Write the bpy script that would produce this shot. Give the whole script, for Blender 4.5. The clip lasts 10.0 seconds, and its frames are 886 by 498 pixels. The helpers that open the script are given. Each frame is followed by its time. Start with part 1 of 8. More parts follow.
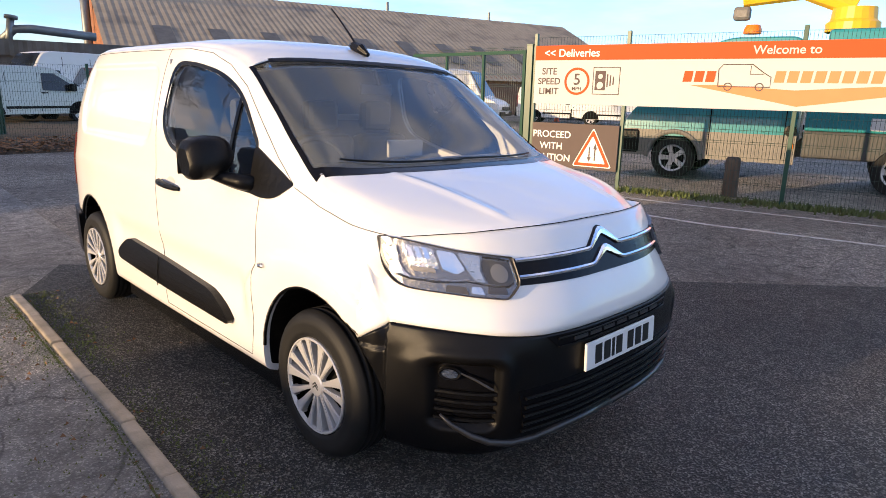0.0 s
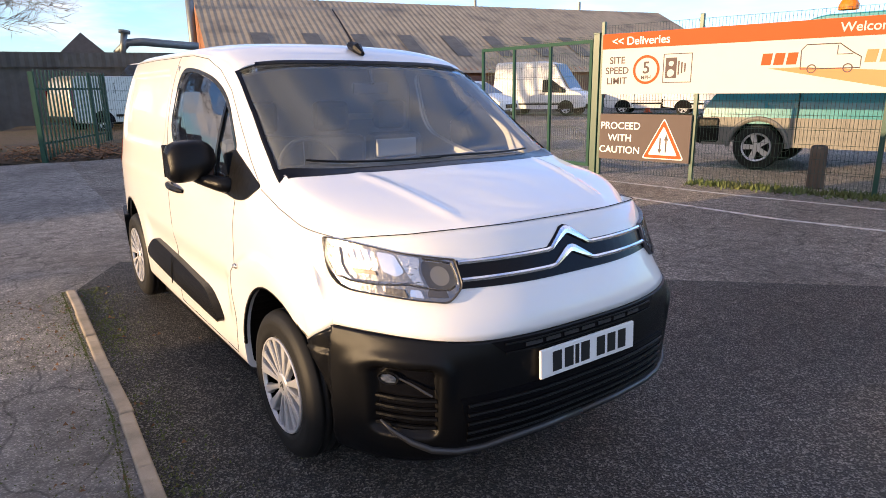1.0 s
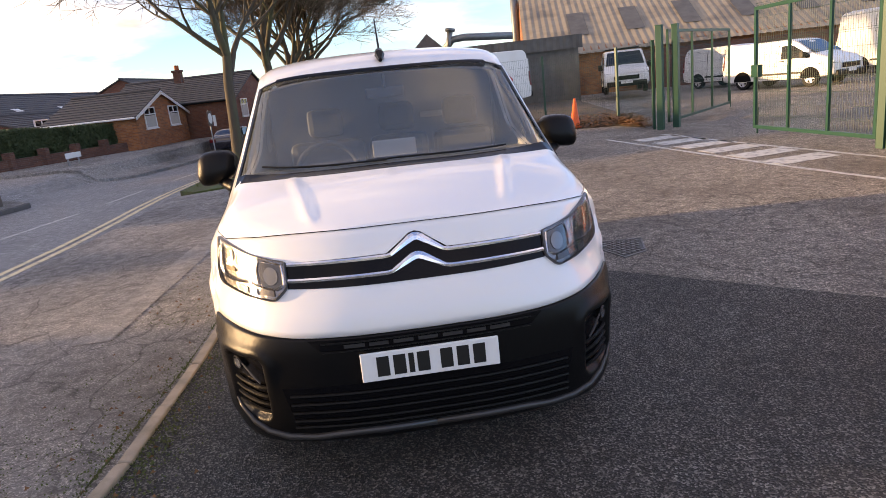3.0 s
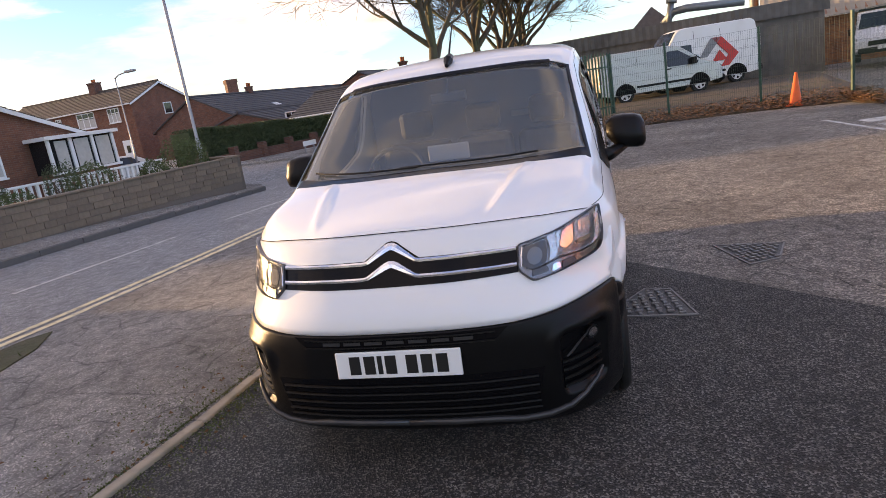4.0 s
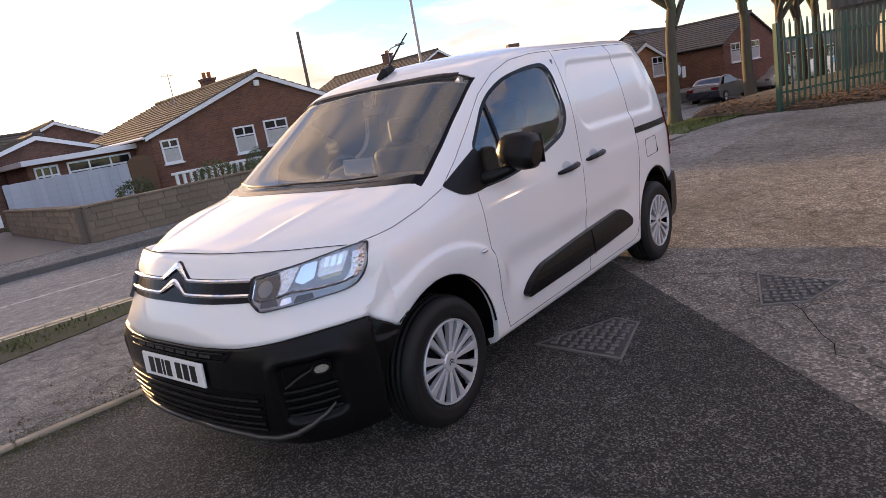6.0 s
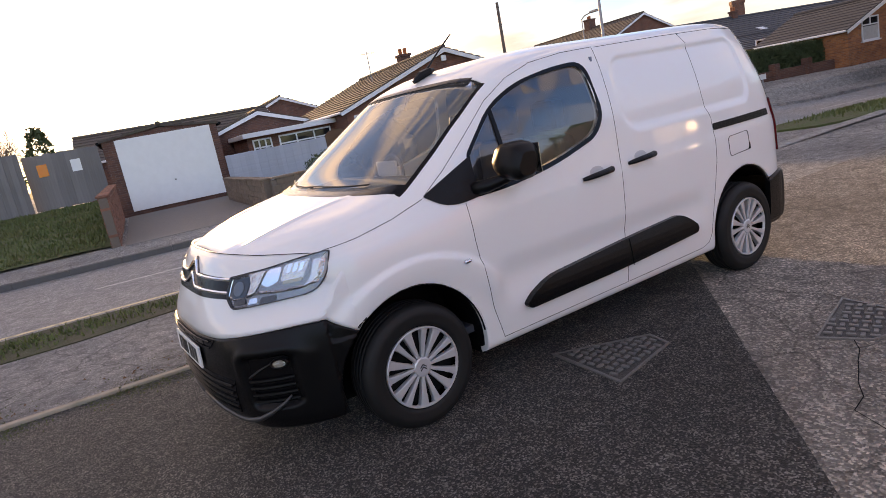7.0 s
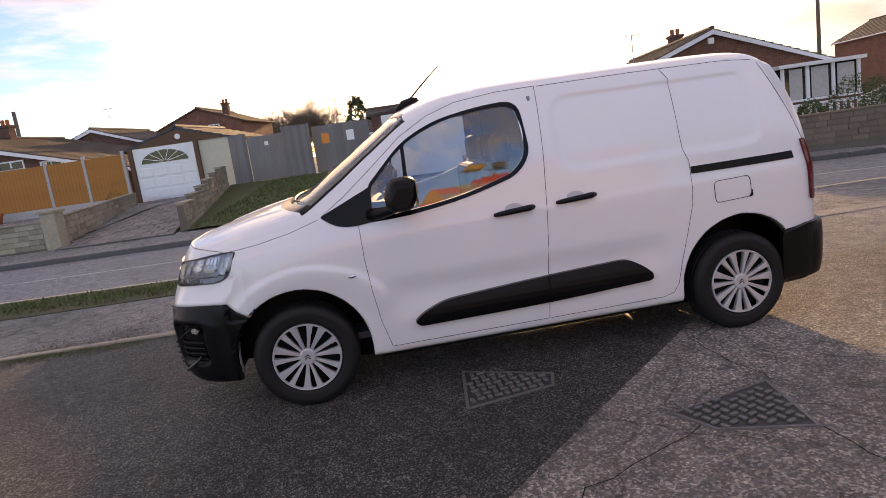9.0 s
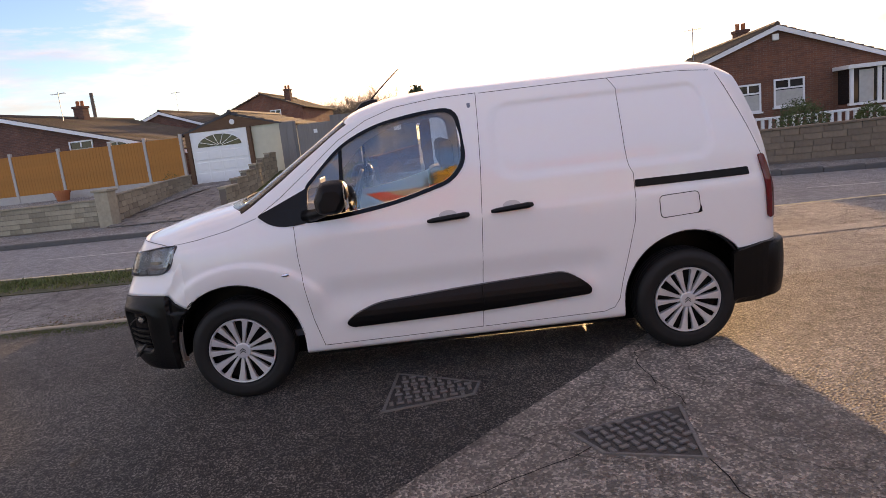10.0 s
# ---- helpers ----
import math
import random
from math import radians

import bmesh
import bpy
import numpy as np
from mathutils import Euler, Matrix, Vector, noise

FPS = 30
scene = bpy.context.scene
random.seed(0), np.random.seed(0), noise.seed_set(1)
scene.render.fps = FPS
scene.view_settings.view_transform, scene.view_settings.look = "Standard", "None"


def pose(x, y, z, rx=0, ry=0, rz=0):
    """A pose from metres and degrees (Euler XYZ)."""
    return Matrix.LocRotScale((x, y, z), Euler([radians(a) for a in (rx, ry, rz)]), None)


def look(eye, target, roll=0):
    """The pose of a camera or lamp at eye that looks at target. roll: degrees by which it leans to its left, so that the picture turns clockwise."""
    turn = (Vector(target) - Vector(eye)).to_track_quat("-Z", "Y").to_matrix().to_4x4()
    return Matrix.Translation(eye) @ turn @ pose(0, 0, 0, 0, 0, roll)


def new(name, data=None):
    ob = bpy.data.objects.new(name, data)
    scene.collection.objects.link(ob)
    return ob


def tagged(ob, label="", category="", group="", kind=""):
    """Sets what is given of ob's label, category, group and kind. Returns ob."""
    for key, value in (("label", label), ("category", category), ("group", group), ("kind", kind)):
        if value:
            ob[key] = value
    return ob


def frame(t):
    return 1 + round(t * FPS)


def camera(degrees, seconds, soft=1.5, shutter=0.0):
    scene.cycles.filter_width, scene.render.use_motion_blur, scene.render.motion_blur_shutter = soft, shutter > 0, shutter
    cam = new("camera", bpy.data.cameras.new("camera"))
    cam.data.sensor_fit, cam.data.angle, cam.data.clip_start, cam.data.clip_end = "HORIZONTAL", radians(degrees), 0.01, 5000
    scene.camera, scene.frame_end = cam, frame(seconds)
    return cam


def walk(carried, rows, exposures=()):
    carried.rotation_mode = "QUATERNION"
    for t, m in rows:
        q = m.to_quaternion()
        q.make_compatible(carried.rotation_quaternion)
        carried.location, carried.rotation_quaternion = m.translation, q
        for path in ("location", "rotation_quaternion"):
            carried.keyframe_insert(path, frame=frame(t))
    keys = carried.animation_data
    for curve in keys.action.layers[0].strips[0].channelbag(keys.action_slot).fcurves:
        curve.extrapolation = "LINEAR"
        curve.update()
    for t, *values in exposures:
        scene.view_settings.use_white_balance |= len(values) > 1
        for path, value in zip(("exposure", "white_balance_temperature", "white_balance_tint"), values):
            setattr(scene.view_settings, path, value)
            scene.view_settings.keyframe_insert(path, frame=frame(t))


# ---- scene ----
cam = camera(69.4, 10.0, 0.8)
PATH = [
    (0, (0.069, 0.034, 1.532), (0.039, 1.976, 1.055), 1.3),
    (0.5, (0.257, 0.08, 1.511), (0.139, 2.017, 1.026), 0.6),
    (1, (0.601, 0.153, 1.539), (0.278, 2.065, 1.047), -0.9),
    (1.5, (1.105, 0.173, 1.576), (0.519, 2.021, 1.086), -2.7),
    (2, (1.49, 0.381, 1.517), (0.69, 2.148, 1.029), -4.0),
    (2.2, (1.637, 0.468, 1.539), (0.744, 2.188, 1.046), -4.4),
    (3.3, (2.451, 1.049, 1.54), (1.074, 2.415, 1.051), -7.3),
    (3.5, (2.565, 1.196, 1.548), (1.096, 2.464, 1.064), -7.9),
    (4, (2.939, 1.535, 1.548), (1.249, 2.501, 1.088), -9.1),
    (4.5, (3.161, 1.996, 1.517), (1.366, 2.757, 1.07), -9.4),
    (5, (3.366, 2.519, 1.515), (1.517, 3.142, 1.076), -9.2),
    (5.2, (3.453, 2.73, 1.508), (1.586, 3.296, 1.067), -9.2),
    (6.3, (3.668, 3.9, 1.496), (1.714, 3.851, 1.07), -10.5),
    (6.5, (3.692, 4.121, 1.526), (1.746, 3.94, 1.102), -10.7),
    (7, (3.602, 4.659, 1.507), (1.702, 4.188, 1.095), -11.0),
    (7.5, (3.555, 5.259, 1.517), (1.754, 4.475, 1.137), -11.2),
    (8, (3.398, 5.791, 1.501), (1.674, 4.841, 1.144), -10.2),
    (8.1, (3.369, 5.888, 1.506), (1.665, 4.902, 1.153), -9.7),
    (8.5, (3.274, 6.359, 1.49), (1.667, 5.219, 1.146), -9.2),
    (9, (3.054, 6.763, 1.486), (1.526, 5.518, 1.145), -8.1),
    (9.5, (2.796, 7.076, 1.481), (1.346, 5.742, 1.139), -7.2),
    (10, (2.559, 7.352, 1.484), (1.159, 5.967, 1.136), -6.4),
]
walk(cam, [(t, look(eye, target, roll)) for t, eye, target, roll in PATH], [(0.0, 2.18, 6850, 22), (2.0, 2.54, 7700, 26), (4.0, 2.56, 8700, 28), (5.0, 2.36, 8900, 29), (6.4, 2.5, 9100, 29), (10.0, 2.32, 9400, 33)])
# ---- light: a low winter sun, hazy sky with drifting cloud ----
SUN_DIR = Vector((-0.8171, -0.5764, 0.1260)).normalized()
world = bpy.data.worlds.new("sky")
scene.world = world
world.use_nodes = True
wn, wl = world.node_tree.nodes, world.node_tree.links
wn.clear()
w_out = wn.new("ShaderNodeOutputWorld")
w_bg = wn.new("ShaderNodeBackground")
w_sky = wn.new("ShaderNodeTexSky")
w_sky.sky_type = 'NISHITA'
w_sky.sun_disc = False
w_sky.sun_elevation = math.asin(SUN_DIR.z)
w_sky.sun_rotation = math.atan2(SUN_DIR.x, SUN_DIR.y)
w_sky.air_density, w_sky.dust_density, w_sky.ozone_density = 1.0, 0.35, 2.2
w_tint = wn.new("ShaderNodeMixRGB")
w_tint.blend_type, w_tint.inputs["Fac"].default_value = 'MULTIPLY', 1.0
w_tint.inputs["Color2"].default_value = (0.36, 0.54, 0.80, 1)
wl.new(w_sky.outputs["Color"], w_tint.inputs["Color1"])
w_geo = wn.new("ShaderNodeTexCoord")
w_map = wn.new("ShaderNodeMapping")
w_map.inputs["Scale"].default_value = (1.0, 1.0, 4.5)
wl.new(w_geo.outputs["Generated"], w_map.inputs["Vector"])


def sky_noise(scale, low, high):
    n, r = wn.new("ShaderNodeTexNoise"), wn.new("ShaderNodeMapRange")
    n.inputs["Scale"].default_value, n.inputs["Detail"].default_value, n.inputs["Roughness"].default_value = scale, 8.0, 0.58
    r.inputs["From Min"].default_value, r.inputs["From Max"].default_value = low, high
    wl.new(w_map.outputs["Vector"], n.inputs["Vector"])
    wl.new(n.outputs["Fac"], r.inputs["Value"])
    return r.outputs["Result"]


def sky_range(value, a0, a1, b0, b1):
    r = wn.new("ShaderNodeMapRange")
    r.interpolation_type = 'SMOOTHSTEP'
    for key, v in (("From Min", a0), ("From Max", a1), ("To Min", b0), ("To Max", b1)):
        r.inputs[key].default_value = v
    wl.new(value, r.inputs["Value"])
    return r.outputs["Result"]


def sky_times(a, b):
    m = wn.new("ShaderNodeMath")
    m.operation = 'MULTIPLY'
    wl.new(a, m.inputs[0])
    wl.new(b, m.inputs[1])
    return m.outputs["Value"]


w_dot = wn.new("ShaderNodeVectorMath")
w_dot.operation = 'DOT_PRODUCT'
w_dot.inputs[1].default_value = SUN_DIR
wl.new(w_geo.outputs["Generated"], w_dot.inputs[0])
w_sep = wn.new("ShaderNodeSeparateXYZ")
wl.new(w_geo.outputs["Generated"], w_sep.inputs["Vector"])
# broken cloud: thick towards the sun, thin and streaky away from it; thick unseen cover overhead is added as fill light
w_where = wn.new("ShaderNodeMath")
w_where.operation = 'MAXIMUM'
wl.new(sky_range(w_dot.outputs["Value"], -0.7, 0.45, 0.30, 1.0), w_where.inputs[0])
wl.new(sky_range(w_sep.outputs["Z"], 0.16, 0.5, 0.0, 0.95), w_where.inputs[1])
w_cover = sky_times(sky_noise(2.3, 0.43, 0.60), w_where.outputs["Value"])
w_shade = wn.new("ShaderNodeMixRGB")
w_shade.inputs["Color1"].default_value, w_shade.inputs["Color2"].default_value = (1.05, 1.05, 1.04, 1), (2.1, 2.03, 1.94, 1)
wl.new(sky_noise(3.4, 0.40, 0.62), w_shade.inputs["Fac"])
w_glow = wn.new("ShaderNodeMixRGB")
w_glow.inputs["Color2"].default_value = (3.6, 3.1, 2.5, 1)
wl.new(w_shade.outputs["Color"], w_glow.inputs["Color1"])
wl.new(sky_range(w_dot.outputs["Value"], 0.84, 0.995, 0.0, 1.0), w_glow.inputs["Fac"])
w_mix = wn.new("ShaderNodeMixRGB")
wl.new(w_cover, w_mix.inputs["Fac"])
w_veil = wn.new("ShaderNodeMixRGB")
w_veil.blend_type, w_veil.inputs["Fac"].default_value = 'MULTIPLY', 1.0
wl.new(w_tint.outputs["Color"], w_veil.inputs["Color1"])
wl.new(sky_range(w_dot.outputs["Value"], -0.2, 0.9, 1.0, 0.58), w_veil.inputs["Color2"])
wl.new(w_veil.outputs["Color"], w_mix.inputs["Color1"])
wl.new(w_glow.outputs["Color"], w_mix.inputs["Color2"])
wl.new(w_mix.outputs["Color"], w_bg.inputs["Color"])
wl.new(w_bg.outputs["Background"], w_out.inputs["Surface"])
w_bg.inputs["Strength"].default_value = 0.15

sun = new("sun", bpy.data.lights.new("sun", 'SUN'))
sun.data.energy, sun.data.angle, sun.data.color = 1.4, radians(0.6), (1.0, 0.77, 0.43)
sun.matrix_world = look((0, 0, 0), -SUN_DIR)
# ---- materials ----
def material(name, colour, rough=0.6, metal=0.0, spec=0.5, vary=0.0, scale=6.0, bump=0.0, bump_scale=40.0, coat=0.0, second=None, second_scale=1.0, second_amount=0.5, stretch=None, rnd=0.0):
    """A surface with variation at two scales, fine relief and, for loose pieces, a shift from one to the next."""
    m = bpy.data.materials.new(name)
    m.use_nodes = True
    nt, ln = m.node_tree.nodes, m.node_tree.links
    b = nt["Principled BSDF"]
    b.inputs["Roughness"].default_value, b.inputs["Metallic"].default_value = rough, metal
    b.inputs["Specular IOR Level"].default_value, b.inputs["Coat Weight"].default_value = spec, coat
    b.inputs["Coat Roughness"].default_value = 0.04
    b.inputs["Base Color"].default_value = (*colour, 1)
    if not (vary or bump or second or rnd):
        return m
    co = nt.new("ShaderNodeTexCoord")
    vec = co.outputs["Object"]
    if stretch:
        mp = nt.new("ShaderNodeMapping")
        mp.inputs["Scale"].default_value = stretch
        ln.new(vec, mp.inputs["Vector"])
        vec = mp.outputs["Vector"]
    col = None
    n1 = nt.new("ShaderNodeTexNoise")
    n1.inputs["Scale"].default_value, n1.inputs["Detail"].default_value = scale, 6
    ln.new(vec, n1.inputs["Vector"])
    mx = nt.new("ShaderNodeMixRGB")
    mx.inputs["Color1"].default_value = (*[c * (1 - vary) for c in colour], 1)
    mx.inputs["Color2"].default_value = (*[min(1, c * (1 + vary)) for c in colour], 1)
    ln.new(n1.outputs["Fac"], mx.inputs["Fac"])
    col = mx.outputs["Color"]
    if second:
        n2 = nt.new("ShaderNodeTexNoise")
        n2.inputs["Scale"].default_value, n2.inputs["Detail"].default_value = second_scale, 5
        ln.new(vec, n2.inputs["Vector"])
        rp = nt.new("ShaderNodeValToRGB")
        rp.color_ramp.elements[0].position, rp.color_ramp.elements[1].position = 0.48, 0.68
        ln.new(n2.outputs["Fac"], rp.inputs["Fac"])
        sc = nt.new("ShaderNodeMath")
        sc.operation = 'MULTIPLY'
        sc.inputs[1].default_value = second_amount
        ln.new(rp.outputs["Color"], sc.inputs[0])
        m2 = nt.new("ShaderNodeMixRGB")
        m2.inputs["Color2"].default_value = (*second, 1)
        ln.new(sc.outputs["Value"], m2.inputs["Fac"])
        ln.new(col, m2.inputs["Color1"])
        col = m2.outputs["Color"]
    if rnd:
        oi = nt.new("ShaderNodeObjectInfo")
        hs = nt.new("ShaderNodeHueSaturation")
        ma = nt.new("ShaderNodeMath")
        ma.operation = 'MULTIPLY_ADD'
        ma.inputs[1].default_value, ma.inputs[2].default_value = rnd, 1 - rnd / 2
        ln.new(oi.outputs["Random"], ma.inputs[0])
        ln.new(ma.outputs["Value"], hs.inputs["Value"])
        ln.new(col, hs.inputs["Color"])
        col = hs.outputs["Color"]
    ln.new(col, b.inputs["Base Color"])
    if bump:
        n3 = nt.new("ShaderNodeTexNoise")
        n3.inputs["Scale"].default_value, n3.inputs["Detail"].default_value = bump_scale, 4
        ln.new(vec, n3.inputs["Vector"])
        bp = nt.new("ShaderNodeBump")
        bp.inputs["Strength"].default_value, bp.inputs["Distance"].default_value = bump, 0.02
        ln.new(n3.outputs["Fac"], bp.inputs["Height"])
        ln.new(bp.outputs["Normal"], b.inputs["Normal"])
    return m


def tarmac(name, base, stone, share, stone_scale, rough, bump, patch=(0.03, 0.03, 0.03), patch_amount=0.5, crack=0.0, ridge=0.0):
    """Asphalt: binder and stones, worn patches, damp gloss, and cracks where it is old."""
    m = bpy.data.materials.new(name)
    m.use_nodes = True
    nt, ln = m.node_tree.nodes, m.node_tree.links
    b = nt["Principled BSDF"]
    co = nt.new("ShaderNodeTexCoord")
    vec = co.outputs["Object"]
    vo = nt.new("ShaderNodeTexVoronoi")
    vo.inputs["Scale"].default_value = stone_scale
    ln.new(vec, vo.inputs["Vector"])
    sep = nt.new("ShaderNodeSeparateColor")
    ln.new(vo.outputs["Color"], sep.inputs["Color"])
    pick = nt.new("ShaderNodeValToRGB")
    pick.color_ramp.elements[0].position, pick.color_ramp.elements[1].position = 1 - share - 0.1, 1 - share + 0.1
    ln.new(sep.outputs["Red"], pick.inputs["Fac"])
    tone = nt.new("ShaderNodeMixRGB")
    tone.inputs["Color1"].default_value = (*[c * 0.55 for c in stone], 1)
    tone.inputs["Color2"].default_value = (*[min(1, c * 1.5) for c in stone], 1)
    ln.new(sep.outputs["Green"], tone.inputs["Fac"])
    mix = nt.new("ShaderNodeMixRGB")
    mix.inputs["Color1"].default_value = (*base, 1)
    ln.new(pick.outputs["Color"], mix.inputs["Fac"])
    ln.new(tone.outputs["Color"], mix.inputs["Color2"])
    big = nt.new("ShaderNodeTexNoise")
    big.inputs["Scale"].default_value, big.inputs["Detail"].default_value = 0.55, 8
    ln.new(vec, big.inputs["Vector"])
    br = nt.new("ShaderNodeValToRGB")
    br.color_ramp.elements[0].position, br.color_ramp.elements[1].position = 0.42, 0.64
    ln.new(big.outputs["Fac"], br.inputs["Fac"])
    pm = nt.new("ShaderNodeMath")
    pm.operation = 'MULTIPLY'
    pm.inputs[1].default_value = patch_amount
    ln.new(br.outputs["Color"], pm.inputs[0])
    worn = nt.new("ShaderNodeMixRGB")
    worn.inputs["Color2"].default_value = (*patch, 1)
    ln.new(pm.outputs["Value"], worn.inputs["Fac"])
    ln.new(mix.outputs["Color"], worn.inputs["Color1"])
    mid = nt.new("ShaderNodeTexNoise")
    mid.inputs["Scale"].default_value, mid.inputs["Detail"].default_value, mid.inputs["Roughness"].default_value = 7.0, 9, 0.7
    ln.new(vec, mid.inputs["Vector"])
    mr = nt.new("ShaderNodeMapRange")
    mr.inputs["From Min"].default_value, mr.inputs["From Max"].default_value = 0.3, 0.7
    mr.inputs["To Min"].default_value, mr.inputs["To Max"].default_value = 0.55, 1.45
    ln.new(mid.outputs["Fac"], mr.inputs["Value"])
    mm = nt.new("ShaderNodeMixRGB")
    mm.blend_type, mm.inputs["Fac"].default_value = 'MULTIPLY', 1.0
    ln.new(worn.outputs["Color"], mm.inputs["Color1"])
    ln.new(mr.outputs["Result"], mm.inputs["Color2"])
    col = mm.outputs["Color"]
    height = vo.outputs["Distance"]
    if crack:
        wob = nt.new("ShaderNodeTexNoise")
        wob.inputs["Scale"].default_value = 2.5
        ln.new(vec, wob.inputs["Vector"])
        add = nt.new("ShaderNodeMixRGB")
        add.blend_type = 'ADD'
        add.inputs["Fac"].default_value = 0.35
        ln.new(vec, add.inputs["Color1"])
        ln.new(wob.outputs["Color"], add.inputs["Color2"])
        cv = nt.new("ShaderNodeTexVoronoi")
        cv.feature = 'DISTANCE_TO_EDGE'
        cv.inputs["Scale"].default_value = crack
        ln.new(add.outputs["Color"], cv.inputs["Vector"])
        cr = nt.new("ShaderNodeValToRGB")
        cr.color_ramp.elements[0].position, cr.color_ramp.elements[1].position = 0.004, 0.015
        cr.color_ramp.elements[0].color = (0.18, 0.18, 0.18, 1)
        ln.new(cv.outputs["Distance"], cr.inputs["Fac"])
        cm = nt.new("ShaderNodeMixRGB")
        cm.blend_type = 'MULTIPLY'
        cm.inputs["Fac"].default_value = 0.5
        ln.new(col, cm.inputs["Color1"])
        ln.new(cr.outputs["Color"], cm.inputs["Color2"])
        col = cm.outputs["Color"]
    ln.new(col, b.inputs["Base Color"])
    rr = nt.new("ShaderNodeMapRange")
    rr.inputs["To Min"].default_value, rr.inputs["To Max"].default_value = rough - 0.12, rough + 0.12
    ln.new(big.outputs["Fac"], rr.inputs["Value"])
    ln.new(rr.outputs["Result"], b.inputs["Roughness"])
    b.inputs["Specular IOR Level"].default_value, b.inputs["Diffuse Roughness"].default_value = 0.35, 1.0
    fine = nt.new("ShaderNodeTexNoise")
    fine.inputs["Scale"].default_value, fine.inputs["Detail"].default_value = stone_scale * 0.6, 5
    ln.new(vec, fine.inputs["Vector"])
    hs = nt.new("ShaderNodeMath")
    hs.operation = 'ADD'
    ln.new(height, hs.inputs[0])
    ln.new(fine.outputs["Fac"], hs.inputs[1])
    bp = nt.new("ShaderNodeBump")
    bp.inputs["Strength"].default_value, bp.inputs["Distance"].default_value = bump, 0.015
    ln.new(hs.outputs["Value"], bp.inputs["Height"])
    ln.new(bp.outputs["Normal"], b.inputs["Normal"])
    return m


def glass(name, tint, gloss=0.03, ior=1.75, glare=0.0):
    """Clear glass with a mirror-like surface and, on the windscreen, a pale dust-like film standing in for sky glare.
    """
    m = bpy.data.materials.new(name)
    m.use_nodes = True
    nt, ln = m.node_tree.nodes, m.node_tree.links
    nt.remove(nt["Principled BSDF"])
    tr, gl, mx, fr = nt.new("ShaderNodeBsdfTransparent"), nt.new("ShaderNodeBsdfGlossy"), nt.new("ShaderNodeMixShader"), nt.new("ShaderNodeFresnel")
    tr.inputs["Color"].default_value = (*tint, 1)
    gl.inputs["Roughness"].default_value = gloss
    fr.inputs["IOR"].default_value = ior
    clear = tr.outputs["BSDF"]
    if glare:
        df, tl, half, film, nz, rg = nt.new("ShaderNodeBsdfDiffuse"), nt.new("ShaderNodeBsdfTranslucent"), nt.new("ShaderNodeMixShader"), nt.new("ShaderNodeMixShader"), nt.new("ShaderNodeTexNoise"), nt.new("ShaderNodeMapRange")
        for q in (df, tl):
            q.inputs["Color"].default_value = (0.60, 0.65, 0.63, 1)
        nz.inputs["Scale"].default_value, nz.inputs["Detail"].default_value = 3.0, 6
        rg.inputs["To Min"].default_value, rg.inputs["To Max"].default_value = glare * 0.8, glare * 1.2
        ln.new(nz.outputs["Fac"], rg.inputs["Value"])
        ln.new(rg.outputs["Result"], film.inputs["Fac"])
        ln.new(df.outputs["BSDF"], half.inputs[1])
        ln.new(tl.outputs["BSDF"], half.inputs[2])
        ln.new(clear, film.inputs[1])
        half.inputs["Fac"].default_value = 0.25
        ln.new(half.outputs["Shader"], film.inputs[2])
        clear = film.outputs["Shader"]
    ln.new(fr.outputs["Fac"], mx.inputs["Fac"])
    ln.new(clear, mx.inputs[1])
    ln.new(gl.outputs["BSDF"], mx.inputs[2])
    ln.new(mx.outputs["Shader"], nt["Material Output"].inputs["Surface"])
    return m


M_PAINT = material("white_car_paint", (0.78, 0.776, 0.765), 0.35, coat=0.8, vary=0.02, scale=2.0)
M_PAINT_OLD = material("white_van_paint", (0.72, 0.72, 0.70), 0.4, coat=0.4, vary=0.05, scale=3, second=(0.5, 0.47, 0.42), second_scale=1.5, second_amount=0.25)
M_SILVER = material("silver_car_paint", (0.42, 0.41, 0.37), 0.35, metal=0.35, coat=0.5, vary=0.05, scale=3)
M_TEAL = material("teal_car_paint", (0.01, 0.24, 0.27), 0.3, coat=0.6, vary=0.1, scale=3)
M_GREYPAINT = material("grey_car_paint", (0.06, 0.062, 0.062), 0.45, vary=0.1, scale=3)
M_DARKPAINT = material("dark_car_paint", (0.02, 0.02, 0.03), 0.25, coat=0.8)
M_PLASTIC = material("black_plastic", (0.004, 0.004, 0.0045), 0.33, spec=0.20, vary=0.2, scale=30, bump=0.12, bump_scale=420)
M_GLOSSBLACK = material("gloss_black", (0.004, 0.004, 0.005), 0.2, spec=0.16)
M_RUBBER = material("tyre_rubber", (0.010, 0.010, 0.010), 0.6, spec=0.3, vary=0.2, scale=14, bump=0.05, bump_scale=140)
M_SEAM = material("panel_gap", (0.010, 0.010, 0.010), 0.9, spec=0.1)
M_CHROME = material("chrome", (0.90, 0.90, 0.91), 0.16, metal=1.0)
M_WHEEL = material("silver_wheel_cover", (0.62, 0.62, 0.63), 0.32, metal=0.45, vary=0.06, scale=12)
M_GREYTRIM = material("dark_grey_trim", (0.03, 0.03, 0.031), 0.3, spec=0.5, vary=0.15, scale=20)
M_LAMPBLACK = material("grey_lamp_housing", (0.25, 0.25, 0.26), 0.24, metal=0.85, bump=0.2, bump_scale=40)
M_LENSGLASS = material("projector_glass", (0.16, 0.165, 0.17), 0.05, coat=1.0)
M_LENS = glass("clear_lens", (0.92, 0.92, 0.93), 0.01, 1.3)
M_REFLECTOR = material("lamp_reflector", (0.66, 0.66, 0.67), 0.14, metal=1.0, bump=0.35, bump_scale=60)
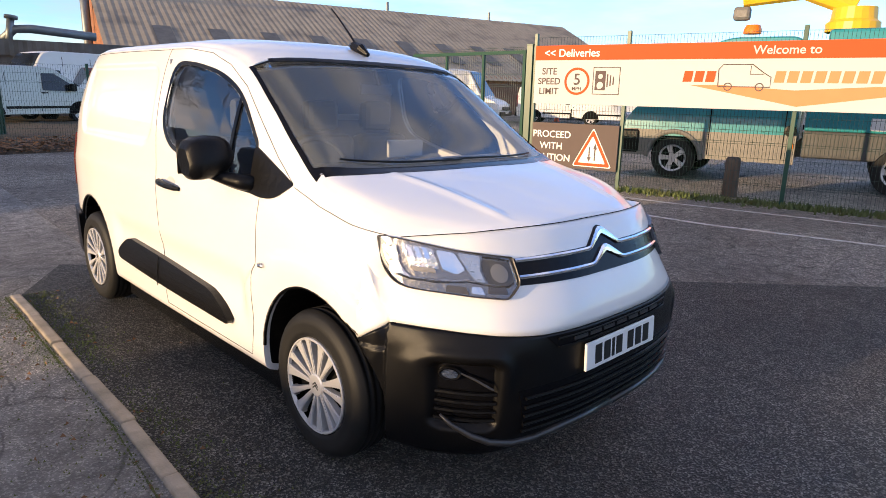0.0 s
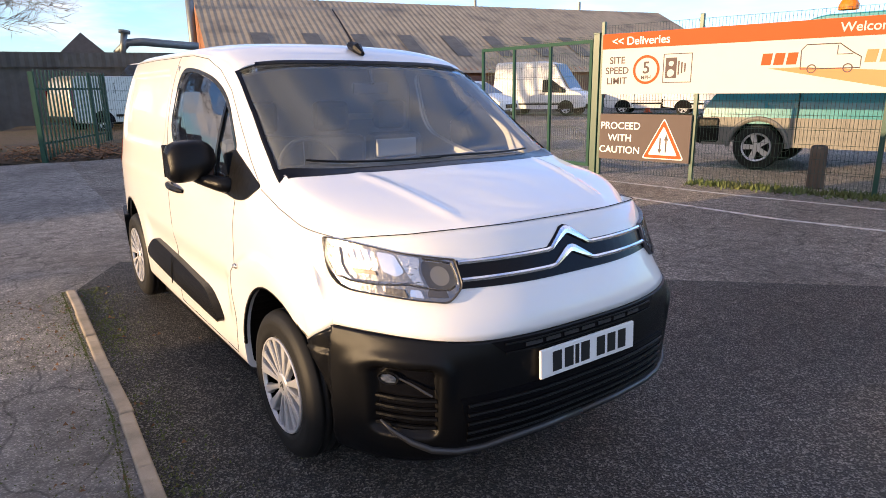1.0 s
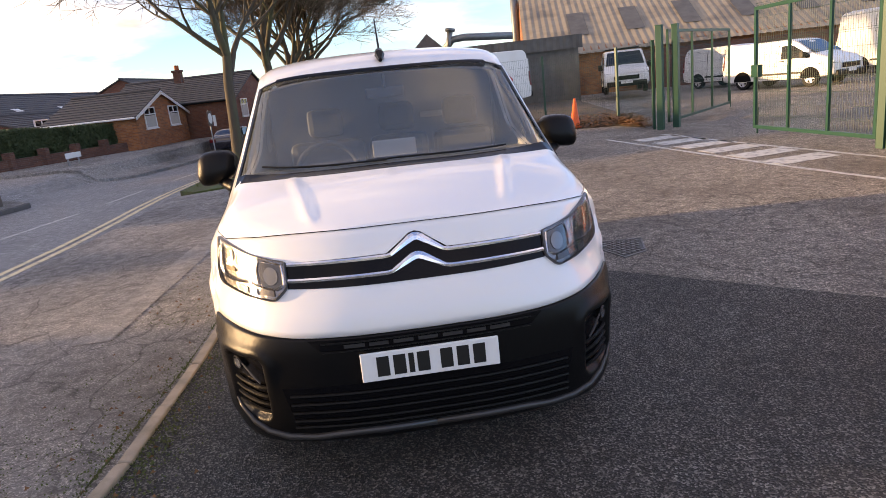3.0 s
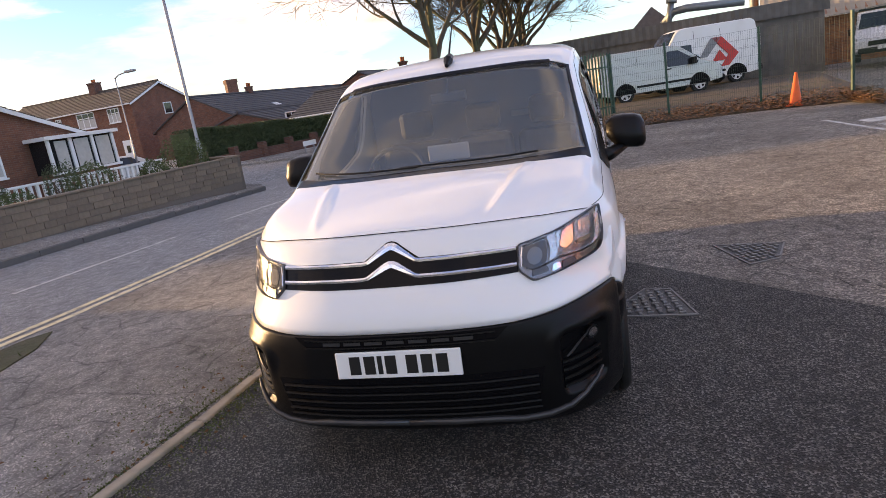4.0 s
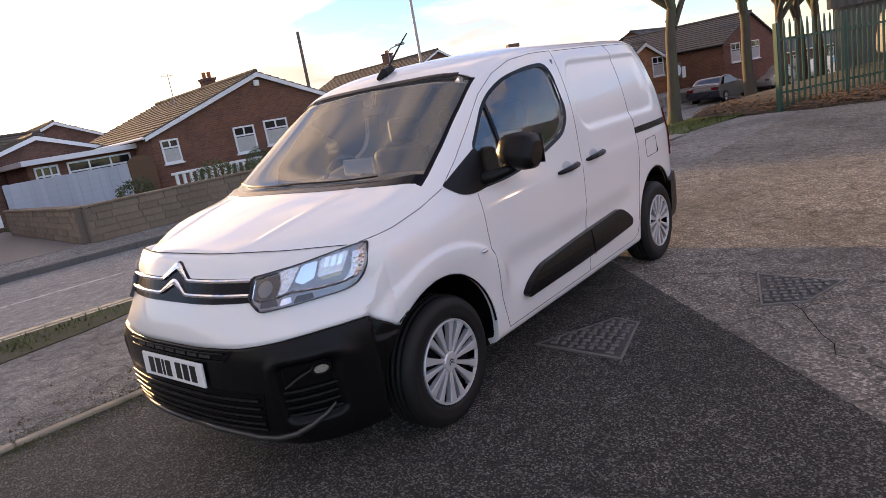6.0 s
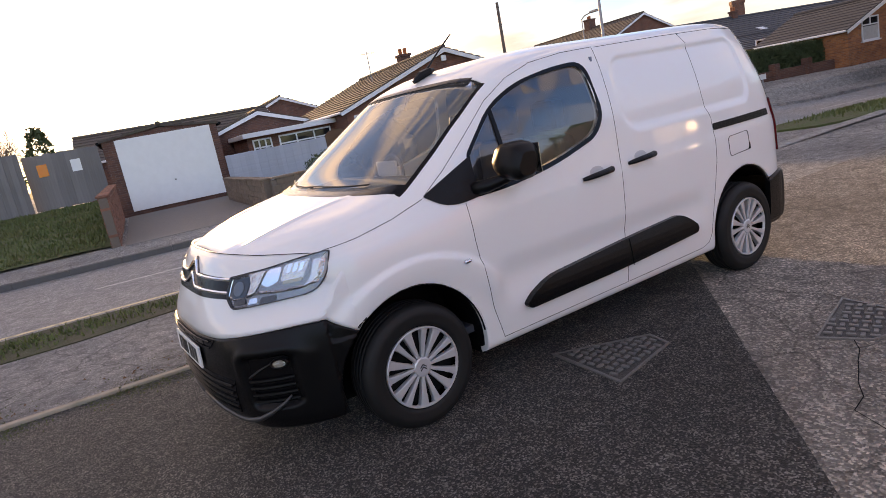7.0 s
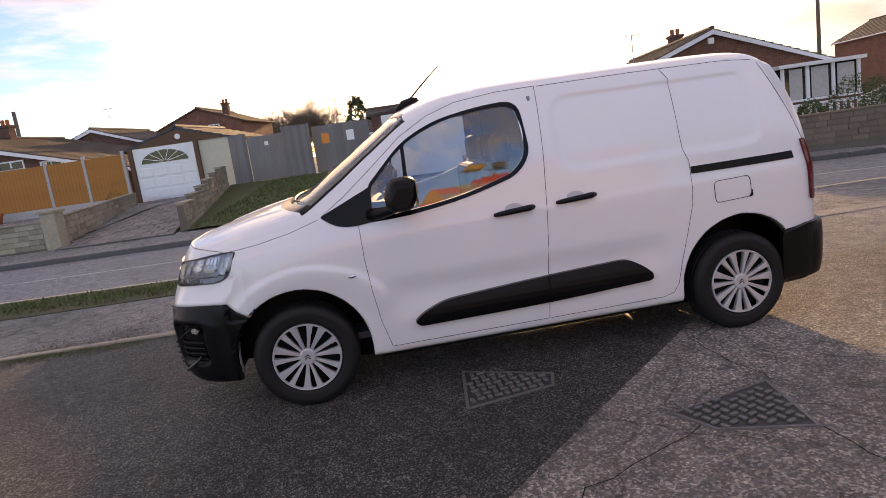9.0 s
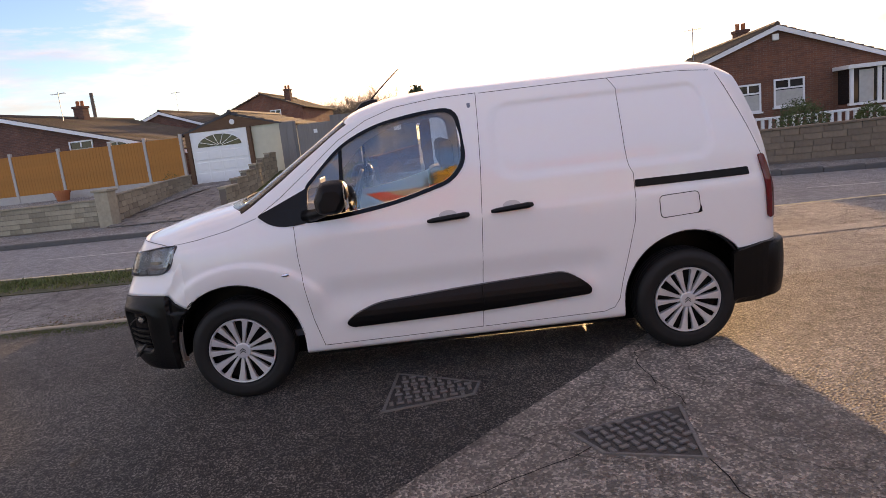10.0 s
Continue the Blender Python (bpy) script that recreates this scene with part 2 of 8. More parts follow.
M_LAMPDARK = material("lamp_bezel", (0.10, 0.10, 0.108), 0.35, metal=0.5, bump=0.15, bump_scale=50)
M_LENSDARK = material("dark_lamp_lens", (0.05, 0.052, 0.056), 0.08, coat=0.5)
M_AMBERGLASS = material("amber_lamp_glass", (0.42, 0.36, 0.28), 0.2, metal=0.6)
M_AMBER = material("amber_plastic", (0.75, 0.20, 0.02), 0.2)
M_RED = material("red_lamp_plastic", (0.14, 0.004, 0.006), 0.12)
# the windscreen's glare is mixed in as a pale film
M_GLASS = glass("car_glass", (0.82, 0.86, 0.90), ior=1.6, glare=0.16)
M_GLASS_SIDE = glass("side_glass", (0.74, 0.77, 0.80), ior=2.2)
M_GLASS_DARK = material("dark_glass", (0.012, 0.015, 0.018), 0.06, vary=0.1, scale=2)
M_INTERIOR = material("dark_interior", (0.065, 0.075, 0.09), 0.7, vary=0.2, scale=20, bump=0.1, bump_scale=200)
M_BULKHEAD = material("grey_bulkhead", (0.19, 0.215, 0.27), 0.7, vary=0.08, scale=8)
M_PALEGREY = material("pale_grey_plastic", (0.5, 0.5, 0.5), 0.5, vary=0.05)
M_PLATE = material("white_plate", (0.78, 0.78, 0.76), 0.35, vary=0.03)
M_INK = material("black_ink", (0.01, 0.01, 0.01), 0.4)
M_WHITE = material("white_paint", (0.78, 0.78, 0.76), 0.5, vary=0.06, scale=5)
M_UPVC = material("white_upvc", (0.74, 0.75, 0.76), 0.35, vary=0.05, scale=4)
M_ORANGE = material("orange_print", (0.78, 0.10, 0.03), 0.7, spec=0.15, vary=0.03)
M_ORANGE2 = material("pale_orange_print", (0.80, 0.28, 0.13), 0.7, spec=0.15, vary=0.05)
M_SIGNWHITE = material("white_sign_board", (0.58, 0.58, 0.57), 0.7, spec=0.15, vary=0.03, scale=2, second=(0.62, 0.60, 0.56), second_scale=2.5, second_amount=0.3)
M_BROWN = material("brown_sign_board", (0.13, 0.10, 0.09), 0.7, spec=0.15, vary=0.06, scale=3)
M_GREYINK = material("grey_print", (0.13, 0.10, 0.095), 0.7, spec=0.15)
M_GREEN = material("green_powder_coat", (0.010, 0.062, 0.040), 0.4, vary=0.15, scale=8)
M_WIRE = material("green_wire", (0.016, 0.045, 0.034), 0.5)
M_CONEOR = material("orange_cone", (0.80, 0.12, 0.02), 0.5, vary=0.15, scale=10)
M_TARMAC = tarmac("dark_new_tarmac", (0.040, 0.038, 0.036), (0.24, 0.225, 0.205), 0.30, 130, 0.58, 1.3, (0.020, 0.020, 0.021), 0.4)
M_OLDTARMAC = tarmac("worn_forecourt_tarmac", (0.215, 0.195, 0.172), (0.48, 0.43, 0.37), 0.42, 80, 0.70, 1.4, (0.15, 0.132, 0.115), 0.6, crack=1.5)
M_FOOTWAY = tarmac("footway_tarmac", (0.31, 0.295, 0.275), (0.55, 0.52, 0.485), 0.36, 120, 0.7, 1.2, (0.17, 0.16, 0.15), 0.55, crack=1.3)
M_ROAD = tarmac("road_asphalt", (0.17, 0.167, 0.165), (0.34, 0.33, 0.32), 0.34, 80, 0.5, 0.8, (0.21, 0.208, 0.205), 0.5)
M_CONCRETE = material("kerb_concrete", (0.36, 0.30, 0.23), 0.8, vary=0.25, scale=14, bump=0.4, bump_scale=90, second=(0.16, 0.15, 0.11), second_scale=6, second_amount=0.6, rnd=0.25)
M_KERBDARK = material("dark_kerb", (0.10, 0.095, 0.09), 0.8, vary=0.25, scale=8, bump=0.3, bump_scale=80)
M_LINEW = material("white_road_paint", (0.55, 0.54, 0.50), 0.6, vary=0.1, scale=20, second=(0.10, 0.095, 0.09), second_scale=9, second_amount=0.75, bump=0.2, bump_scale=90)
M_LINEY = material("yellow_road_paint", (0.70, 0.58, 0.34), 0.6, vary=0.1, scale=20, second=(0.12, 0.11, 0.10), second_scale=9, second_amount=0.6, bump=0.2, bump_scale=90)
M_IRON = material("cast_iron", (0.17, 0.163, 0.155), 0.45, metal=0.2, vary=0.3, scale=25, bump=0.3, bump_scale=120)
# same iron toned darker, so the studs above it read as lit
M_IRONSHADE = material("shade_toned_iron", (0.055, 0.053, 0.05), 0.5, metal=0.2, vary=0.3, scale=20, bump=0.3, bump_scale=120)
M_SOIL = material("soil", (0.085, 0.062, 0.042), 0.95, vary=0.4, scale=12, bump=0.8, bump_scale=30, second=(0.05, 0.055, 0.02), second_scale=2, second_amount=0.6)
M_LEAF = material("dead_leaves", (0.22, 0.11, 0.05), 0.8, vary=0.4, scale=3)
M_GRASS = material("grass_blades", (0.085, 0.115, 0.03), 0.7, vary=0.5, scale=3, second=(0.16, 0.14, 0.05), second_scale=1.2, second_amount=0.5)
M_TURF = material("turf", (0.06, 0.085, 0.022), 0.95, vary=0.4, scale=9, bump=0.9, bump_scale=40, second=(0.09, 0.065, 0.035), second_scale=2.5, second_amount=0.7)
M_MUDDY = material("muddy_turf", (0.055, 0.058, 0.026), 0.95, vary=0.4, scale=9, bump=0.9, bump_scale=40, second=(0.085, 0.068, 0.045), second_scale=2.5, second_amount=0.8)
M_BARK = material("bark", (0.08, 0.064, 0.046), 0.9, vary=0.35, scale=10, bump=0.8, bump_scale=26, second=(0.10, 0.13, 0.04), second_scale=2, second_amount=0.5, stretch=(1, 1, 0.35))
M_TWIG = material("twigs", (0.13, 0.10, 0.072), 0.9, vary=0.3, scale=5)
M_HEDGE = material("hedge_leaves", (0.05, 0.075, 0.03), 0.7, vary=0.5, scale=4)
M_BUSH = material("bush_leaves", (0.055, 0.085, 0.02), 0.6, vary=0.5, scale=4)
M_BRICK = material("red_brick", (0.23, 0.095, 0.060), 0.85, vary=0.25, scale=25, bump=0.3, bump_scale=120, rnd=0.45)
M_BRICKWALL = material("brick_backing", (0.20, 0.085, 0.055), 0.9, vary=0.3, scale=14, bump=0.4, bump_scale=60, second=(0.12, 0.06, 0.045), second_scale=1.2, second_amount=0.5)
M_MORTAR = material("mortar", (0.16, 0.125, 0.10), 0.95, vary=0.2, scale=30, bump=0.4, bump_scale=120)
M_OLDBRICK = material("old_orange_brick", (0.34, 0.13, 0.06), 0.9, vary=0.3, scale=18, bump=0.3, bump_scale=80, second=(0.15, 0.07, 0.05), second_scale=1.4, second_amount=0.6)
M_STONEWALL = material("buff_walling_stone", (0.30, 0.255, 0.185), 0.9, vary=0.3, scale=9, bump=0.6, bump_scale=30, rnd=0.5)
M_BROWNSTONE = material("brown_walling_stone", (0.19, 0.14, 0.10), 0.9, vary=0.3, scale=9, bump=0.6, bump_scale=30, rnd=0.3)
M_TILE = material("roof_tiles", (0.085, 0.065, 0.055), 0.85, vary=0.3, scale=10, bump=0.4, bump_scale=40, second=(0.10, 0.10, 0.05), second_scale=1.0, second_amount=0.4)
M_SLATE = material("dark_slates", (0.05, 0.05, 0.055), 0.7, vary=0.3, scale=8, bump=0.3, bump_scale=40)
M_CORRUGATED = material("weathered_cement_sheet", (0.31, 0.26, 0.195), 0.9, vary=0.25, scale=2.0, bump=0.3, bump_scale=30, second=(0.13, 0.115, 0.10), second_scale=0.6, second_amount=0.7)
M_SHED = material("grey_shed_sheet", (0.115, 0.115, 0.11), 0.75, vary=0.3, scale=3, bump=0.2, bump_scale=30, second=(0.07, 0.07, 0.068), second_scale=1.3, second_amount=0.7)
M_PIPE = material("galvanised_pipe", (0.20, 0.22, 0.23), 0.5, metal=0.6, vary=0.2, scale=6)
M_FENCEOR = material("orange_fence_panel", (0.42, 0.16, 0.032), 0.75, vary=0.25, scale=5, bump=0.3, bump_scale=40, stretch=(4, 4, 0.5))
M_CONCPOST = material("concrete_post", (0.42, 0.39, 0.36), 0.9, vary=0.15, scale=14, bump=0.3, bump_scale=90)
M_GREYFENCE = material("grey_fence_boards", (0.19, 0.175, 0.165), 0.8, vary=0.25, scale=4, bump=0.3, bump_scale=40, stretch=(5, 5, 0.4), rnd=0.25)
M_PALEFENCE = material("pale_grey_fence_boards", (0.40, 0.42, 0.47), 0.8, vary=0.12, scale=4, bump=0.2, bump_scale=40, stretch=(0.4, 5, 5), rnd=0.1)
M_BROWNWOOD = material("brown_wood", (0.13, 0.065, 0.035), 0.8, vary=0.3, scale=5, bump=0.3, bump_scale=40, stretch=(0.5, 5, 5))
M_PAVING = material("grey_paving", (0.20, 0.185, 0.17), 0.8, vary=0.2, scale=8, bump=0.4, bump_scale=40, rnd=0.5)
M_RENDER = material("cream_render", (0.55, 0.52, 0.40), 0.9, vary=0.1, scale=5)
M_STEEL = material("galvanised_steel", (0.33, 0.34, 0.35), 0.45, metal=0.7, vary=0.15, scale=6)
M_POLEWOOD = material("weathered_pole_wood", (0.12, 0.095, 0.075), 0.9, vary=0.25, scale=6)
M_CURTAIN = material("net_curtain", (0.45, 0.44, 0.42), 0.9, vary=0.2, scale=8)
M_NOTICE = material("notice_green", (0.02, 0.28, 0.12), 0.5)
M_TERRACOTTA = material("terracotta", (0.42, 0.13, 0.05), 0.8, vary=0.1, scale=6)


# ---- mesh helpers ----
def link(name, bm, mat, smooth=False):
    me = bpy.data.meshes.new(name)
    bm.normal_update()
    bm.to_mesh(me)
    bm.free()
    for x in (mat if isinstance(mat, (list, tuple)) else [mat]):
        me.materials.append(x)
    if smooth:
        me.polygons.foreach_set("use_smooth", [True] * len(me.polygons))
    return me


def part(name, bm, mat, parent, label="", smooth=False, m=None):
    ob = new(name, link(name, bm, mat, smooth))
    ob.parent = parent
    if m is not None:
        ob.matrix_local = m
    return tagged(ob, label)


def thing(name, m, label, category, group="", kind=""):
    ob = new(name)
    ob.matrix_world = m
    return tagged(ob, label, category, group, kind)


def solid(name, bm, mat, m, label="", category="", group="", kind="", smooth=False):
    ob = new(name, link(name, bm, mat, smooth))
    ob.matrix_world = m
    return tagged(ob, label, category, group, kind)


def box(bm, x0, x1, y0, y1, z0, z1, bevel=0.0, mi=0):
    v = [bm.verts.new((x, y, z)) for x in (x0, x1) for y in (y0, y1) for z in (z0, z1)]
    fs = [bm.faces.new([v[i] for i in q]) for q in ((0, 1, 3, 2), (4, 6, 7, 5), (0, 4, 5, 1), (2, 3, 7, 6), (0, 2, 6, 4), (1, 5, 7, 3))]
    for q in fs:
        q.material_index = mi
    if bevel:
        es = list({e for q in fs for e in q.edges})
        bmesh.ops.bevel(bm, geom=es, offset=bevel, segments=2, profile=0.5, affect='EDGES')
    return bm


def boxes(*rows, bevel=0.0):
    bm = bmesh.new()
    for r in rows:
        box(bm, *r, bevel=bevel)
    return bm


def tube(bm, path, radii, seg=8, caps=True):
    """A round bar through the points of path."""
    rings = []
    pts = [Vector(p) for p in path]
    for i, p in enumerate(pts):
        d = (pts[min(i + 1, len(pts) - 1)] - pts[max(i - 1, 0)]).normalized()
        a = d.orthogonal().normalized() if i == 0 else (a - d * a.dot(d)).normalized()
        b = d.cross(a)
        r = radii[i] if isinstance(radii, (list, tuple)) else radii
        rings.append([bm.verts.new(p + (a * math.cos(k * 2 * math.pi / seg) + b * math.sin(k * 2 * math.pi / seg)) * r) for k in range(seg)])
    for q, w in zip(rings, rings[1:]):
        for k in range(seg):
            bm.faces.new((q[k], q[(k + 1) % seg], w[(k + 1) % seg], w[k]))
    if caps:
        bm.faces.new(rings[0][::-1])
        bm.faces.new(rings[-1])
    return bm


def lathe(bm, profile, seg=32, axis='y', mi=0):
    """Turn a profile of (radius, height) round an axis."""
    rings = []
    for r, h in profile:
        ring = []
        for k in range(seg):
            a = 2 * math.pi * k / seg
            c, s = r * math.cos(a), r * math.sin(a)
            ring.append(bm.verts.new((c, h, s) if axis == 'y' else (c, s, h)))
        rings.append(ring)
    for q, w in zip(rings, rings[1:]):
        for k in range(seg):
            f = bm.faces.new((q[k], q[(k + 1) % seg], w[(k + 1) % seg], w[k]))
            f.material_index = mi
    return bm


def prism(bm, outline, h0, h1, axis='z', mi=0):
    """A flat outline given thickness along an axis."""
    def at(p, h):
        return (p[0], p[1], h) if axis == 'z' else (p[0], h, p[1]) if axis == 'y' else (h, p[0], p[1])
    a = [bm.verts.new(at(p, h0)) for p in outline]
    b = [bm.verts.new(at(p, h1)) for p in outline]
    n = len(outline)
    fs = [bm.faces.new(a[::-1]), bm.faces.new(b)]
    for i in range(n):
        fs.append(bm.faces.new((a[i], a[(i + 1) % n], b[(i + 1) % n], b[i])))
    for q in fs:
        q.material_index = mi
    bmesh.ops.recalc_face_normals(bm, faces=fs)
    return bm


def sheet(rows, closed=False):
    """A skin over rows of points."""
    bm = bmesh.new()
    vs = [[bm.verts.new(p) for p in r] for r in rows]
    for q, w in zip(vs, vs[1:]):
        n = len(q)
        for k in range(n if closed else n - 1):
            bm.faces.new((q[k], q[(k + 1) % n], w[(k + 1) % n], w[k]))
    return bm


def knots(*pairs):
    """A smooth curve through (x, value) pairs."""
    xs = np.array([p[0] for p in pairs], float)
    ys = np.array([p[1] for p in pairs], float)
    o = np.argsort(xs)
    xs, ys = xs[o], ys[o]
    d = np.diff(ys) / np.diff(xs)
    m = np.zeros(len(xs))
    m[0], m[-1] = d[0], d[-1]
    for i in range(1, len(xs) - 1):
        m[i] = 0 if d[i - 1] * d[i] <= 0 else 2 * d[i - 1] * d[i] / (d[i - 1] + d[i])
    def curve(x):
        x = min(max(x, xs[0]), xs[-1])
        i = min(max(int(np.searchsorted(xs, x)) - 1, 0), len(xs) - 2)
        h = xs[i + 1] - xs[i]
        t = (x - xs[i]) / h
        return float((2 * t**3 - 3 * t**2 + 1) * ys[i] + (t**3 - 2 * t**2 + t) * h * m[i] + (3 * t**2 - 2 * t**3) * ys[i + 1] + (t**3 - t**2) * h * m[i + 1])
    return curve


def rounded(points, r, seg=4):
    """An outline with its corners rounded."""
    out = []
    n = len(points)
    for i in range(n):
        p0, p1, p2 = (Vector(points[(i + k) % n]) for k in (-1, 0, 1))
        a, b = p0 - p1, p2 - p1
        rr = r[i] if isinstance(r, (list, tuple)) else r
        k = min(rr, a.length * 0.48, b.length * 0.48)
        a, b = p1 + a.normalized() * k, p1 + b.normalized() * k
        for j in range(seg + 1):
            t = j / seg
            out.append(tuple((1 - t)**2 * a + 2 * t * (1 - t) * p1 + t * t * b))
    return out


def wrapped(outline, place, step=0.06, thick=0.004, sink=0.0):
    """A panel: a flat outline cut into strips, laid on a curved surface by place(u, v, off), and given thickness."""
    bm = bmesh.new()
    f = bm.faces.new([bm.verts.new((u, v, 0)) for u, v in outline])
    us, vs = [p[0] for p in outline], [p[1] for p in outline]
    for axis, lo, hi in ((0, min(us), max(us)), (1, min(vs), max(vs))):
        k = int((hi - lo) / step)
        for i in range(1, k + 1):
            co = [0, 0, 0]
            no = [0, 0, 0]
            co[axis], no[axis] = lo + (hi - lo) * i / (k + 1), 1
            bmesh.ops.bisect_plane(bm, geom=bm.verts[:] + bm.edges[:] + bm.faces[:], plane_co=co, plane_no=no)
    top = bm.faces[:]
    low = {}
    edges = [e for e in bm.edges if len(e.link_faces) == 1]
    rim = [(e.verts[0], e.verts[1]) for e in edges]
    flat = {v: (v.co.x, v.co.y) for v in bm.verts}
    for v, (a, b) in flat.items():
        v.co = place(a, b, thick)
    for a, b in rim:
        for v in (a, b):
            if v not in low:
                low[v] = bm.verts.new(place(*flat[v], -sink))
        bm.faces.new((a, b, low[b], low[a]))
    bmesh.ops.recalc_face_normals(bm, faces=bm.faces[:])
    return bm


def word(text, size, mat, parent, m, depth=0.002, align='LEFT', name="lettering"):
    """Raised letters of a sign, in the built-in font."""
    c = bpy.data.curves.new(name, 'FONT')
    c.body, c.size, c.extrude, c.align_x, c.offset = text, size, depth, align, size * .012
    ob = new(name, c)
    bpy.context.view_layer.update()
    me = bpy.data.meshes.new_from_object(ob.evaluated_get(bpy.context.evaluated_depsgraph_get()))
    bpy.data.objects.remove(ob)
    me.materials.clear()
    me.materials.append(mat)
    o2 = new(name, me)
    o2.parent = parent
    o2.matrix_local = m
    return o2


ROAD = pose(0, 0, 0, 0, 0, 127.67)      # along the street, across it away from the van, up


street_fall = knots((-200, 0), (8, 0), (12, -.12), (20.7, -.45), (28.8, -.66), (40, -.9), (60, -1.2), (240, -2.0))
street_curve = knots((-200, 0), (8, 0), (12, .45), (20, 1.85), (30, 2.6), (60, 4.0), (240, 10.0))


def ease(x, a, b):
    t = min(max((x - a) / (b - a), 0), 1)
    return t * t * (3 - 2 * t)


def dip(s, n):
    """The street falls away and bends beyond the site: a shift across it and a drop."""
    f = ease(n, .5, 3.6) * (1 - ease(n, 8.5, 12.5))
    return street_curve(s) * f, street_fall(s) * f


def bent(bm):
    """Lay a flat piece of the street on its fall and bend."""
    for s in (8, 10, 12, 14, 17, 20, 24, 29, 35, 42, 60, 100):
        bmesh.ops.bisect_plane(bm, geom=bm.verts[:] + bm.edges[:] + bm.faces[:], plane_co=(s, 0, 0), plane_no=(1, 0, 0))
    for n in (.5, 1.3, 2.0, 2.8, 3.6, 5.5, 8.5, 9.5, 10.5, 11.5, 12.5):
        bmesh.ops.bisect_plane(bm, geom=bm.verts[:] + bm.edges[:] + bm.faces[:], plane_co=(0, n, 0), plane_no=(0, 1, 0))
    for v in bm.verts:
        dn, dz = dip(v.co.x, v.co.y)
        v.co.y += dn
        v.co.z += dz
    return bm


def street(s, n, z=0.0, turn=0.0):
    return ROAD @ pose(s, n, z, 0, 0, turn)
def brickwork(name, colours, mortar, length=0.225, height=0.075, gap=0.045, rough=0.9, bump=0.4):
    """Coursed brick seen from afar, laid along any upright wall."""
    m = bpy.data.materials.new(name)
    m.use_nodes = True
    nt, ln = m.node_tree.nodes, m.node_tree.links
    b = nt["Principled BSDF"]
    b.inputs["Roughness"].default_value = rough
    co, sp, ad, cb = nt.new("ShaderNodeTexCoord"), nt.new("ShaderNodeSeparateXYZ"), nt.new("ShaderNodeMath"), nt.new("ShaderNodeCombineXYZ")
    ln.new(co.outputs["Object"], sp.inputs["Vector"])
    ln.new(sp.outputs["X"], ad.inputs[0])
    ln.new(sp.outputs["Y"], ad.inputs[1])
    ln.new(ad.outputs["Value"], cb.inputs["X"])
    ln.new(sp.outputs["Z"], cb.inputs["Y"])
    br = nt.new("ShaderNodeTexBrick")
    br.inputs["Color1"].default_value, br.inputs["Color2"].default_value = (*colours[0], 1), (*colours[1], 1)
    br.inputs["Mortar"].default_value = (*mortar, 1)
    br.inputs["Scale"].default_value = 1.0
    br.inputs["Brick Width"].default_value, br.inputs["Row Height"].default_value = length, height
    br.inputs["Mortar Size"].default_value = gap * height
    ln.new(cb.outputs["Vector"], br.inputs["Vector"])
    n1 = nt.new("ShaderNodeTexNoise")
    n1.inputs["Scale"].default_value, n1.inputs["Detail"].default_value = 1.3, 6
    ln.new(co.outputs["Object"], n1.inputs["Vector"])
    mr = nt.new("ShaderNodeMapRange")
    mr.inputs["To Min"].default_value, mr.inputs["To Max"].default_value = 0.55, 1.35
    ln.new(n1.outputs["Fac"], mr.inputs["Value"])
    mx = nt.new("ShaderNodeMixRGB")
    mx.blend_type, mx.inputs["Fac"].default_value = 'MULTIPLY', 1.0
    ln.new(br.outputs["Color"], mx.inputs["Color1"])
    ln.new(mr.outputs["Result"], mx.inputs["Color2"])
    ln.new(mx.outputs["Color"], b.inputs["Base Color"])
    bp = nt.new("ShaderNodeBump")
    bp.inputs["Strength"].default_value, bp.inputs["Distance"].default_value = bump, 0.01
    bp.invert = True
    ln.new(br.outputs["Fac"], bp.inputs["Height"])
    ln.new(bp.outputs["Normal"], b.inputs["Normal"])
    return m


M_BRICKRED = brickwork("red_brickwork", ((0.22, 0.085, 0.05), (0.15, 0.06, 0.042)), (0.20, 0.16, 0.13))
M_BRICKBROWN = brickwork("brown_brickwork", ((0.17, 0.075, 0.05), (0.11, 0.05, 0.04)), (0.17, 0.14, 0.12))
M_BRICKORANGE = brickwork("orange_brickwork", ((0.42, 0.16, 0.06), (0.24, 0.09, 0.045)), (0.28, 0.22, 0.17))
# ---- ground ----
def slab(name, outline, z0, z1, mat, label, category, frame_m=None, kind="structure"):
    bm = prism(bmesh.new(), outline, z0, z1)
    if frame_m is ROAD:
        bent(bm)
    return solid(name, bm, mat, frame_m or Matrix.Identity(4), label, category, kind=kind)


slab("ground", [(-1500, -1500), (1500, -1500), (1500, 1500), (-1500, 1500)], -3.0, -2.2, M_TURF, "open ground stretching away to the horizon", "ground")
slab("road", [(-160, 2.45), (240, 2.45), (240, 7.75), (-160, 7.75)], -0.5, -0.10, M_ROAD, "worn grey asphalt street with faded markings", "road", ROAD)
slab("road", [(14.8, 7.75), (24.4, 7.75), (23.1, 9.0), (23.1, 140), (16.9, 140), (16.9, 9.0)], -0.5, -0.102, M_ROAD, "grey asphalt side road between the houses", "road", ROAD)
slab("pavement", [(-160, 7.75), (15.2, 7.75), (16.4, 8.4), (17.0, 9.4), (17.0, 140), (-160, 140)], -0.5, 0.0, M_FOOTWAY, "dark tarmac footway on the far side of the street", "pavement", ROAD)
slab("pavement", [(23.0, 140), (23.0, 9.4), (24.0, 8.0), (240, 8.0), (240, 140)], -0.5, 0.0, M_FOOTWAY, "dark tarmac footway beyond the side road", "pavement", ROAD)
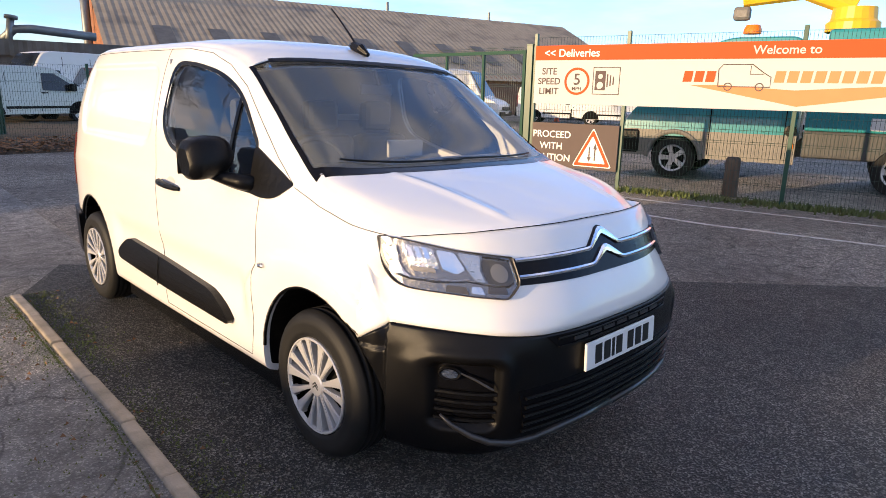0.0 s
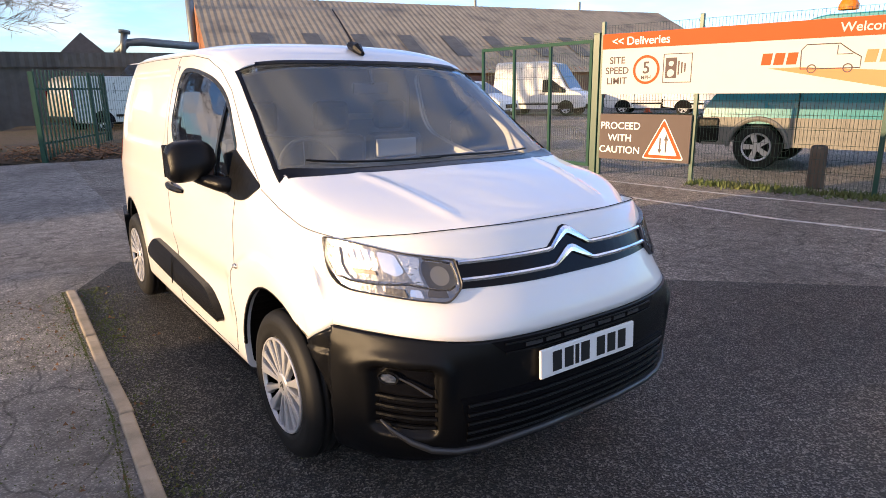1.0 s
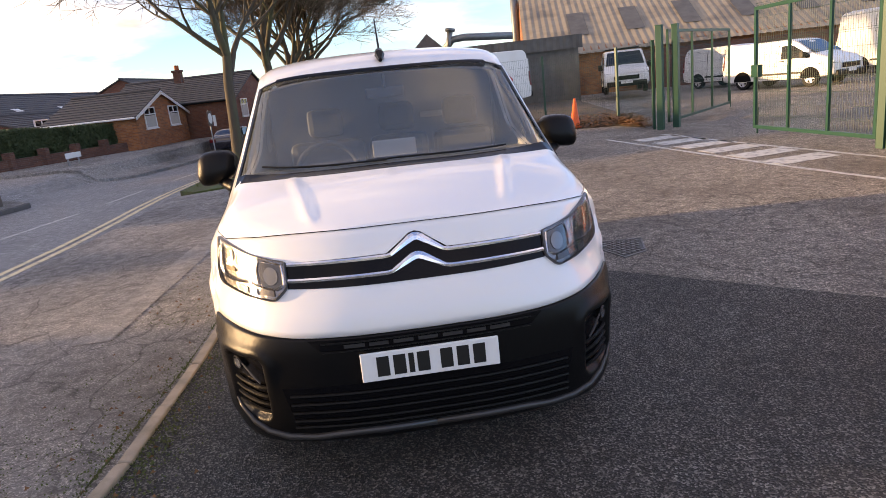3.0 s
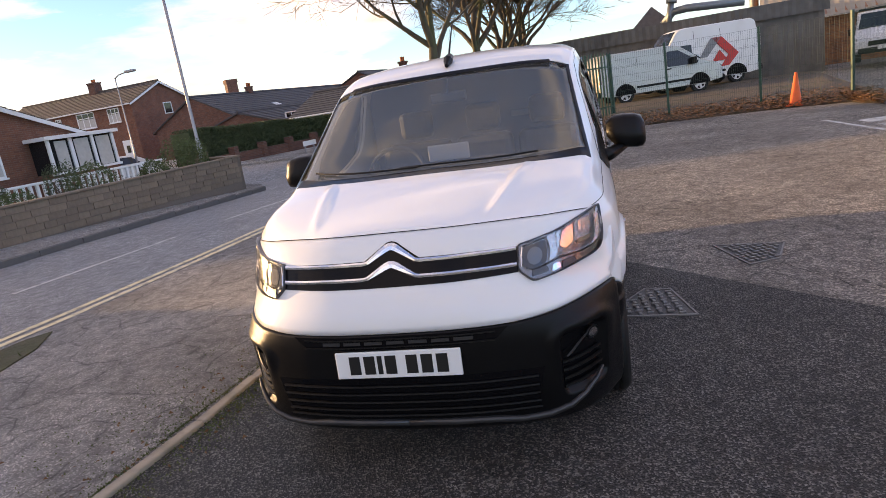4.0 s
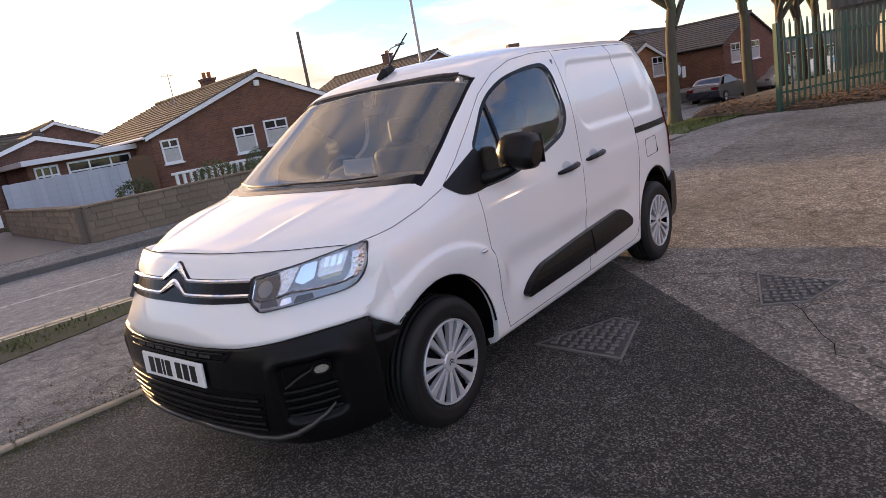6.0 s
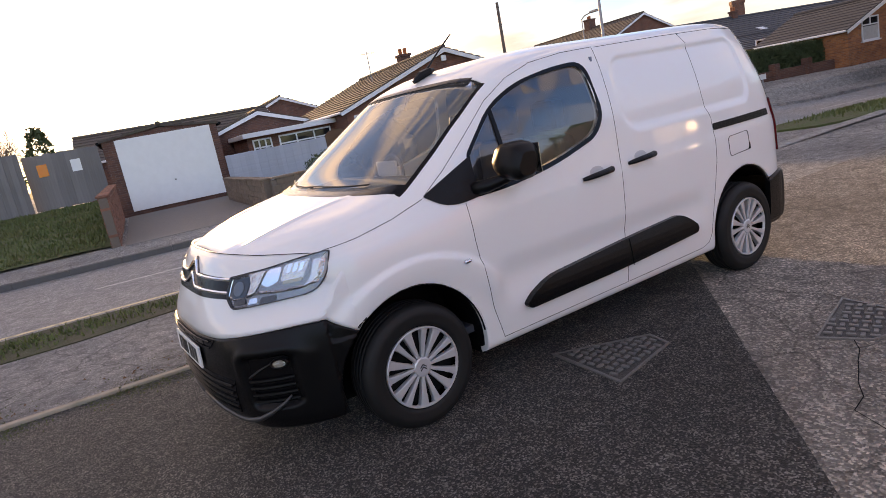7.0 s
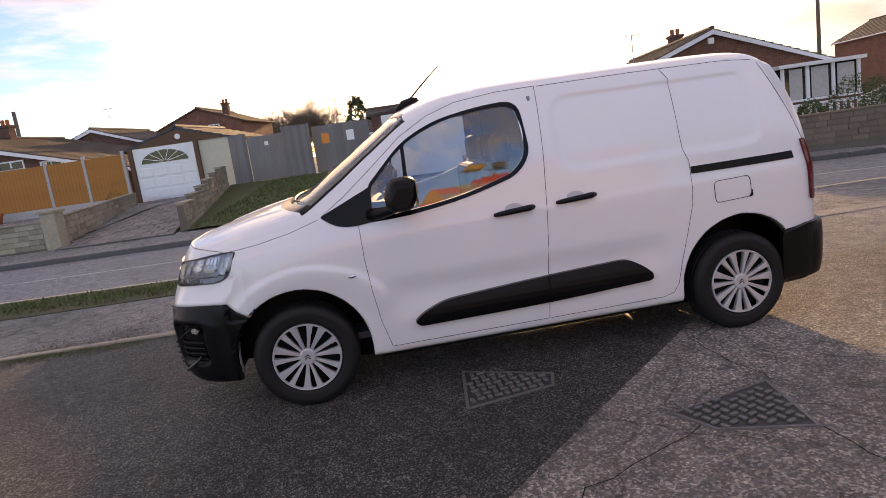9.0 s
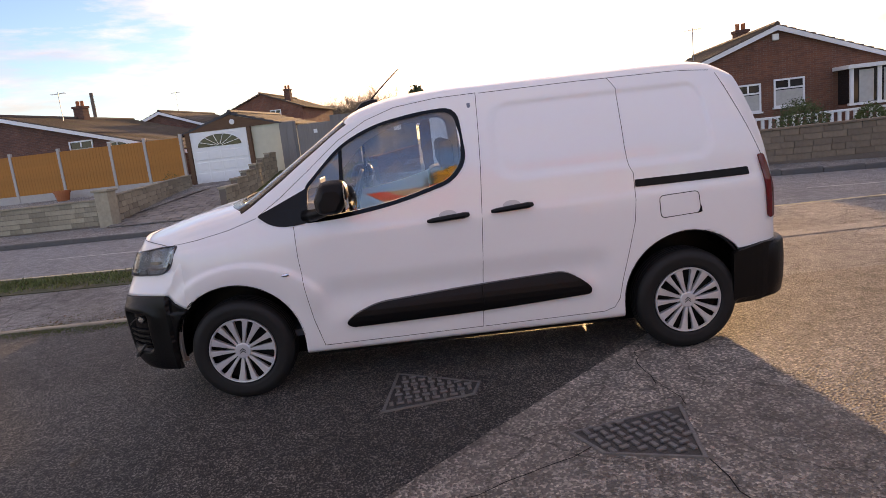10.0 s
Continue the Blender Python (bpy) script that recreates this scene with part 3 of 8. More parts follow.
slab("forecourt", [(-2.9, 5.35), (-40, 45), (-25, 80), (60, 80), (60, 5.3), (1.3, 5.33)], -0.5, 0.0, M_OLDTARMAC, "worn, cracked forecourt tarmac with stone showing", "forecourt")
# ---- the white panel van ----
VAN = pose(0.119 + 0.022 * 0.702, 3.091 + 0.022 * 0.712, 0.006, -0.6, 0, -44.6)
v_w = knots((-3.46, .765), (-3.40, .818), (-3.28, .856), (-3.0, .885), (-2.6, .901), (-1.5, .907), (-.5, .905), (0.0, .905), (.22, .893), (.28, .872), (.36, .826), (.46, .738), (.65, .53), (.80, .28))
v_zb = knots((-3.46, 1.08), (-2.6, 1.07), (-1.5, 1.06), (-.85, 1.04), (-.3, 1.00), (0, .965), (.45, .925), (.78, .885))
v_zc = knots((-3.46, 1.735), (-3.38, 1.775), (-3.2, 1.797), (-2.6, 1.802), (-1.5, 1.80), (-1.1, 1.775), (-.88, 1.728), (-.55, 1.535), (-.3, 1.375), (-.06, 1.222), (.0, 1.205), (.24, 1.157), (.46, 1.104), (.62, 1.060), (.68, 1.037), (.74, 1.010), (.80, .98))
v_we = knots((-3.46, .645), (-3.3, .695), (-2.6, .748), (-1.5, .75), (-1.1, .745), (-.85, .735), (-.55, .765), (-.3, .80), (-.06, .825), (.18, .820), (.24, .812), (.30, .796), (.36, .766), (.46, .682), (.65, .48), (.80, .26))
v_ze = knots((-3.46, 1.63), (-3.3, 1.685), (-2.6, 1.705), (-1.5, 1.70), (-1.1, 1.672), (-.85, 1.605), (-.55, 1.415), (-.3, 1.235), (-.06, 1.10), (.24, 1.040), (.36, 1.012), (.46, .998), (.65, .985), (.80, .96))


def bump_step(x, a, b):
    t = min(max((x - a) / (b - a), 0), 1)
    return t * t * (3 - 2 * t)


def v_section(x):
    """Half a cross-section of the body at x: a smooth line of (y, z) from the sill to the roof's middle."""
    w, zb, zc, we, ze = v_w(x), v_zb(x), v_zc(x), v_we(x), v_ze(x)
    wb = w - .014
    pts = [(w - .07, .235), (w - .018, .262), (w - .004, .33), (w + .004, .50), (w + .004, .72), (w, .9 * zb), (wb, zb)]
    for t, bulge in ((.4, .030), (.75, .026)):
        pts.append((wb + (we - wb) * t + bulge * (ze - zb) / .65, zb + (ze - zb) * t))
    pts.append((we, ze))
    dz = zc - ze
    pts += [(we - .035, ze + dz * .34), (we - .10, ze + dz * .60), (we * .62, ze + dz * .85), (we * .3, ze + dz * .965), (0, zc)]
    return pts


V_SEG = 15


def v_line(x):
    """The section, evenly resampled."""
    p = np.array(v_section(x))
    q = np.vstack([2 * p[0] - p[1], p, [-p[-2][0], p[-2][1]]])
    out = []
    for i in range(1, len(q) - 2):
        for j in range(V_SEG):
            t = j / V_SEG
            a, b, c, d = q[i - 1], q[i], q[i + 1], q[i + 2]
            out.append(0.5 * ((2 * b) + (-a + c) * t + (2 * a - 5 * b + 4 * c - d) * t * t + (-a + 3 * b - 3 * c + d) * t**3))
    out.append(p[-1])
    return np.array(out)


V_CACHE = {}


def v_cached(x):
    k = round(x, 3)
    if k not in V_CACHE:
        V_CACHE[k] = v_line(k)
    return V_CACHE[k]


def v_press(x, z, left=True):
    """Pressed shapes in the side: the load-bay panel, the swage over the front wheel and the lower flank."""
    d = 0.0
    qx, qz = abs(x + 2.35) - .69 + .13, abs(z - 1.415) - .225 + .13
    away = math.hypot(max(qx, 0), max(qz, 0)) + min(max(qx, qz), 0) - .13
    d -= .015 * bump_step(-away, -.012, .030)
    r = math.hypot((x + .06) / 1.15, z - .36)
    d += .020 * bump_step(r, .30, .46) * (1 - bump_step(r, .485, .510)) * bump_step(z, .42, .62) * (1 - bump_step(abs(x + .06), .42, .52))
    flank = bump_step(x, -2.36, -2.2) * (1 - bump_step(x, -.62, -.5))
    d -= .019 * flank * bump_step(z, .42, .60) * (1 - bump_step(z, .60, .74))
    return d


def v_lean(x, z):
    """The tail leans forward towards the roof."""
    return (.06 + .215 * max(0, (z - .95) / .80)**1.5) * bump_step(-x, 2.75, 3.46)


def v_side(x, z, off=0.0, sgn=1):
    line = v_cached(x)
    i = int(np.searchsorted(line[:, 1], z))
    i = min(max(i, 1), len(line) - 1)
    a, b = line[i - 1], line[i]
    t = 0 if b[1] == a[1] else min(max((z - a[1]) / (b[1] - a[1]), 0), 1)
    return Vector((x + v_lean(x, z), sgn * (a[0] + (b[0] - a[0]) * t + v_press(x, z) + off), z))


def v_top(x, y, off=0.0):
    line = v_cached(x)
    ys, zs = line[::-1, 0], line[::-1, 1]
    return Vector((x, y, float(np.interp(abs(y), ys[:6 * V_SEG], zs[:6 * V_SEG])) + off))


def v_crease(x, y):
    """A raised crease along each side of the bonnet."""
    line = .52 - .20 * (x + .05)
    return .009 * math.exp(-((abs(y) - line) / .022)**2) * bump_step(x, -.02, .12) * (1 - bump_step(x, .50, .62))


def v_shell():
    xs = [-3.46, -3.45, -3.43, -3.40, -3.36, -3.30] + [-3.24 + .022 * i for i in range(76)] + [-1.56 + .0225 * i for i in range(108)]
    rows = []
    for x in [t for t in xs if t <= .68]:
        half = v_cached(x)
        left = [(x + v_lean(x, p[1]), p[0] + (v_press(x, p[1]) if p[1] < v_ze(x) else 0), p[1] + (v_crease(x, p[0]) if p[1] > v_ze(x) else 0)) for p in half]
        rows.append(left + [(q[0], -q[1], q[2]) for q in left[-2::-1]])
    tail = [(p[0] - .012, p[1] * .94, .30 + (p[2] - .30) * .96) for p in rows[0]]
    flat = [(p[0] - .02, 0, p[2]) for p in tail]
    bm = sheet([flat, [(p[0] - .018, p[1] * .5, p[2]) for p in tail], tail] + rows)
    bmesh.ops.recalc_face_normals(bm, faces=bm.faces[:])
    return bm


# the nose: rows of plan curves from the bumper's foot to the bonnet's edge
n_x = knots((.20, .775), (.25, .825), (.30, .850), (.45, .868), (.58, .867), (.66, .862), (.72, .853), (.79, .826), (.86, .792), (.92, .764), (.96, .744), (1.00, .722), (1.045, .685))


def n_plan(z):
    f = n_x(z)
    k, t = bump_step(z, .62, .80), bump_step(z, .78, .98)
    return [(0, f), (.25, f - .006), (.45, f - .034 - .016 * k), (.60, f - .075 - .045 * k), (.70, f - .145 - .085 * k), (.78, f - .255 - .095 * k), (.84 - .02 * t, f - .385 - .065 * k), (.885 - .04 * t, .36 - .01 * k - .085 * t), (.902 - .05 * t, .24 - .06 * t)]


def n_point(a, z, off=0.0, sgn=1):
    """A point of the nose: a runs from 0 in the middle to 1 at the wheel arch."""
    def at(a, z):
        p = n_plan(z)
        u = min(max(a, 0), 1) * (len(p) - 1)
        i = min(int(u), len(p) - 2)
        t = u - i
        q = [(-p[1][0], p[1][1])] + p + [(2 * p[-1][0] - p[-2][0], 2 * p[-1][1] - p[-2][1])]
        A, B, C, D = (np.array(w) for w in q[i:i + 4])
        y, x = 0.5 * ((2 * B) + (-A + C) * t + (2 * A - 5 * B + 4 * C - D) * t * t + (-A + 3 * B - 3 * C + D) * t**3)
        return Vector((x, y, z))
    p = at(a, z)
    if p.x < .42:
        p.y = min(p.y, v_side(p.x, max(z, .30)).y - .012 + max(0, p.x - .255) * .37 + (.016 if z < .60 else 0))
    if off:
        e = .004
        du = at(min(a + e, 1), z) - at(max(a - e, 0), z)
        dv = at(a, z + .01) - at(a, z - .01)
        nn = du.cross(dv)
        nn.normalize()
        if nn.x < 0 and nn.y < 0 or nn.x < -.3:
            nn = -nn
        p = p + nn * off
    return Vector((p.x, sgn * p.y, p.z))


def n_a(y):
    """The place along the plan curve of a half-width y."""
    ys = [q[0] for q in n_plan(.8)]
    return float(np.interp(abs(y), ys, [i / (len(ys) - 1) for i in range(len(ys))]))


def n_vent(y, z):
    """Depth of the sunk corner vent in the bumper, with a soft brow along its top."""
    qy, qz = abs(abs(y) - .712) - .082 + .03, abs(z - .470) - .128 + .03
    away = math.hypot(max(qy, 0), max(qz, 0)) + min(max(qy, qz), 0) - .03
    brow = math.exp(-((away - .022) / .022)**2) * bump_step(z, .40, .60)
    return -.030 * bump_step(-away, -.006, .014) + .012 * brow


def n_end(z):
    """How far round the nose a piece reaches at height z before the front wheel arch cuts it."""
    h = .405**2 - (z - .335)**2
    cut = .005 + math.sqrt(h) if h > 0 else -1
    a = 1.0
    while a > .6 and n_point(a, z).x < cut:
        a -= .004
    return a


def n_skin(low, high, na=72, nz=14, off=0.0, roll=False, relief=None):
    rows = []
    for j in range(nz + 1):
        row = []
        far = 1.0
        for _ in range(4):
            far = n_end(low(far) + (high(far) - low(far)) * j / nz)
        for i in range(na + 1):
            a = far * (2 * i / na - 1)
            lo, hi = low(abs(a)), high(abs(a))
            z = lo + (hi - lo) * j / nz
            dent = relief(n_point(abs(a), z).y, z) if relief else 0.0
            row.append(n_point(abs(a), z, off + dent, 1 if a >= 0 else -1))
        rows.append(row)
    if roll:
        for d, dz in ((.006, .003), (.02, .0), (.05, -.02)):
            rows.append([n_point(abs(2 * i / na - 1), high(abs(2 * i / na - 1)), off - d, 1 if 2 * i >= na else -1) + Vector((0, 0, dz)) for i in range(na + 1)])
    bm = sheet(rows)
    bmesh.ops.recalc_face_normals(bm, faces=bm.faces[:])
    return bm


def strap(path, wide, place, thick):
    """A flat bar of even width along a line on a curved surface."""
    pts = []
    for (u0, v0), (u1, v1) in zip(path, path[1:]):
        k = max(1, int(math.hypot(u1 - u0, v1 - v0) / .03))
        pts += [(u0 + (u1 - u0) * j / k, v0 + (v1 - v0) * j / k) for j in range(k)]
    pts.append(path[-1])
    rows = []
    for i, (u, v) in enumerate(pts):
        a, b = pts[max(i - 1, 0)], pts[min(i + 1, len(pts) - 1)]
        d = Vector((b[0] - a[0], b[1] - a[1])).normalized()
        width = wide(u) if callable(wide) else wide
        o = Vector((-d.y, d.x)) * width / 2
        rows.append([place(u - o.x, v - o.y, 0), place(u - o.x, v - o.y, thick * .8), place(u, v, thick), place(u + o.x, v + o.y, thick * .8), place(u + o.x, v + o.y, 0)])
    bm = sheet(rows)
    bm.faces.new([bm.verts.new(p) for p in rows[0]])
    bm.faces.new([bm.verts.new(p) for p in rows[-1]])
    bmesh.ops.recalc_face_normals(bm, faces=bm.faces[:])
    return bm


def thicken(ob, t, cutters=(), bevel=0.0):
    """Give a skin thickness, cut its openings, and keep the result as the mesh."""
    s = ob.modifiers.new("thickness", 'SOLIDIFY')
    s.thickness, s.offset = t, -1
    for c in cutters:
        b = ob.modifiers.new("opening", 'BOOLEAN')
        b.operation, b.object, b.solver = 'DIFFERENCE', c, 'EXACT'
    bpy.context.view_layer.update()
    me = bpy.data.meshes.new_from_object(ob.evaluated_get(bpy.context.evaluated_depsgraph_get()))
    ob.modifiers.clear()
    old = ob.data
    ob.data = me
    bpy.data.meshes.remove(old)


def cutter(bm):
    bmesh.ops.recalc_face_normals(bm, faces=bm.faces[:])
    me = bpy.data.meshes.new("cutter")
    bm.to_mesh(me)
    bm.free()
    return new("cutter", me)


SIDE_GLASS = rounded([(-.515, 1.085), (-.530, 1.262), (-.752, 1.478), (-.97, 1.578), (-1.25, 1.622), (-1.455, 1.628), (-1.475, 1.33), (-1.39, 1.228), (-1.05, 1.132), (-.70, 1.09)], [.02, .03, .1, .2, .2, .09, .14, .15, .2, .2], 5)
A_TRIANGLE = rounded([(-.205, 1.128), (-.30, 1.062), (-.40, 1.050), (-.515, 1.062), (-.512, 1.085), (-.530, 1.268)], [.02, .06, .05, .02, .01, .02], 4)
def ws_outline(inset):
    """Half the windscreen, from the middle of its foot round to the middle of its head."""
    foot = [(.09 - inset * 3.7 - .18 * (y / .79)**2.6, y) for y in [(.795 - inset) * k / 26 for k in range(26)]]
    side = [(x, v_we(x) - .022 - inset) for x in [-.098 - inset * 3.2 - (.70 - inset * 3.9) * k / 18 for k in range(19)]]
    head = [(-.768 - .052 * (y / .7)**2 + inset * 1.6, y) for y in [(.69 - inset) * (1 - k / 8) for k in range(1, 9)]]
    return foot + side + head


WS_OUT, WS_IN = ws_outline(0.0), ws_outline(.02)


def mirror_y(half):
    return half + [(x, -y) for x, y in half[-2:0:-1]]


def build_wheel(parent, x, y, sgn):
    w = new("wheel")
    w.parent = parent
    w.matrix_local = pose(x, y, .317)
    o = sgn
    tread = [(.205, -.10), (.225, -.105), (.285, -.102), (.307, -.085), (.316, -.066)]
    for g in (-.048, -.016, .016, .048):
        tread += [(.319, g - .006), (.310, g - .004), (.310, g + .004), (.319, g + .006)]
    tread += [(.316, .066), (.307, .085), (.297, .094), (.293, .0955), (.285, .102), (.262, .106), (.258, .1045), (.235, .107), (.212, .100), (.205, .08)]
    tyre = lathe(bmesh.new(), [(r, w * o) for r, w in tread], 64)
    bmesh.ops.recalc_face_normals(tyre, faces=tyre.faces[:])
    part("tyre", tyre, M_RUBBER, w, "black road tyre", smooth=True)
    rim = bmesh.new()
    lathe(rim, [(.206, .085 * o), (.206, .102 * o), (.203, .106 * o), (.197, .105 * o), (.193, .092 * o)], 56)
    lathe(rim, [(.052, .07 * o), (.050, .092 * o), (.044, .097 * o), (.030, .098 * o), (0.001, .096 * o)], 32)
    spokes = []
    for wide in (.92, 1.2):
        b = bmesh.new()
        y0, y1 = sorted((.070 * o, .094 * o))
        prism(b, [(.04, -.008), (.12, -.0115 * wide), (.185, -.0185 * wide), (.198, -.026 * wide), (.198, .026 * wide), (.185, .0185 * wide), (.12, .0115 * wide), (.04, .008)], y0, y1, 'y')
        for v in b.verts:
            if abs(v.co.y) > .08:
                v.co.y = o * (.090 + .014 * min(1, math.hypot(v.co.x, v.co.z) / .2))
        bmesh.ops.bevel(b, geom=[e for e in b.edges if all(abs(v.co.y) > .08 for v in e.verts)], offset=.0035, segments=2, affect='EDGES')
        spokes.append(link("spoke", b, M_WHEEL))
    for k in range(14):
        sp = new("spoke", spokes[k % 2])
        sp.parent = w
        sp.matrix_local = Matrix.Rotation(2 * math.pi * (k + (.12 if k % 2 else 0)) / 14, 4, 'Y')
    part("wheel_cover", rim, M_WHEEL, w, "silver multi-spoke wheel cover")
    back = lathe(bmesh.new(), [(.192, .05 * o), (.0005, .05 * o)], 40)
    part("brake_disc", back, M_SEAM, w)
    badge = bmesh.new()
    for dz in (-.008, .006):
        prism(badge, [(-.018, dz - .010), (0, dz + .004), (.018, dz - .010), (.018, dz - .003), (0, dz + .012), (-.018, dz - .003)], *sorted((.093 * o, .0985 * o)), 'y')
    part("badge", badge, M_GREYPAINT, w)
    return w


def build_van():
    van = thing("panel_van", VAN, "clean white panel van with black bumpers on dark tarmac", "van")
    # openings
    cut = []
    for x, zc, ra in ((.005, .335, .405), (-2.802, .345, .412)):
        for s in (1, -1):
            b = bmesh.new()
            pr = [(math.cos(a) * ra + x, math.sin(a) * ra + zc) for a in [math.pi * k / 24 for k in range(25)]] + [(x - ra + .005, .10), (x + ra - .005, .10)]
            prism(b, pr, *sorted((s * .55, s * 1.2)), 'y')
            cut.append(cutter(b))
    win = []
    for s in (1, -1):
        b = bmesh.new()
        prism(b, SIDE_GLASS, *sorted((s * .55, s * 1.2)), 'y')
        win.append(cutter(b))
    b = bmesh.new()
    lo = [Vector((x - .0545, y, v_top(x, y, -.12).z)) for x, y in mirror_y(ws_outline(.010))]
    va = [b.verts.new(p) for p in lo]
    vb = [b.verts.new(p + Vector((.10, 0, .22))) for p in lo]
    n = len(va)
    for i in range(n):
        b.faces.new((va[i], va[(i + 1) % n], vb[(i + 1) % n], vb[i]))
    b.faces.new(va[::-1])
    b.faces.new(vb)
    bmesh.ops.triangulate(b, faces=[f for f in b.faces if len(f.verts) > 4])
    win.append(cutter(b))
    body = part("body", v_shell(), M_PAINT, van, "white painted bodywork", smooth=True)
    body.parent = None
    thicken(body, .03, cut + win)
    body.parent = van
    body.matrix_parent_inverse = Matrix.Identity(4)
    # inner wheel arches and floor
    for x, zc, ra in ((.005, .335, .405), (-2.802, .345, .412)):
        for s in (1, -1):
            b = bmesh.new()
            pr = [(math.cos(a) * (ra + .007) + x, math.sin(a) * (ra + .007) + zc) for a in [math.pi * k / 24 for k in range(25)]]
            pr = [(x + .405, .27)] + pr + [(x - .405, .25)]
            rows = [[(px, s * min(yy, v_w(px) - .03), pz) for px, pz in pr] for yy in (.885, .56)]
            q = sheet(rows)
            q.faces.new([q.verts.new((px, s * .56, pz)) for px, pz in pr])
            part("wheel_arch_liner", q, M_PLASTIC, van)
    # unseen underbody and exhaust; low boxes added to block sun passing beneath
    part("underbody_sunblock", boxes((-2.44, -.38, -.80, .45, .11, .26), (-2.74, -2.44, -.62, .45, .09, .26), (-2.36, -.44, .45, .78, .20, .26), (-3.3, .35, -.52, .52, .15, .27), (-.35, .35, -.50, .50, .14, .22), (-2.9, -2.68, -.68, .68, .15, .30), (-2.3, -1.5, -.45, .15, .17, .22)), M_PLASTIC, van)
    ex = bmesh.new()
    tube(ex, [(-.3, .2, .17), (-1.4, .25, .17), (-2.3, .3, .18), (-3.2, .45, .21)], [.03, .03, .07, .03], 8)
    part("exhaust", ex, M_IRON, van)
    # nose: white upper band, black bumper
    edge = knots((0, .673), (n_a(.42), .676), (n_a(.60), .692), (n_a(.70), .702), (n_a(.78), .707), (n_a(.845), .708), (n_a(.87), .68), (1, .585))
    top = knots((0, 1.041), (n_a(.3), 1.041), (n_a(.5), 1.036), (n_a(.7), 1.016), (n_a(.78), 1.000), (n_a(.84), .985), (n_a(.87), .965), (n_a(.89), .935), (1, .90))
    up = part("front_panel", n_skin(edge, top, nz=16, roll=True), M_PAINT, van, "white nose panel", smooth=True)
    bump = part("front_bumper", n_skin(lambda a: .225 + .02 * bump_step(a, .6, .95), lambda a: edge(a) - .004, na=200, nz=48, off=.004, relief=n_vent), M_PLASTIC, van, "black textured plastic front bumper", smooth=True)
    for ob in (up, bump):
        ob.parent = None
        thicken(ob, .02)
        ob.parent = van
        ob.matrix_parent_inverse = Matrix.Identity(4)
    for c in cut + win:
        me = c.data
        bpy.data.objects.remove(c)
        bpy.data.meshes.remove(me)
    # lips of the arches
    for x, zc, ra in ((.005, .335, .405), (-2.802, .345, .412)):
        for s in (1, -1):
            b = bmesh.new()
            arc = [(math.cos(a) * (ra + .002) + x, math.sin(a) * (ra + .002) + zc) for a in [math.pi * (k / 30) for k in range(1, 30)]]
            arc = [q for q in arc if v_w(q[0]) > .8]
            tube(b, [v_side(q[0], q[1], -.008, s) for q in arc], .009, 6)
            part("arch_lip", b, M_PLASTIC, van)
    # doors and panel gaps
    def seam(pts, s, name="panel_gap", r=.0016):
        b = bmesh.new()
        tube(b, [v_side(x, z, .0002, s) for x, z in pts], r, 5)
        part(name, b, M_SEAM, van)
    def dense(pts, k=6):
        out = []
        for (x0, z0), (x1, z1) in zip(pts, pts[1:]):
            out += [(x0 + (x1 - x0) * j / k, z0 + (z1 - z0) * j / k) for j in range(k)]
        return out + [pts[-1]]
    front_seam = [(-.425, 1.048), (-.428, .85), (-.445, .66), (-.470, .47), (-.515, .295)]
    mid_seam = [(-1.60, 1.715), (-1.592, 1.55), (-1.58, 1.3), (-1.565, 1.09), (-1.535, .70), (-1.50, .30)]
    for s in (1, -1):
        seam(dense(front_seam), s)
        seam(dense(mid_seam), s)
        seam(dense([(-.515, .295), (-1.0, .297), (-1.5, .30)]), s)
        seam(dense([(-.215, 1.13), (-.36, 1.225), (-.55, 1.372), (-.74, 1.525), (-.92, 1.625), (-1.10, 1.683), (-1.35, 1.71), (-1.60, 1.715)]), s)
        seam(dense([(-.20, 1.118), (-.02, 1.064), (.17, 1.027), (.34, 1.004)]), s, "bonnet_gap")
        seam(dense([(-3.30, 1.68), (-3.33, 1.5), (-3.37, 1.3), (-3.40, 1.16)]), s)
        seam(dense([(-1.62, 1.712), (-2.2, 1.718), (-2.8, 1.715), (-3.25, 1.70)]), s, "roof_gap")
    slide = [(-2.40, 1.718), (-2.445, 1.65), (-2.448, 1.50), (-2.455, 1.30), (-2.468, 1.185), (-2.49, 1.14), (-2.492, .98), (-2.480, .85), (-2.43, .66), (-2.385, .50), (-2.36, .38), (-2.325, .325), (-2.26, .305), (-1.9, .302), (-1.51, .30)]
    seam(dense(slide), 1)
    flap = rounded([(-2.635, .985), (-2.885, .992), (-2.895, .86), (-2.64, .85)], .03, 4)
    seam(flap + flap[:1], 1, "fuel_flap_gap", .0025)
    part("fuel_flap_catch", wrapped([(-2.885, .875), (-2.90, .90), (-2.903, .862), (-2.875, .856)], lambda a, b, o: v_side(a, b, o), .05, .004), M_SEAM, van)
    part("door_rail", wrapped(rounded([(-2.495, 1.055), (-2.495, 1.100), (-3.265, 1.100), (-3.27, 1.052)], .008, 2), lambda a, b, o: v_side(a, b, o), .06, .006), M_PLASTIC, van, "black sliding door rail")
    for s in (1, -1):
        pl = lambda a, b, o, s=s: v_side(a, b, o, s)
        ring = rounded([(-.50, 1.060), (-.515, 1.275), (-.745, 1.497), (-.962, 1.597), (-1.25, 1.643), (-1.478, 1.650), (-1.502, 1.32), (-1.405, 1.206), (-1.05, 1.108), (-.70, 1.064)], [.02, .03, .1, .2, .2, .10, .15, .16, .2, .2], 5)
        b = bmesh.new()
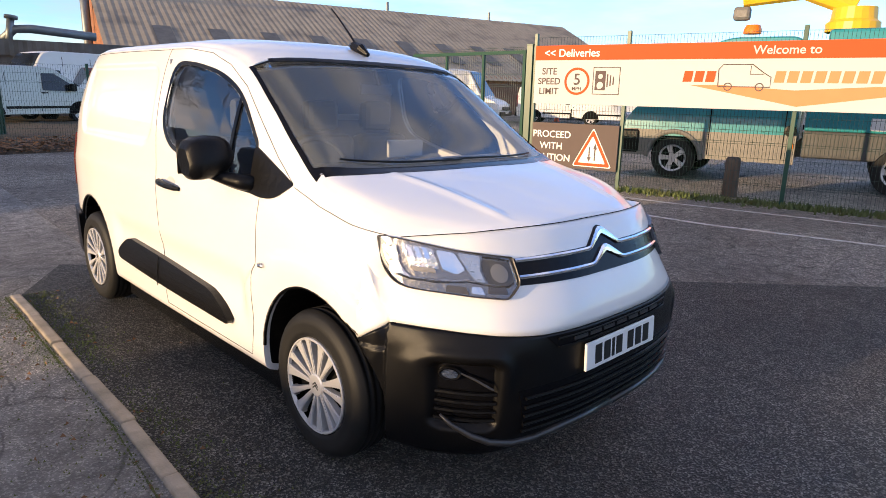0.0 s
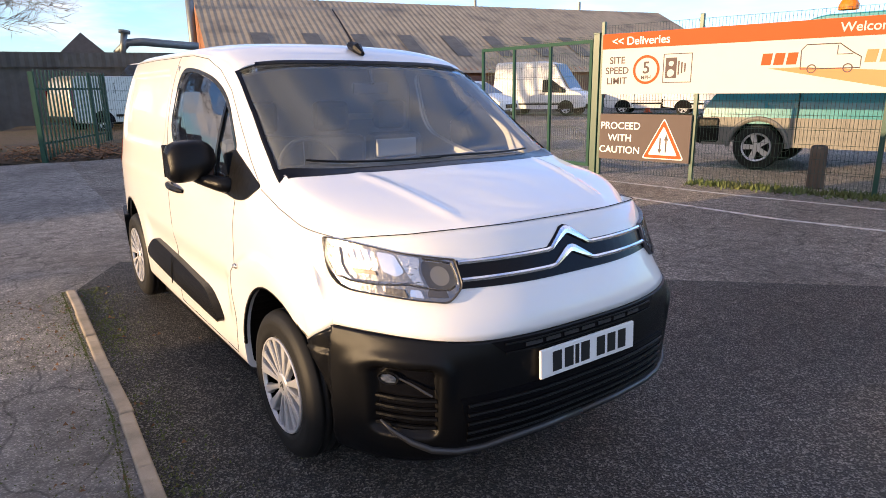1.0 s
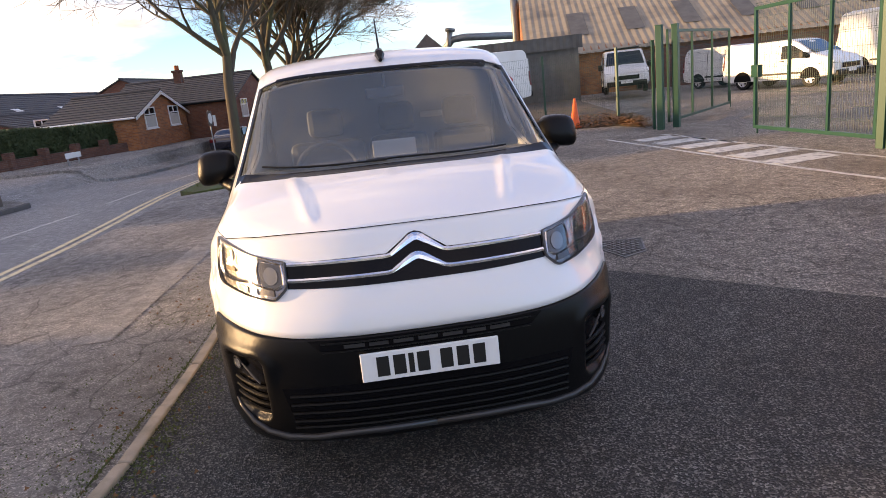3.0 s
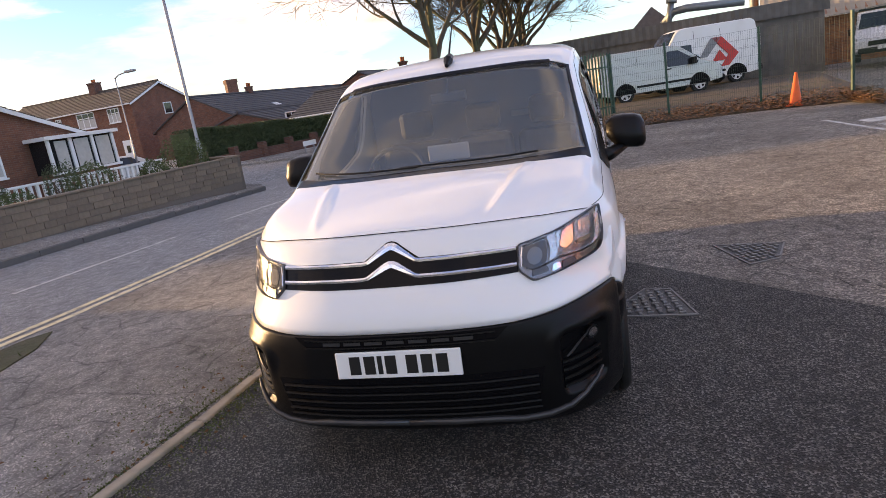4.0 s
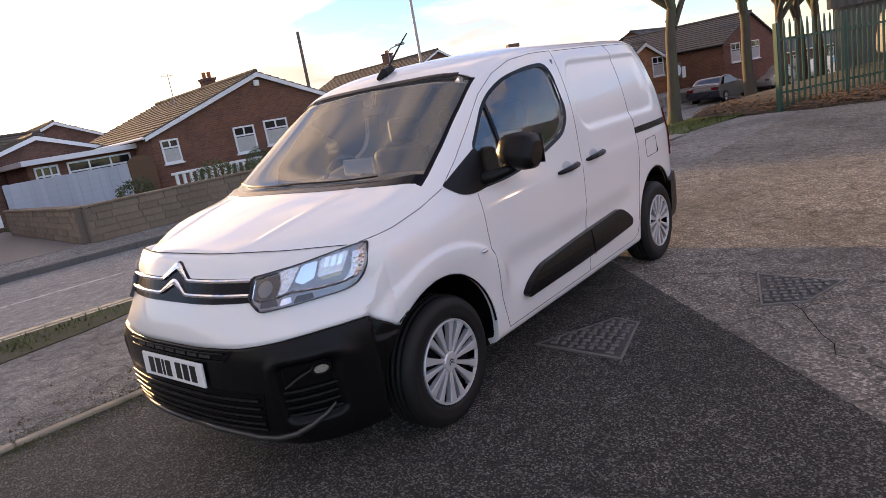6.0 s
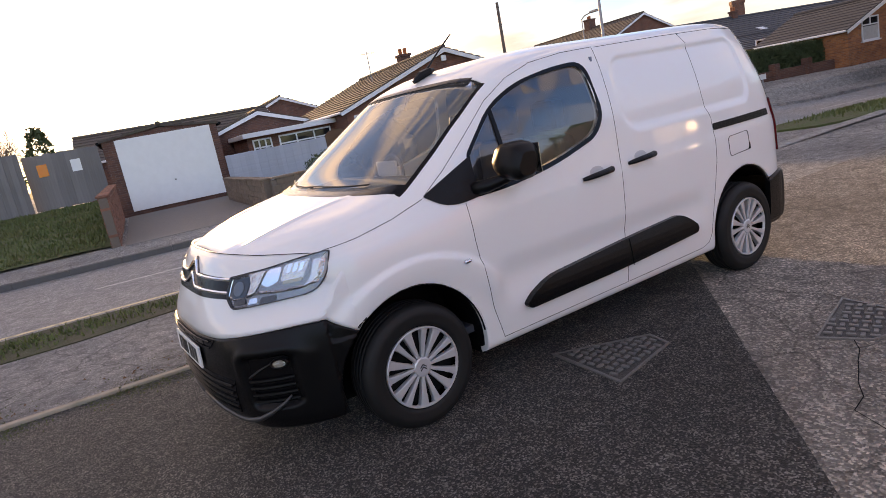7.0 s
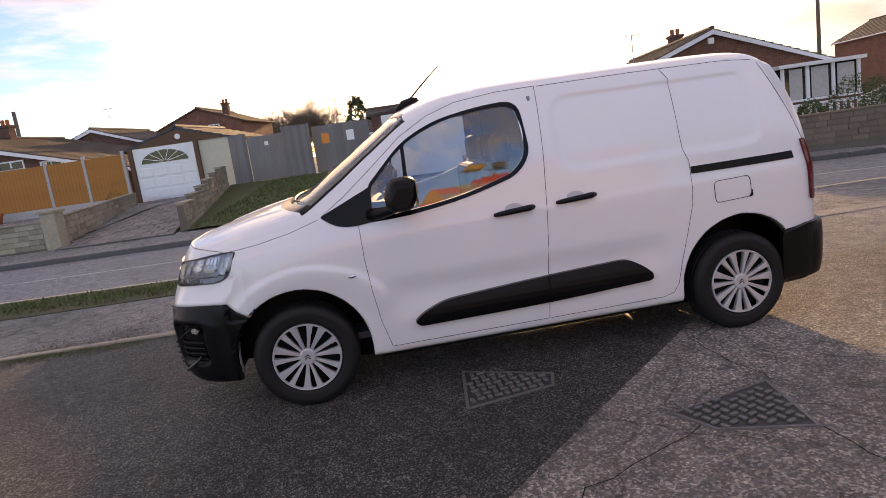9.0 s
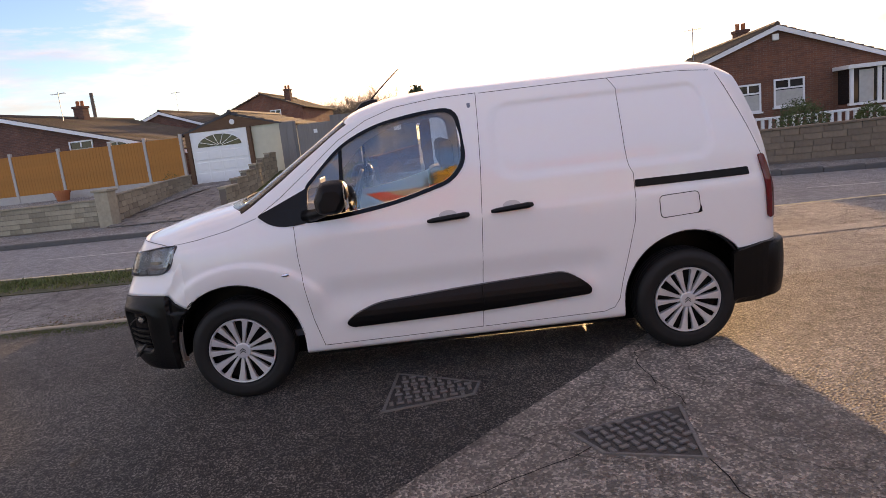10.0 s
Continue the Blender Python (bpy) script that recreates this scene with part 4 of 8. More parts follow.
        m0 = len(ring)
        for q0, q1, off in ((ring, SIDE_GLASS, .004),):
            a = [b.verts.new(pl(*q, off)) for q in q0]
            c = [b.verts.new(pl(*q, off - .004)) for q in q1]
            d = [b.verts.new(pl(*q, -.012)) for q in q1]
            e = [b.verts.new(pl(*q, -.001)) for q in q0]
            for i in range(m0):
                j = (i + 1) % m0
                for u, w in ((a, c), (c, d), (e, a)):
                    b.faces.new((u[i], u[j], w[j], w[i]))
        bmesh.ops.recalc_face_normals(b, faces=b.faces[:])
        part("window_seal", b, M_GLOSSBLACK, van, "black window surround")
        g = part("side_window", wrapped(SIDE_GLASS, lambda a, b, o, s=s: v_side(a, b, o - .012, s), .12, .002), M_GLASS_SIDE, van, "clear side window glass")
        g.visible_shadow = False
        part("quarter_light_bar", wrapped([(-.720, 1.10), (-.738, 1.455), (-.760, 1.475), (-.745, 1.10)], lambda a, b, o, s=s: v_side(a, b, o - .009, s), .08, .008), M_GLOSSBLACK, van)
        part("mirror_triangle", wrapped(A_TRIANGLE, pl, .06, .006), M_PLASTIC, van, "black plastic corner panel")
        rub = rounded([(-.665, .430), (-.72, .475), (-.86, .533), (-1.50, .574), (-2.03, .594), (-2.13, .53), (-2.182, .482), (-2.178, .438), (-1.50, .405), (-.70, .398)], [.02, .05, .1, .3, .06, .05, .02, .03, .3, .02], 4)
        def strip(a, b, o, s=s):
            zc = .50 + (a + 1.4) * -.03
            return v_side(a, b, o + .018 * (1 - min(1, abs(b - zc) / .10)**2) if o > 0 else o, s)
        part("side_strip", wrapped(rub, strip, .035, .022, .01), M_PLASTIC, van, "black plastic rubbing strip", smooth=False)
        gap = bmesh.new()
        tube(gap, [v_side(-1.513, z, .042, s) for z in (.41, .49, .57)], .003, 5)
        part("strip_gap", gap, M_SEAM, van)
        for hx, hz in ((-1.354, 1.003),) + (((-1.742, 1.02),) if s > 0 else ()):
            # flat grey oval: the hollow's shade is put into its colour
            cup = [(hx + .055 * math.cos(a) + .0, hz + .012 + .030 * math.sin(a)) for a in [2 * math.pi * k / 16 for k in range(16)]]
            part("handle_recess_shade", wrapped(cup, pl, .05, .0015), M_PALEGREY, van)
            h = bmesh.new()
            tube(h, [v_side(hx + dx, hz + dz - .002, off, s) for dx, dz, off in ((.125, -.010, .006), (.095, -.006, .022), (.03, 0, .036), (-.04, .004, .036), (-.095, .006, .026), (-.122, .006, .008))], [.010, .015, .017, .018, .019, .014], 8)
            part("door_handle", h, M_PLASTIC, van, "black door handle")
        rep = bmesh.new()
        tube(rep, [v_side(-.342 + d, .77, .006, s) for d in (-.022, -.012, .012, .022)], [.006, .011, .011, .006], 8)
        part("side_repeater", rep, M_REFLECTOR, van, "clear side indicator lamp")
        # door mirror
        mir = new("door_mirror")
        mir.parent = van
        b = bmesh.new()
        rows = []
        for k, (yy, hh) in enumerate(((.900, .04), (.925, .07), (.95, .088), (1.00, .097), (1.06, .097), (1.095, .088), (1.115, .06))):
            ww = [.05, .075, .085, .088, .086, .076, .05][k]
            zc = 1.215 - .006 * k
            row = []
            for j in range(20):
                a = 2 * math.pi * j / 20
                cx, cz = math.copysign(abs(math.cos(a))**.6, math.cos(a)), math.copysign(abs(math.sin(a))**.6, math.sin(a))
                row.append((-.682 + ww * cx - .02 * (cz > 0), s * (yy - .012 - .06 * max(0, yy - 1.0)), zc + .010 + hh * cz * (1.0 if cz > 0 else .92)))
            rows.append(row)
        q = sheet(rows, True)
        q.faces.new([q.verts.new(p) for p in rows[0]])
        q.faces.new([q.verts.new(p) for p in rows[-1]])
        bmesh.ops.recalc_face_normals(q, faces=q.faces[:])
        part("mirror_shell", q, M_PLASTIC, mir, "black mirror housing", smooth=True)
        b = bmesh.new()
        tube(b, [(-.50, s * .855, 1.10), (-.56, s * .90, 1.105), (-.62, s * .945, 1.12), (-.665, s * .985, 1.145)], [.040, .036, .030, .032], 10)
        part("mirror_arm", b, M_PLASTIC, mir, smooth=True)
        part("mirror_glass", boxes((-.779, -.775, *sorted((s * .93, s * 1.09)), 1.13, 1.28)), M_CHROME, mir)
        build_wheel(van, 0.0, s * .793, s)
        build_wheel(van, -2.785, s * .800, s)
    # windscreen
    b = bmesh.new()
    o1, i1 = mirror_y(WS_OUT), mirror_y(WS_IN)
    loops = [(.002, -.006), (.002, .0015), (.008, .0025), (.014, .002), (.02, .001), (.02, -.02)]
    ring = [[b.verts.new(v_top(x, y, off)) for x, y in mirror_y(ws_outline(ins))] for ins, off in loops]
    for u, w in zip(ring, ring[1:]):
        for i in range(len(o1)):
            j = (i + 1) % len(o1)
            b.faces.new((u[i], u[j], w[j], w[i]))
    bmesh.ops.recalc_face_normals(b, faces=b.faces[:])
    ws = part("windscreen_surround", b, M_GLOSSBLACK, van, "black windscreen border")
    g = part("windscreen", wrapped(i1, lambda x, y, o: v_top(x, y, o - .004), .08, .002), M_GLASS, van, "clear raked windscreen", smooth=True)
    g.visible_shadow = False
    part("sensor_patch", wrapped([(-.745, -.12), (-.745, .12), (-.815, .16), (-.815, -.16)], lambda x, y, o: v_top(x, y, o - .012), .1, .002), M_GLOSSBLACK, van)
    # scuttle and wipers
    for y0, y1 in ((.55, -.15), (-.05, -.66)):
        wp = bmesh.new()
        k = 10
        pts = []
        for j in range(k + 1):
            y = y0 + (y1 - y0) * j / k
            base = -.01 - .18 * (abs(y) / .79)**2.6
            pts.append(v_top(base - .002 - .014 * j / k, y, .010))
        tube(wp, pts, .005, 6)
        part("wiper", wp, M_PLASTIC, van)
    # bonnet front edge
    for s in (1, -1):
        bm = bmesh.new()
        tube(bm, [n_point(n_a(y), 1.041 - .041 * (y / .78)**5, .0016, s) for y in [.765 * k / 36 for k in range(37)]], .0016, 5)
        part("bonnet_gap", bm, M_SEAM, van)
    # grille with twin bars and chevrons
    def nose(y, z, o):
        return n_point(n_a(y), z, o, 1 if y >= 0 else -1)
    gr = [(-.492, .848), (-.490, .940), (-.30, .944), (-.112, .945), (-.06, .980), (-.022, 1.006), (0, 1.011), (.022, 1.006), (.06, .980), (.112, .945), (.30, .944), (.490, .940), (.492, .848), (.2, .845), (0, .844), (-.2, .845)]
    part("grille", wrapped(gr, nose, .05, .003), M_GLOSSBLACK, van, "gloss black grille panel")
    for zb, up in ((.934, 1.0), (.877, .86)):
        for s in (1, -1):
            part("grille_bar", strap([(s * .486, zb - .002), (s * .30, zb), (s * .118, zb), (s * .098, zb + .003), (s * .052, zb + .032 * up), (s * .022, zb + .050 * up), (s * .007, zb + .056 * up), (0, zb + .056 * up)], lambda u: .0135 + .012 * bump_step(-abs(u), -.09, -.02), nose, .014), M_CHROME, van, "chrome grille bar rising to a chevron")
    for s in (1, -1):
        def nl(y, z, o, s=s):
            return n_point(n_a(y), z, o, s)
        lamp = new("headlight")
        lamp.parent = van
        tagged(lamp, "clear swept-back headlight")
        out = rounded([(.494, .943), (.490, .853), (.543, .805), (.684, .820), (.798, .832), (.822, .90), (.812, 1.003), (.766, .998), (.655, .969)], [.006, .02, .02, .06, .03, .06, .012, .03, .10], 4)
        part("bezel", wrapped(out, nl, .03, .003), M_LAMPBLACK, lamp)
        part("projector", wrapped(rounded([(.512, .930), (.500, .872), (.530, .846), (.598, .856), (.606, .905), (.600, .944)], .012, 3), nl, .03, .006), M_LENSDARK, lamp)
        part("projector_lens", wrapped([(.553 + .030 * math.cos(a), .893 + .032 * math.sin(a)) for a in [2 * math.pi * k / 18 for k in range(18)]], nl, .02, .010), M_LENSGLASS, lamp)
        part("projector_ring", strap([(.503, .862), (.504, .900), (.509, .932), (.55, .942), (.596, .949)], .007, nl, .012), M_CHROME, lamp)
        part("projector_ring", strap([(.512, .858), (.535, .846), (.57, .849), (.606, .856), (.640, .866)], .007, nl, .012), M_CHROME, lamp)
        part("projector_side", wrapped(rounded([(.602, .953), (.612, .905), (.606, .862), (.628, .870), (.640, .905), (.652, .962)], .008, 3), nl, .03, .012), M_REFLECTOR, lamp)
        part("inner_reflector", wrapped(rounded([(.660, .962), (.645, .905), (.668, .888), (.700, .905), (.702, .968)], .008, 3), nl, .02, .008), M_CHROME, lamp)
        part("main_reflector", wrapped(rounded([(.708, .972), (.706, .902), (.762, .900), (.772, .985)], .010, 3), nl, .02, .006), M_REFLECTOR, lamp)
        for q in (.718, .733, .748):
            part("light_block", wrapped([(q, .935), (q + .009, .937), (q + .010, .975), (q + .001, .972)], nl, .03, .012), M_CHROME, lamp)
        part("indicator", wrapped(rounded([(.715, .905), (.713, .890), (.760, .892), (.764, .908)], .004, 2), nl, .03, .010), M_AMBERGLASS, lamp)
        part("daylight_strip", strap([(.640, .870), (.66, .866), (.72, .862), (.768, .866), (.790, .880), (.797, .915), (.794, .975)], lambda u: .013 + .014 * bump_step(u, .77, .79), nl, .015), M_REFLECTOR, lamp)
        for y0, y1, mt in ((.545, .600, M_LAMPDARK), (.618, .640, M_CHROME), (.655, .700, M_LAMPDARK)):
            part("lower_trim", wrapped(rounded([(y0, .848), (y1, .850), (y1 + .006, .828), (y0 - .004, .822)], .004, 2), nl, .03, .009), mt, lamp)
        part("outline", strap(out + out[:1], .004, nl, .0165), M_LAMPDARK, lamp)
        ln = part("lens", wrapped(out, lambda y, z, o, s=s: n_point(n_a(y), z, o, s), .03, .016, .0), M_LENS, lamp, smooth=True)
        ln.visible_shadow = False
        # fog lamp and side vents
        def on_bumper(y, z, o, s=s):
            return n_point(n_a(y), z, o - .026, s)
        part("vent_panel", wrapped(rounded([(.634, .594), (.632, .355), (.66, .346), (.760, .346), (.790, .375), (.790, .575), (.765, .594)], .012, 3), on_bumper, .03, .002), M_GLOSSBLACK, van)
        part("fog_lamp", wrapped([(.755 + .017 * math.cos(a), .553 + .017 * math.sin(a)) for a in [2 * math.pi * k / 16 for k in range(16)]], on_bumper, .02, .022), M_REFLECTOR, van, "small round fog lamp")
        part("fog_bezel", strap([(.755 + .022 * math.cos(a), .553 + .022 * math.sin(a)) for a in [2 * math.pi * k / 16 for k in range(17)]], .007, on_bumper, .024), M_PLASTIC, van)
        tr = bmesh.new()
        tube(tr, [n_point(n_a(y), z, o, s) for y, z, o in ((.735, .560, -.008), (.70, .538, -.004), (.67, .518, 0), (.646, .502, .002))], [.003, .0045, .005, .004], 6)
        part("fog_trim", tr, M_GREYTRIM, van)
        for z in (.475, .44, .405, .37):
            sl = bmesh.new()
            tube(sl, [n_point(n_a(y), z + .02 * (y - .56), -.014, s) for y in (.632, .66, .70, .745, .785)], .008, 6)
            part("vent_slat", sl, M_PLASTIC, van)
        tr = bmesh.new()
        tube(tr, [n_point(n_a(y), z, .010, s) for y, z in ((.0, .286), (.2, .286), (.35, .284), (.46, .272), (.56, .278), (.64, .296), (.70, .325), (.745, .365), (.770, .40))], [.015, .015, .015, .014, .014, .013, .012, .009, .005], 8)
        part("splitter", tr, M_GREYTRIM, van, "dark grey lower bumper lip", smooth=True)
    part("upper_inlet", wrapped([(-.445, .668), (-.39, .625), (-.2, .613), (.2, .613), (.39, .625), (.445, .668), (.2, .665), (-.2, .665)], lambda y, z, o: nose(y, z, o + .006), .05, .003), M_GLOSSBLACK, van)
    for z in (.655, .624):
        sl = bmesh.new()
        tube(sl, [nose(y, z + .0, .014) for y in [(-.39 + .078 * k) for k in range(11)]], .004, 5)
        part("inlet_bar", sl, M_PLASTIC, van)
    for k in range(7):
        y = -.27 + .09 * k
        part("inlet_fin", wrapped([(y - .036, .633), (y + .036, .633), (y + .036, .646), (y - .036, .646)], lambda y, z, o: nose(y, z, o + .008), .05, .004), M_GREYTRIM, van)
    part("lower_inlet", wrapped([(-.56, .485), (-.52, .325), (-.2, .308), (.2, .308), (.52, .325), (.56, .485), (.2, .488), (-.2, .488)], lambda y, z, o: nose(y, z, o + .004), .06, .003), M_GLOSSBLACK, van)
    for z in (.455, .420, .385, .350, .322):
        sl = bmesh.new()
        tube(sl, [nose(y, z, .012) for y in [(-.53 + .106 * k) for k in range(11)]], .0065, 6)
        part("inlet_bar", sl, M_PLASTIC, van)
    # number plate, its marks as plain bars
    plate = part("number_plate", boxes((-.006, .006, -.26, .26, -.0555, .0555), bevel=.004), M_PLATE, van, "white number plate with black marks", m=pose(.882, 0, .5535, 0, -3, 0))
    for y in (-.178, -.116, -.072, -.027, .060, .122, .184):
        w = .010 if abs(y + .072) < .001 else .023
        part("plate_mark", boxes((.0065, .0078, y - w, y + w, -.038, .038)), M_INK, plate)
    # rear: bumper, lamps
    rb = rounded([(-3.105, .585), (-3.20, .60), (-3.345, .625), (-3.458, .62), (-3.458, .30), (-3.30, .25), (-3.10, .24)], .02, 3)
    for s in (1, -1):
        part("rear_bumper_corner", wrapped(rb, lambda a, b, o, s=s: v_side(a, b, o, s) + Vector((-.0, 0, 0)), .05, .03, .01), M_PLASTIC, van, "black plastic rear bumper corner")
        part("tail_lamp", wrapped(rounded([(-3.365, 1.165), (-3.415, 1.165), (-3.455, .95), (-3.455, .765), (-3.39, .768), (-3.38, .95)], .02, 3), lambda a, b, o, s=s: v_side(a, b, o, s), .04, .016, .005), M_RED, van, "red rear lamp")
    tail = knots((0, -3.515), (.45, -3.51), (.66, -3.50), (.74, -3.475), (.80, -3.425), (.845, -3.37), (.868, -3.30), (.88, -3.12))
    half = [(.88 * k / 40, tail(.88 * k / 40)) for k in range(41)]
    rows = []
    for z, grow in ((.245, -.05), (.27, -.012), (.36, .0), (.50, .004), (.60, .0), (.622, -.012), (.628, -.04)):
        row = [(x - grow, y + grow * y, z) for y, x in half]
        rows.append([(x, -y, z) for x, y, z in row[:0:-1]] + row)
    bm = sheet(rows)
    bm.faces.new([bm.verts.new(p) for p in rows[-1]])
    bmesh.ops.recalc_face_normals(bm, faces=bm.faces[:])
    part("rear_bumper", bm, M_PLASTIC, van, "black plastic rear bumper", smooth=True)
    # aerial
    b = bmesh.new()
    tube(b, [(-.80, 0, 1.712), (-.86, 0, 1.745), (-.93, 0, 1.765), (-.965, 0, 1.77)], [.012, .03, .025, .01], 8)
    part("aerial_foot", b, M_PLASTIC, van)
    b = bmesh.new()
    tube(b, [(-.90, 0, 1.765), (-.98, 0, 1.84), (-1.06, 0, 1.91), (-1.14, 0, 1.975)], [.007, .006, .005, .004], 6)
    part("aerial", b, M_PLASTIC, van, "thin black roof aerial")
    # cab
    part("headliner", sheet([[v_top(x, y, -.05) for y in (-.66, -.45, -.2, 0, .2, .45, .66)] for x in (-.80, -.84, -.95, -1.1, -1.3, -1.53)]), M_INTERIOR, van)
    part("dashboard", sheet([[(x, y, z) for y in (-.76, -.5, -.2, .2, .5, .76)] for x, z in ((-.14, 1.10), (-.25, 1.15), (-.45, 1.17), (-.60, 1.16), (-.66, 1.05), (-.66, .60))]), M_INTERIOR, van, smooth=True)
    part("dash_screen", boxes((-.50, -.48, -.11, .13, 1.185, 1.275), bevel=.006), M_PALEGREY, van)
    b = bmesh.new()
    ring = [(-.70 - .05 * math.sin(a), -.38 + .18 * math.cos(a), 1.10 + .175 * math.sin(a)) for a in [2 * math.pi * k / 28 for k in range(29)]]
    tube(b, ring, .014, 8, False)
    tube(b, [(-.68, -.55, 1.10), (-.67, -.38, 1.09), (-.68, -.21, 1.10)], .02, 6)
    part("steering_wheel", b, M_INTERIOR, van)
    part("bulkhead", boxes((-1.56, -1.54, -.78, .78, .35, 1.66), bevel=.005), M_BULKHEAD, van, "plain grey load bulkhead")
    part("bulkhead_label", boxes((-1.538, -1.536, .26, .50, 1.33, 1.37)), M_PALEGREY, van)
    part("cab_floor", boxes((-1.54, -.1, -.78, .78, .34, .38)), M_INTERIOR, van)
    for y in (-.40, .08, .52):
        b = bmesh.new()
        wdt = .25 if y < -.1 else .20
        box(b, -1.30, -.80, y - wdt, y + wdt, .55, .74, .05)
        box(b, -1.42, -1.27, y - wdt, y + wdt, .70, 1.25, .05)
        box(b, -1.44, -1.34, y - .12, y + .12, 1.27, 1.46, .04)
        part("seat", b, M_INTERIOR, van, "dark cloth seat")
    b = bmesh.new()
    tube(b, [v_top(-.74, 0, -.03), v_top(-.70, 0, -.08)], .01, 6)
    box(b, -.735, -.715, -.11, .11, 1.50, 1.56, .01)
    part("rear_view_mirror", b, M_INTERIOR, van)
    return van


build_van()
# ---- street surface, kerbs and markings ----
slab("footpath", [(-160, 2.52), (-160, -20), (3, -20), (30, -3), (240, -3), (240, 1.5), (13.2, 1.9), (12.6, 3.3), (8, 2.85), (4, 2.55), (3.4, 2.52)], -.5, -.004, M_FOOTWAY, "dark footway tarmac with grit along its edge", "footpath", ROAD)
slab("apron", [(-3.35, 5.35), (-3.1, 4.42), (-1.42, 2.70), (-.66, 1.88), (-.10, 1.17), (.46, .50), (1.07, -.16), (1.75, -.86), (2.5, -1.65), (3.4, -2.6), (6, -5.45), (30, -20), (30, 5.31), (1.3, 5.33)], -.5, 0.0, M_TARMAC, "dark, newer tarmac patch under the van", "apron")


def ribbon_mesh(path, width, z, lift=0.0):
    bm = bmesh.new()
    pts = [Vector((*p, 0)) for p in path]
    rows = []
    for i, p in enumerate(pts):
        d = (pts[min(i + 1, len(pts) - 1)] - pts[max(i - 1, 0)]).normalized()
        o = Vector((-d.y, d.x, 0)) * width / 2
        rows.append([(p - o) + Vector((0, 0, z)), (p + o) + Vector((0, 0, z))])
    vs = [[bm.verts.new(q) for q in r] for r in rows]
    for a, b in zip(vs, vs[1:]):
        bm.faces.new((a[0], a[1], b[1], b[0]))
    bmesh.ops.recalc_face_normals(bm, faces=bm.faces[:])
    for f in bm.faces:
        if f.normal.z < 0:
            f.normal_flip()
    return bm


near_edge = knots((-160, 2.55), (3, 2.55), (8, 2.85), (12, 3.3), (15, 3.45), (240, 3.45))
for off in (.42, .61):
    solid("yellow_line", bent(ribbon_mesh([(s, near_edge(s) + off) for s in [-60 + 2 * k for k in range(75)]], .10, -.094)), M_LINEY, ROAD, "faded yellow no-parking line along the street edge", "road marking", "double yellow lines", "structure")
for s0, s1 in ((-29, -25), (-21, -17), (-13, -9), (-5.2, -1.2), (.5, 3.4), (4.9, 7.9), (9.3, 12.3), (14, 17), (20, 24), (28, 32), (36, 40), (44, 48)):
    solid("centre_line", bent(ribbon_mesh([(s0, 5.2), ((s0 + s1) / 2, 5.2), (s1, 5.2)], .09, -.094)), M_LINEW, ROAD, "worn white dash in the middle of the street", "road marking", "centre line dashes", "structure")
solid("boundary_line", ribbon_mesh([(-3.8, 14.0), (.42, 10.3), (1.7, 9.3), (3.2, 7.9), (4.4, 7.15), (9, 4.2)], .09, .005), M_LINEW, Matrix.Identity(4), "worn white line along the site entrance", "road marking", "", "structure")
solid("boundary_line", ribbon_mesh([(-2.84, 14.66), (-.5, 12.6), (1.9, 10.6), (3.2, 9.55), (5.5, 8.03), (10, 5.2)], .09, .005), M_LINEW, Matrix.Identity(4), "worn white line along the site fence", "road marking", "", "structure")
for k in range(6):
    x, y = -3.1 + .62 * k, 13.75 - .60 * k
    solid("hatch_stripe", prism(bmesh.new(), [(x, y), (x + .38, y - .34), (x + .95, y + .42), (x + .62, y + .78)], .001, .005), M_LINEW, Matrix.Identity(4), "worn white stripe across the site entrance", "road marking", "entrance stripes", "structure")

solid("trench_patch", ribbon_mesh([(-2.6, 2.55), (-3.75, 3.78), (-4.96, 5.08), (-6.6, 6.75), (-8.42, 8.55), (-10.0, 10.2)], .30, .0015), tarmac("trench_tarmac", (0.36, 0.34, 0.31), (0.52, 0.49, 0.45), 0.3, 130, 0.65, 1.0, (0.30, 0.285, 0.265), 0.4), Matrix.Identity(4), "pale strip of trench repair along the cracked footway", "pavement patch", "", "structure")
# far kerb, stone by stone
kerb = thing("kerb", ROAD, "dark concrete kerb along the far footway", "kerb", kind="structure")
stone = link("kerb_stone", boxes((-.448, .448, -.07, .07, -.13, .012), bevel=.012), M_KERBDARK)
for k in range(48):
    o = new("kerb_stone", stone)
    o.parent = kerb
    dn, dz = dip(-27.5 + .9 * k, 7.70)
    o.matrix_local = pose(-27.5 + .9 * k, 7.70 + dn, random.uniform(-.004, .004) + dz, 0, 0, math.degrees(math.atan2(dip(-27.4 + .9 * k, 7.70)[0] - dn, .1)))
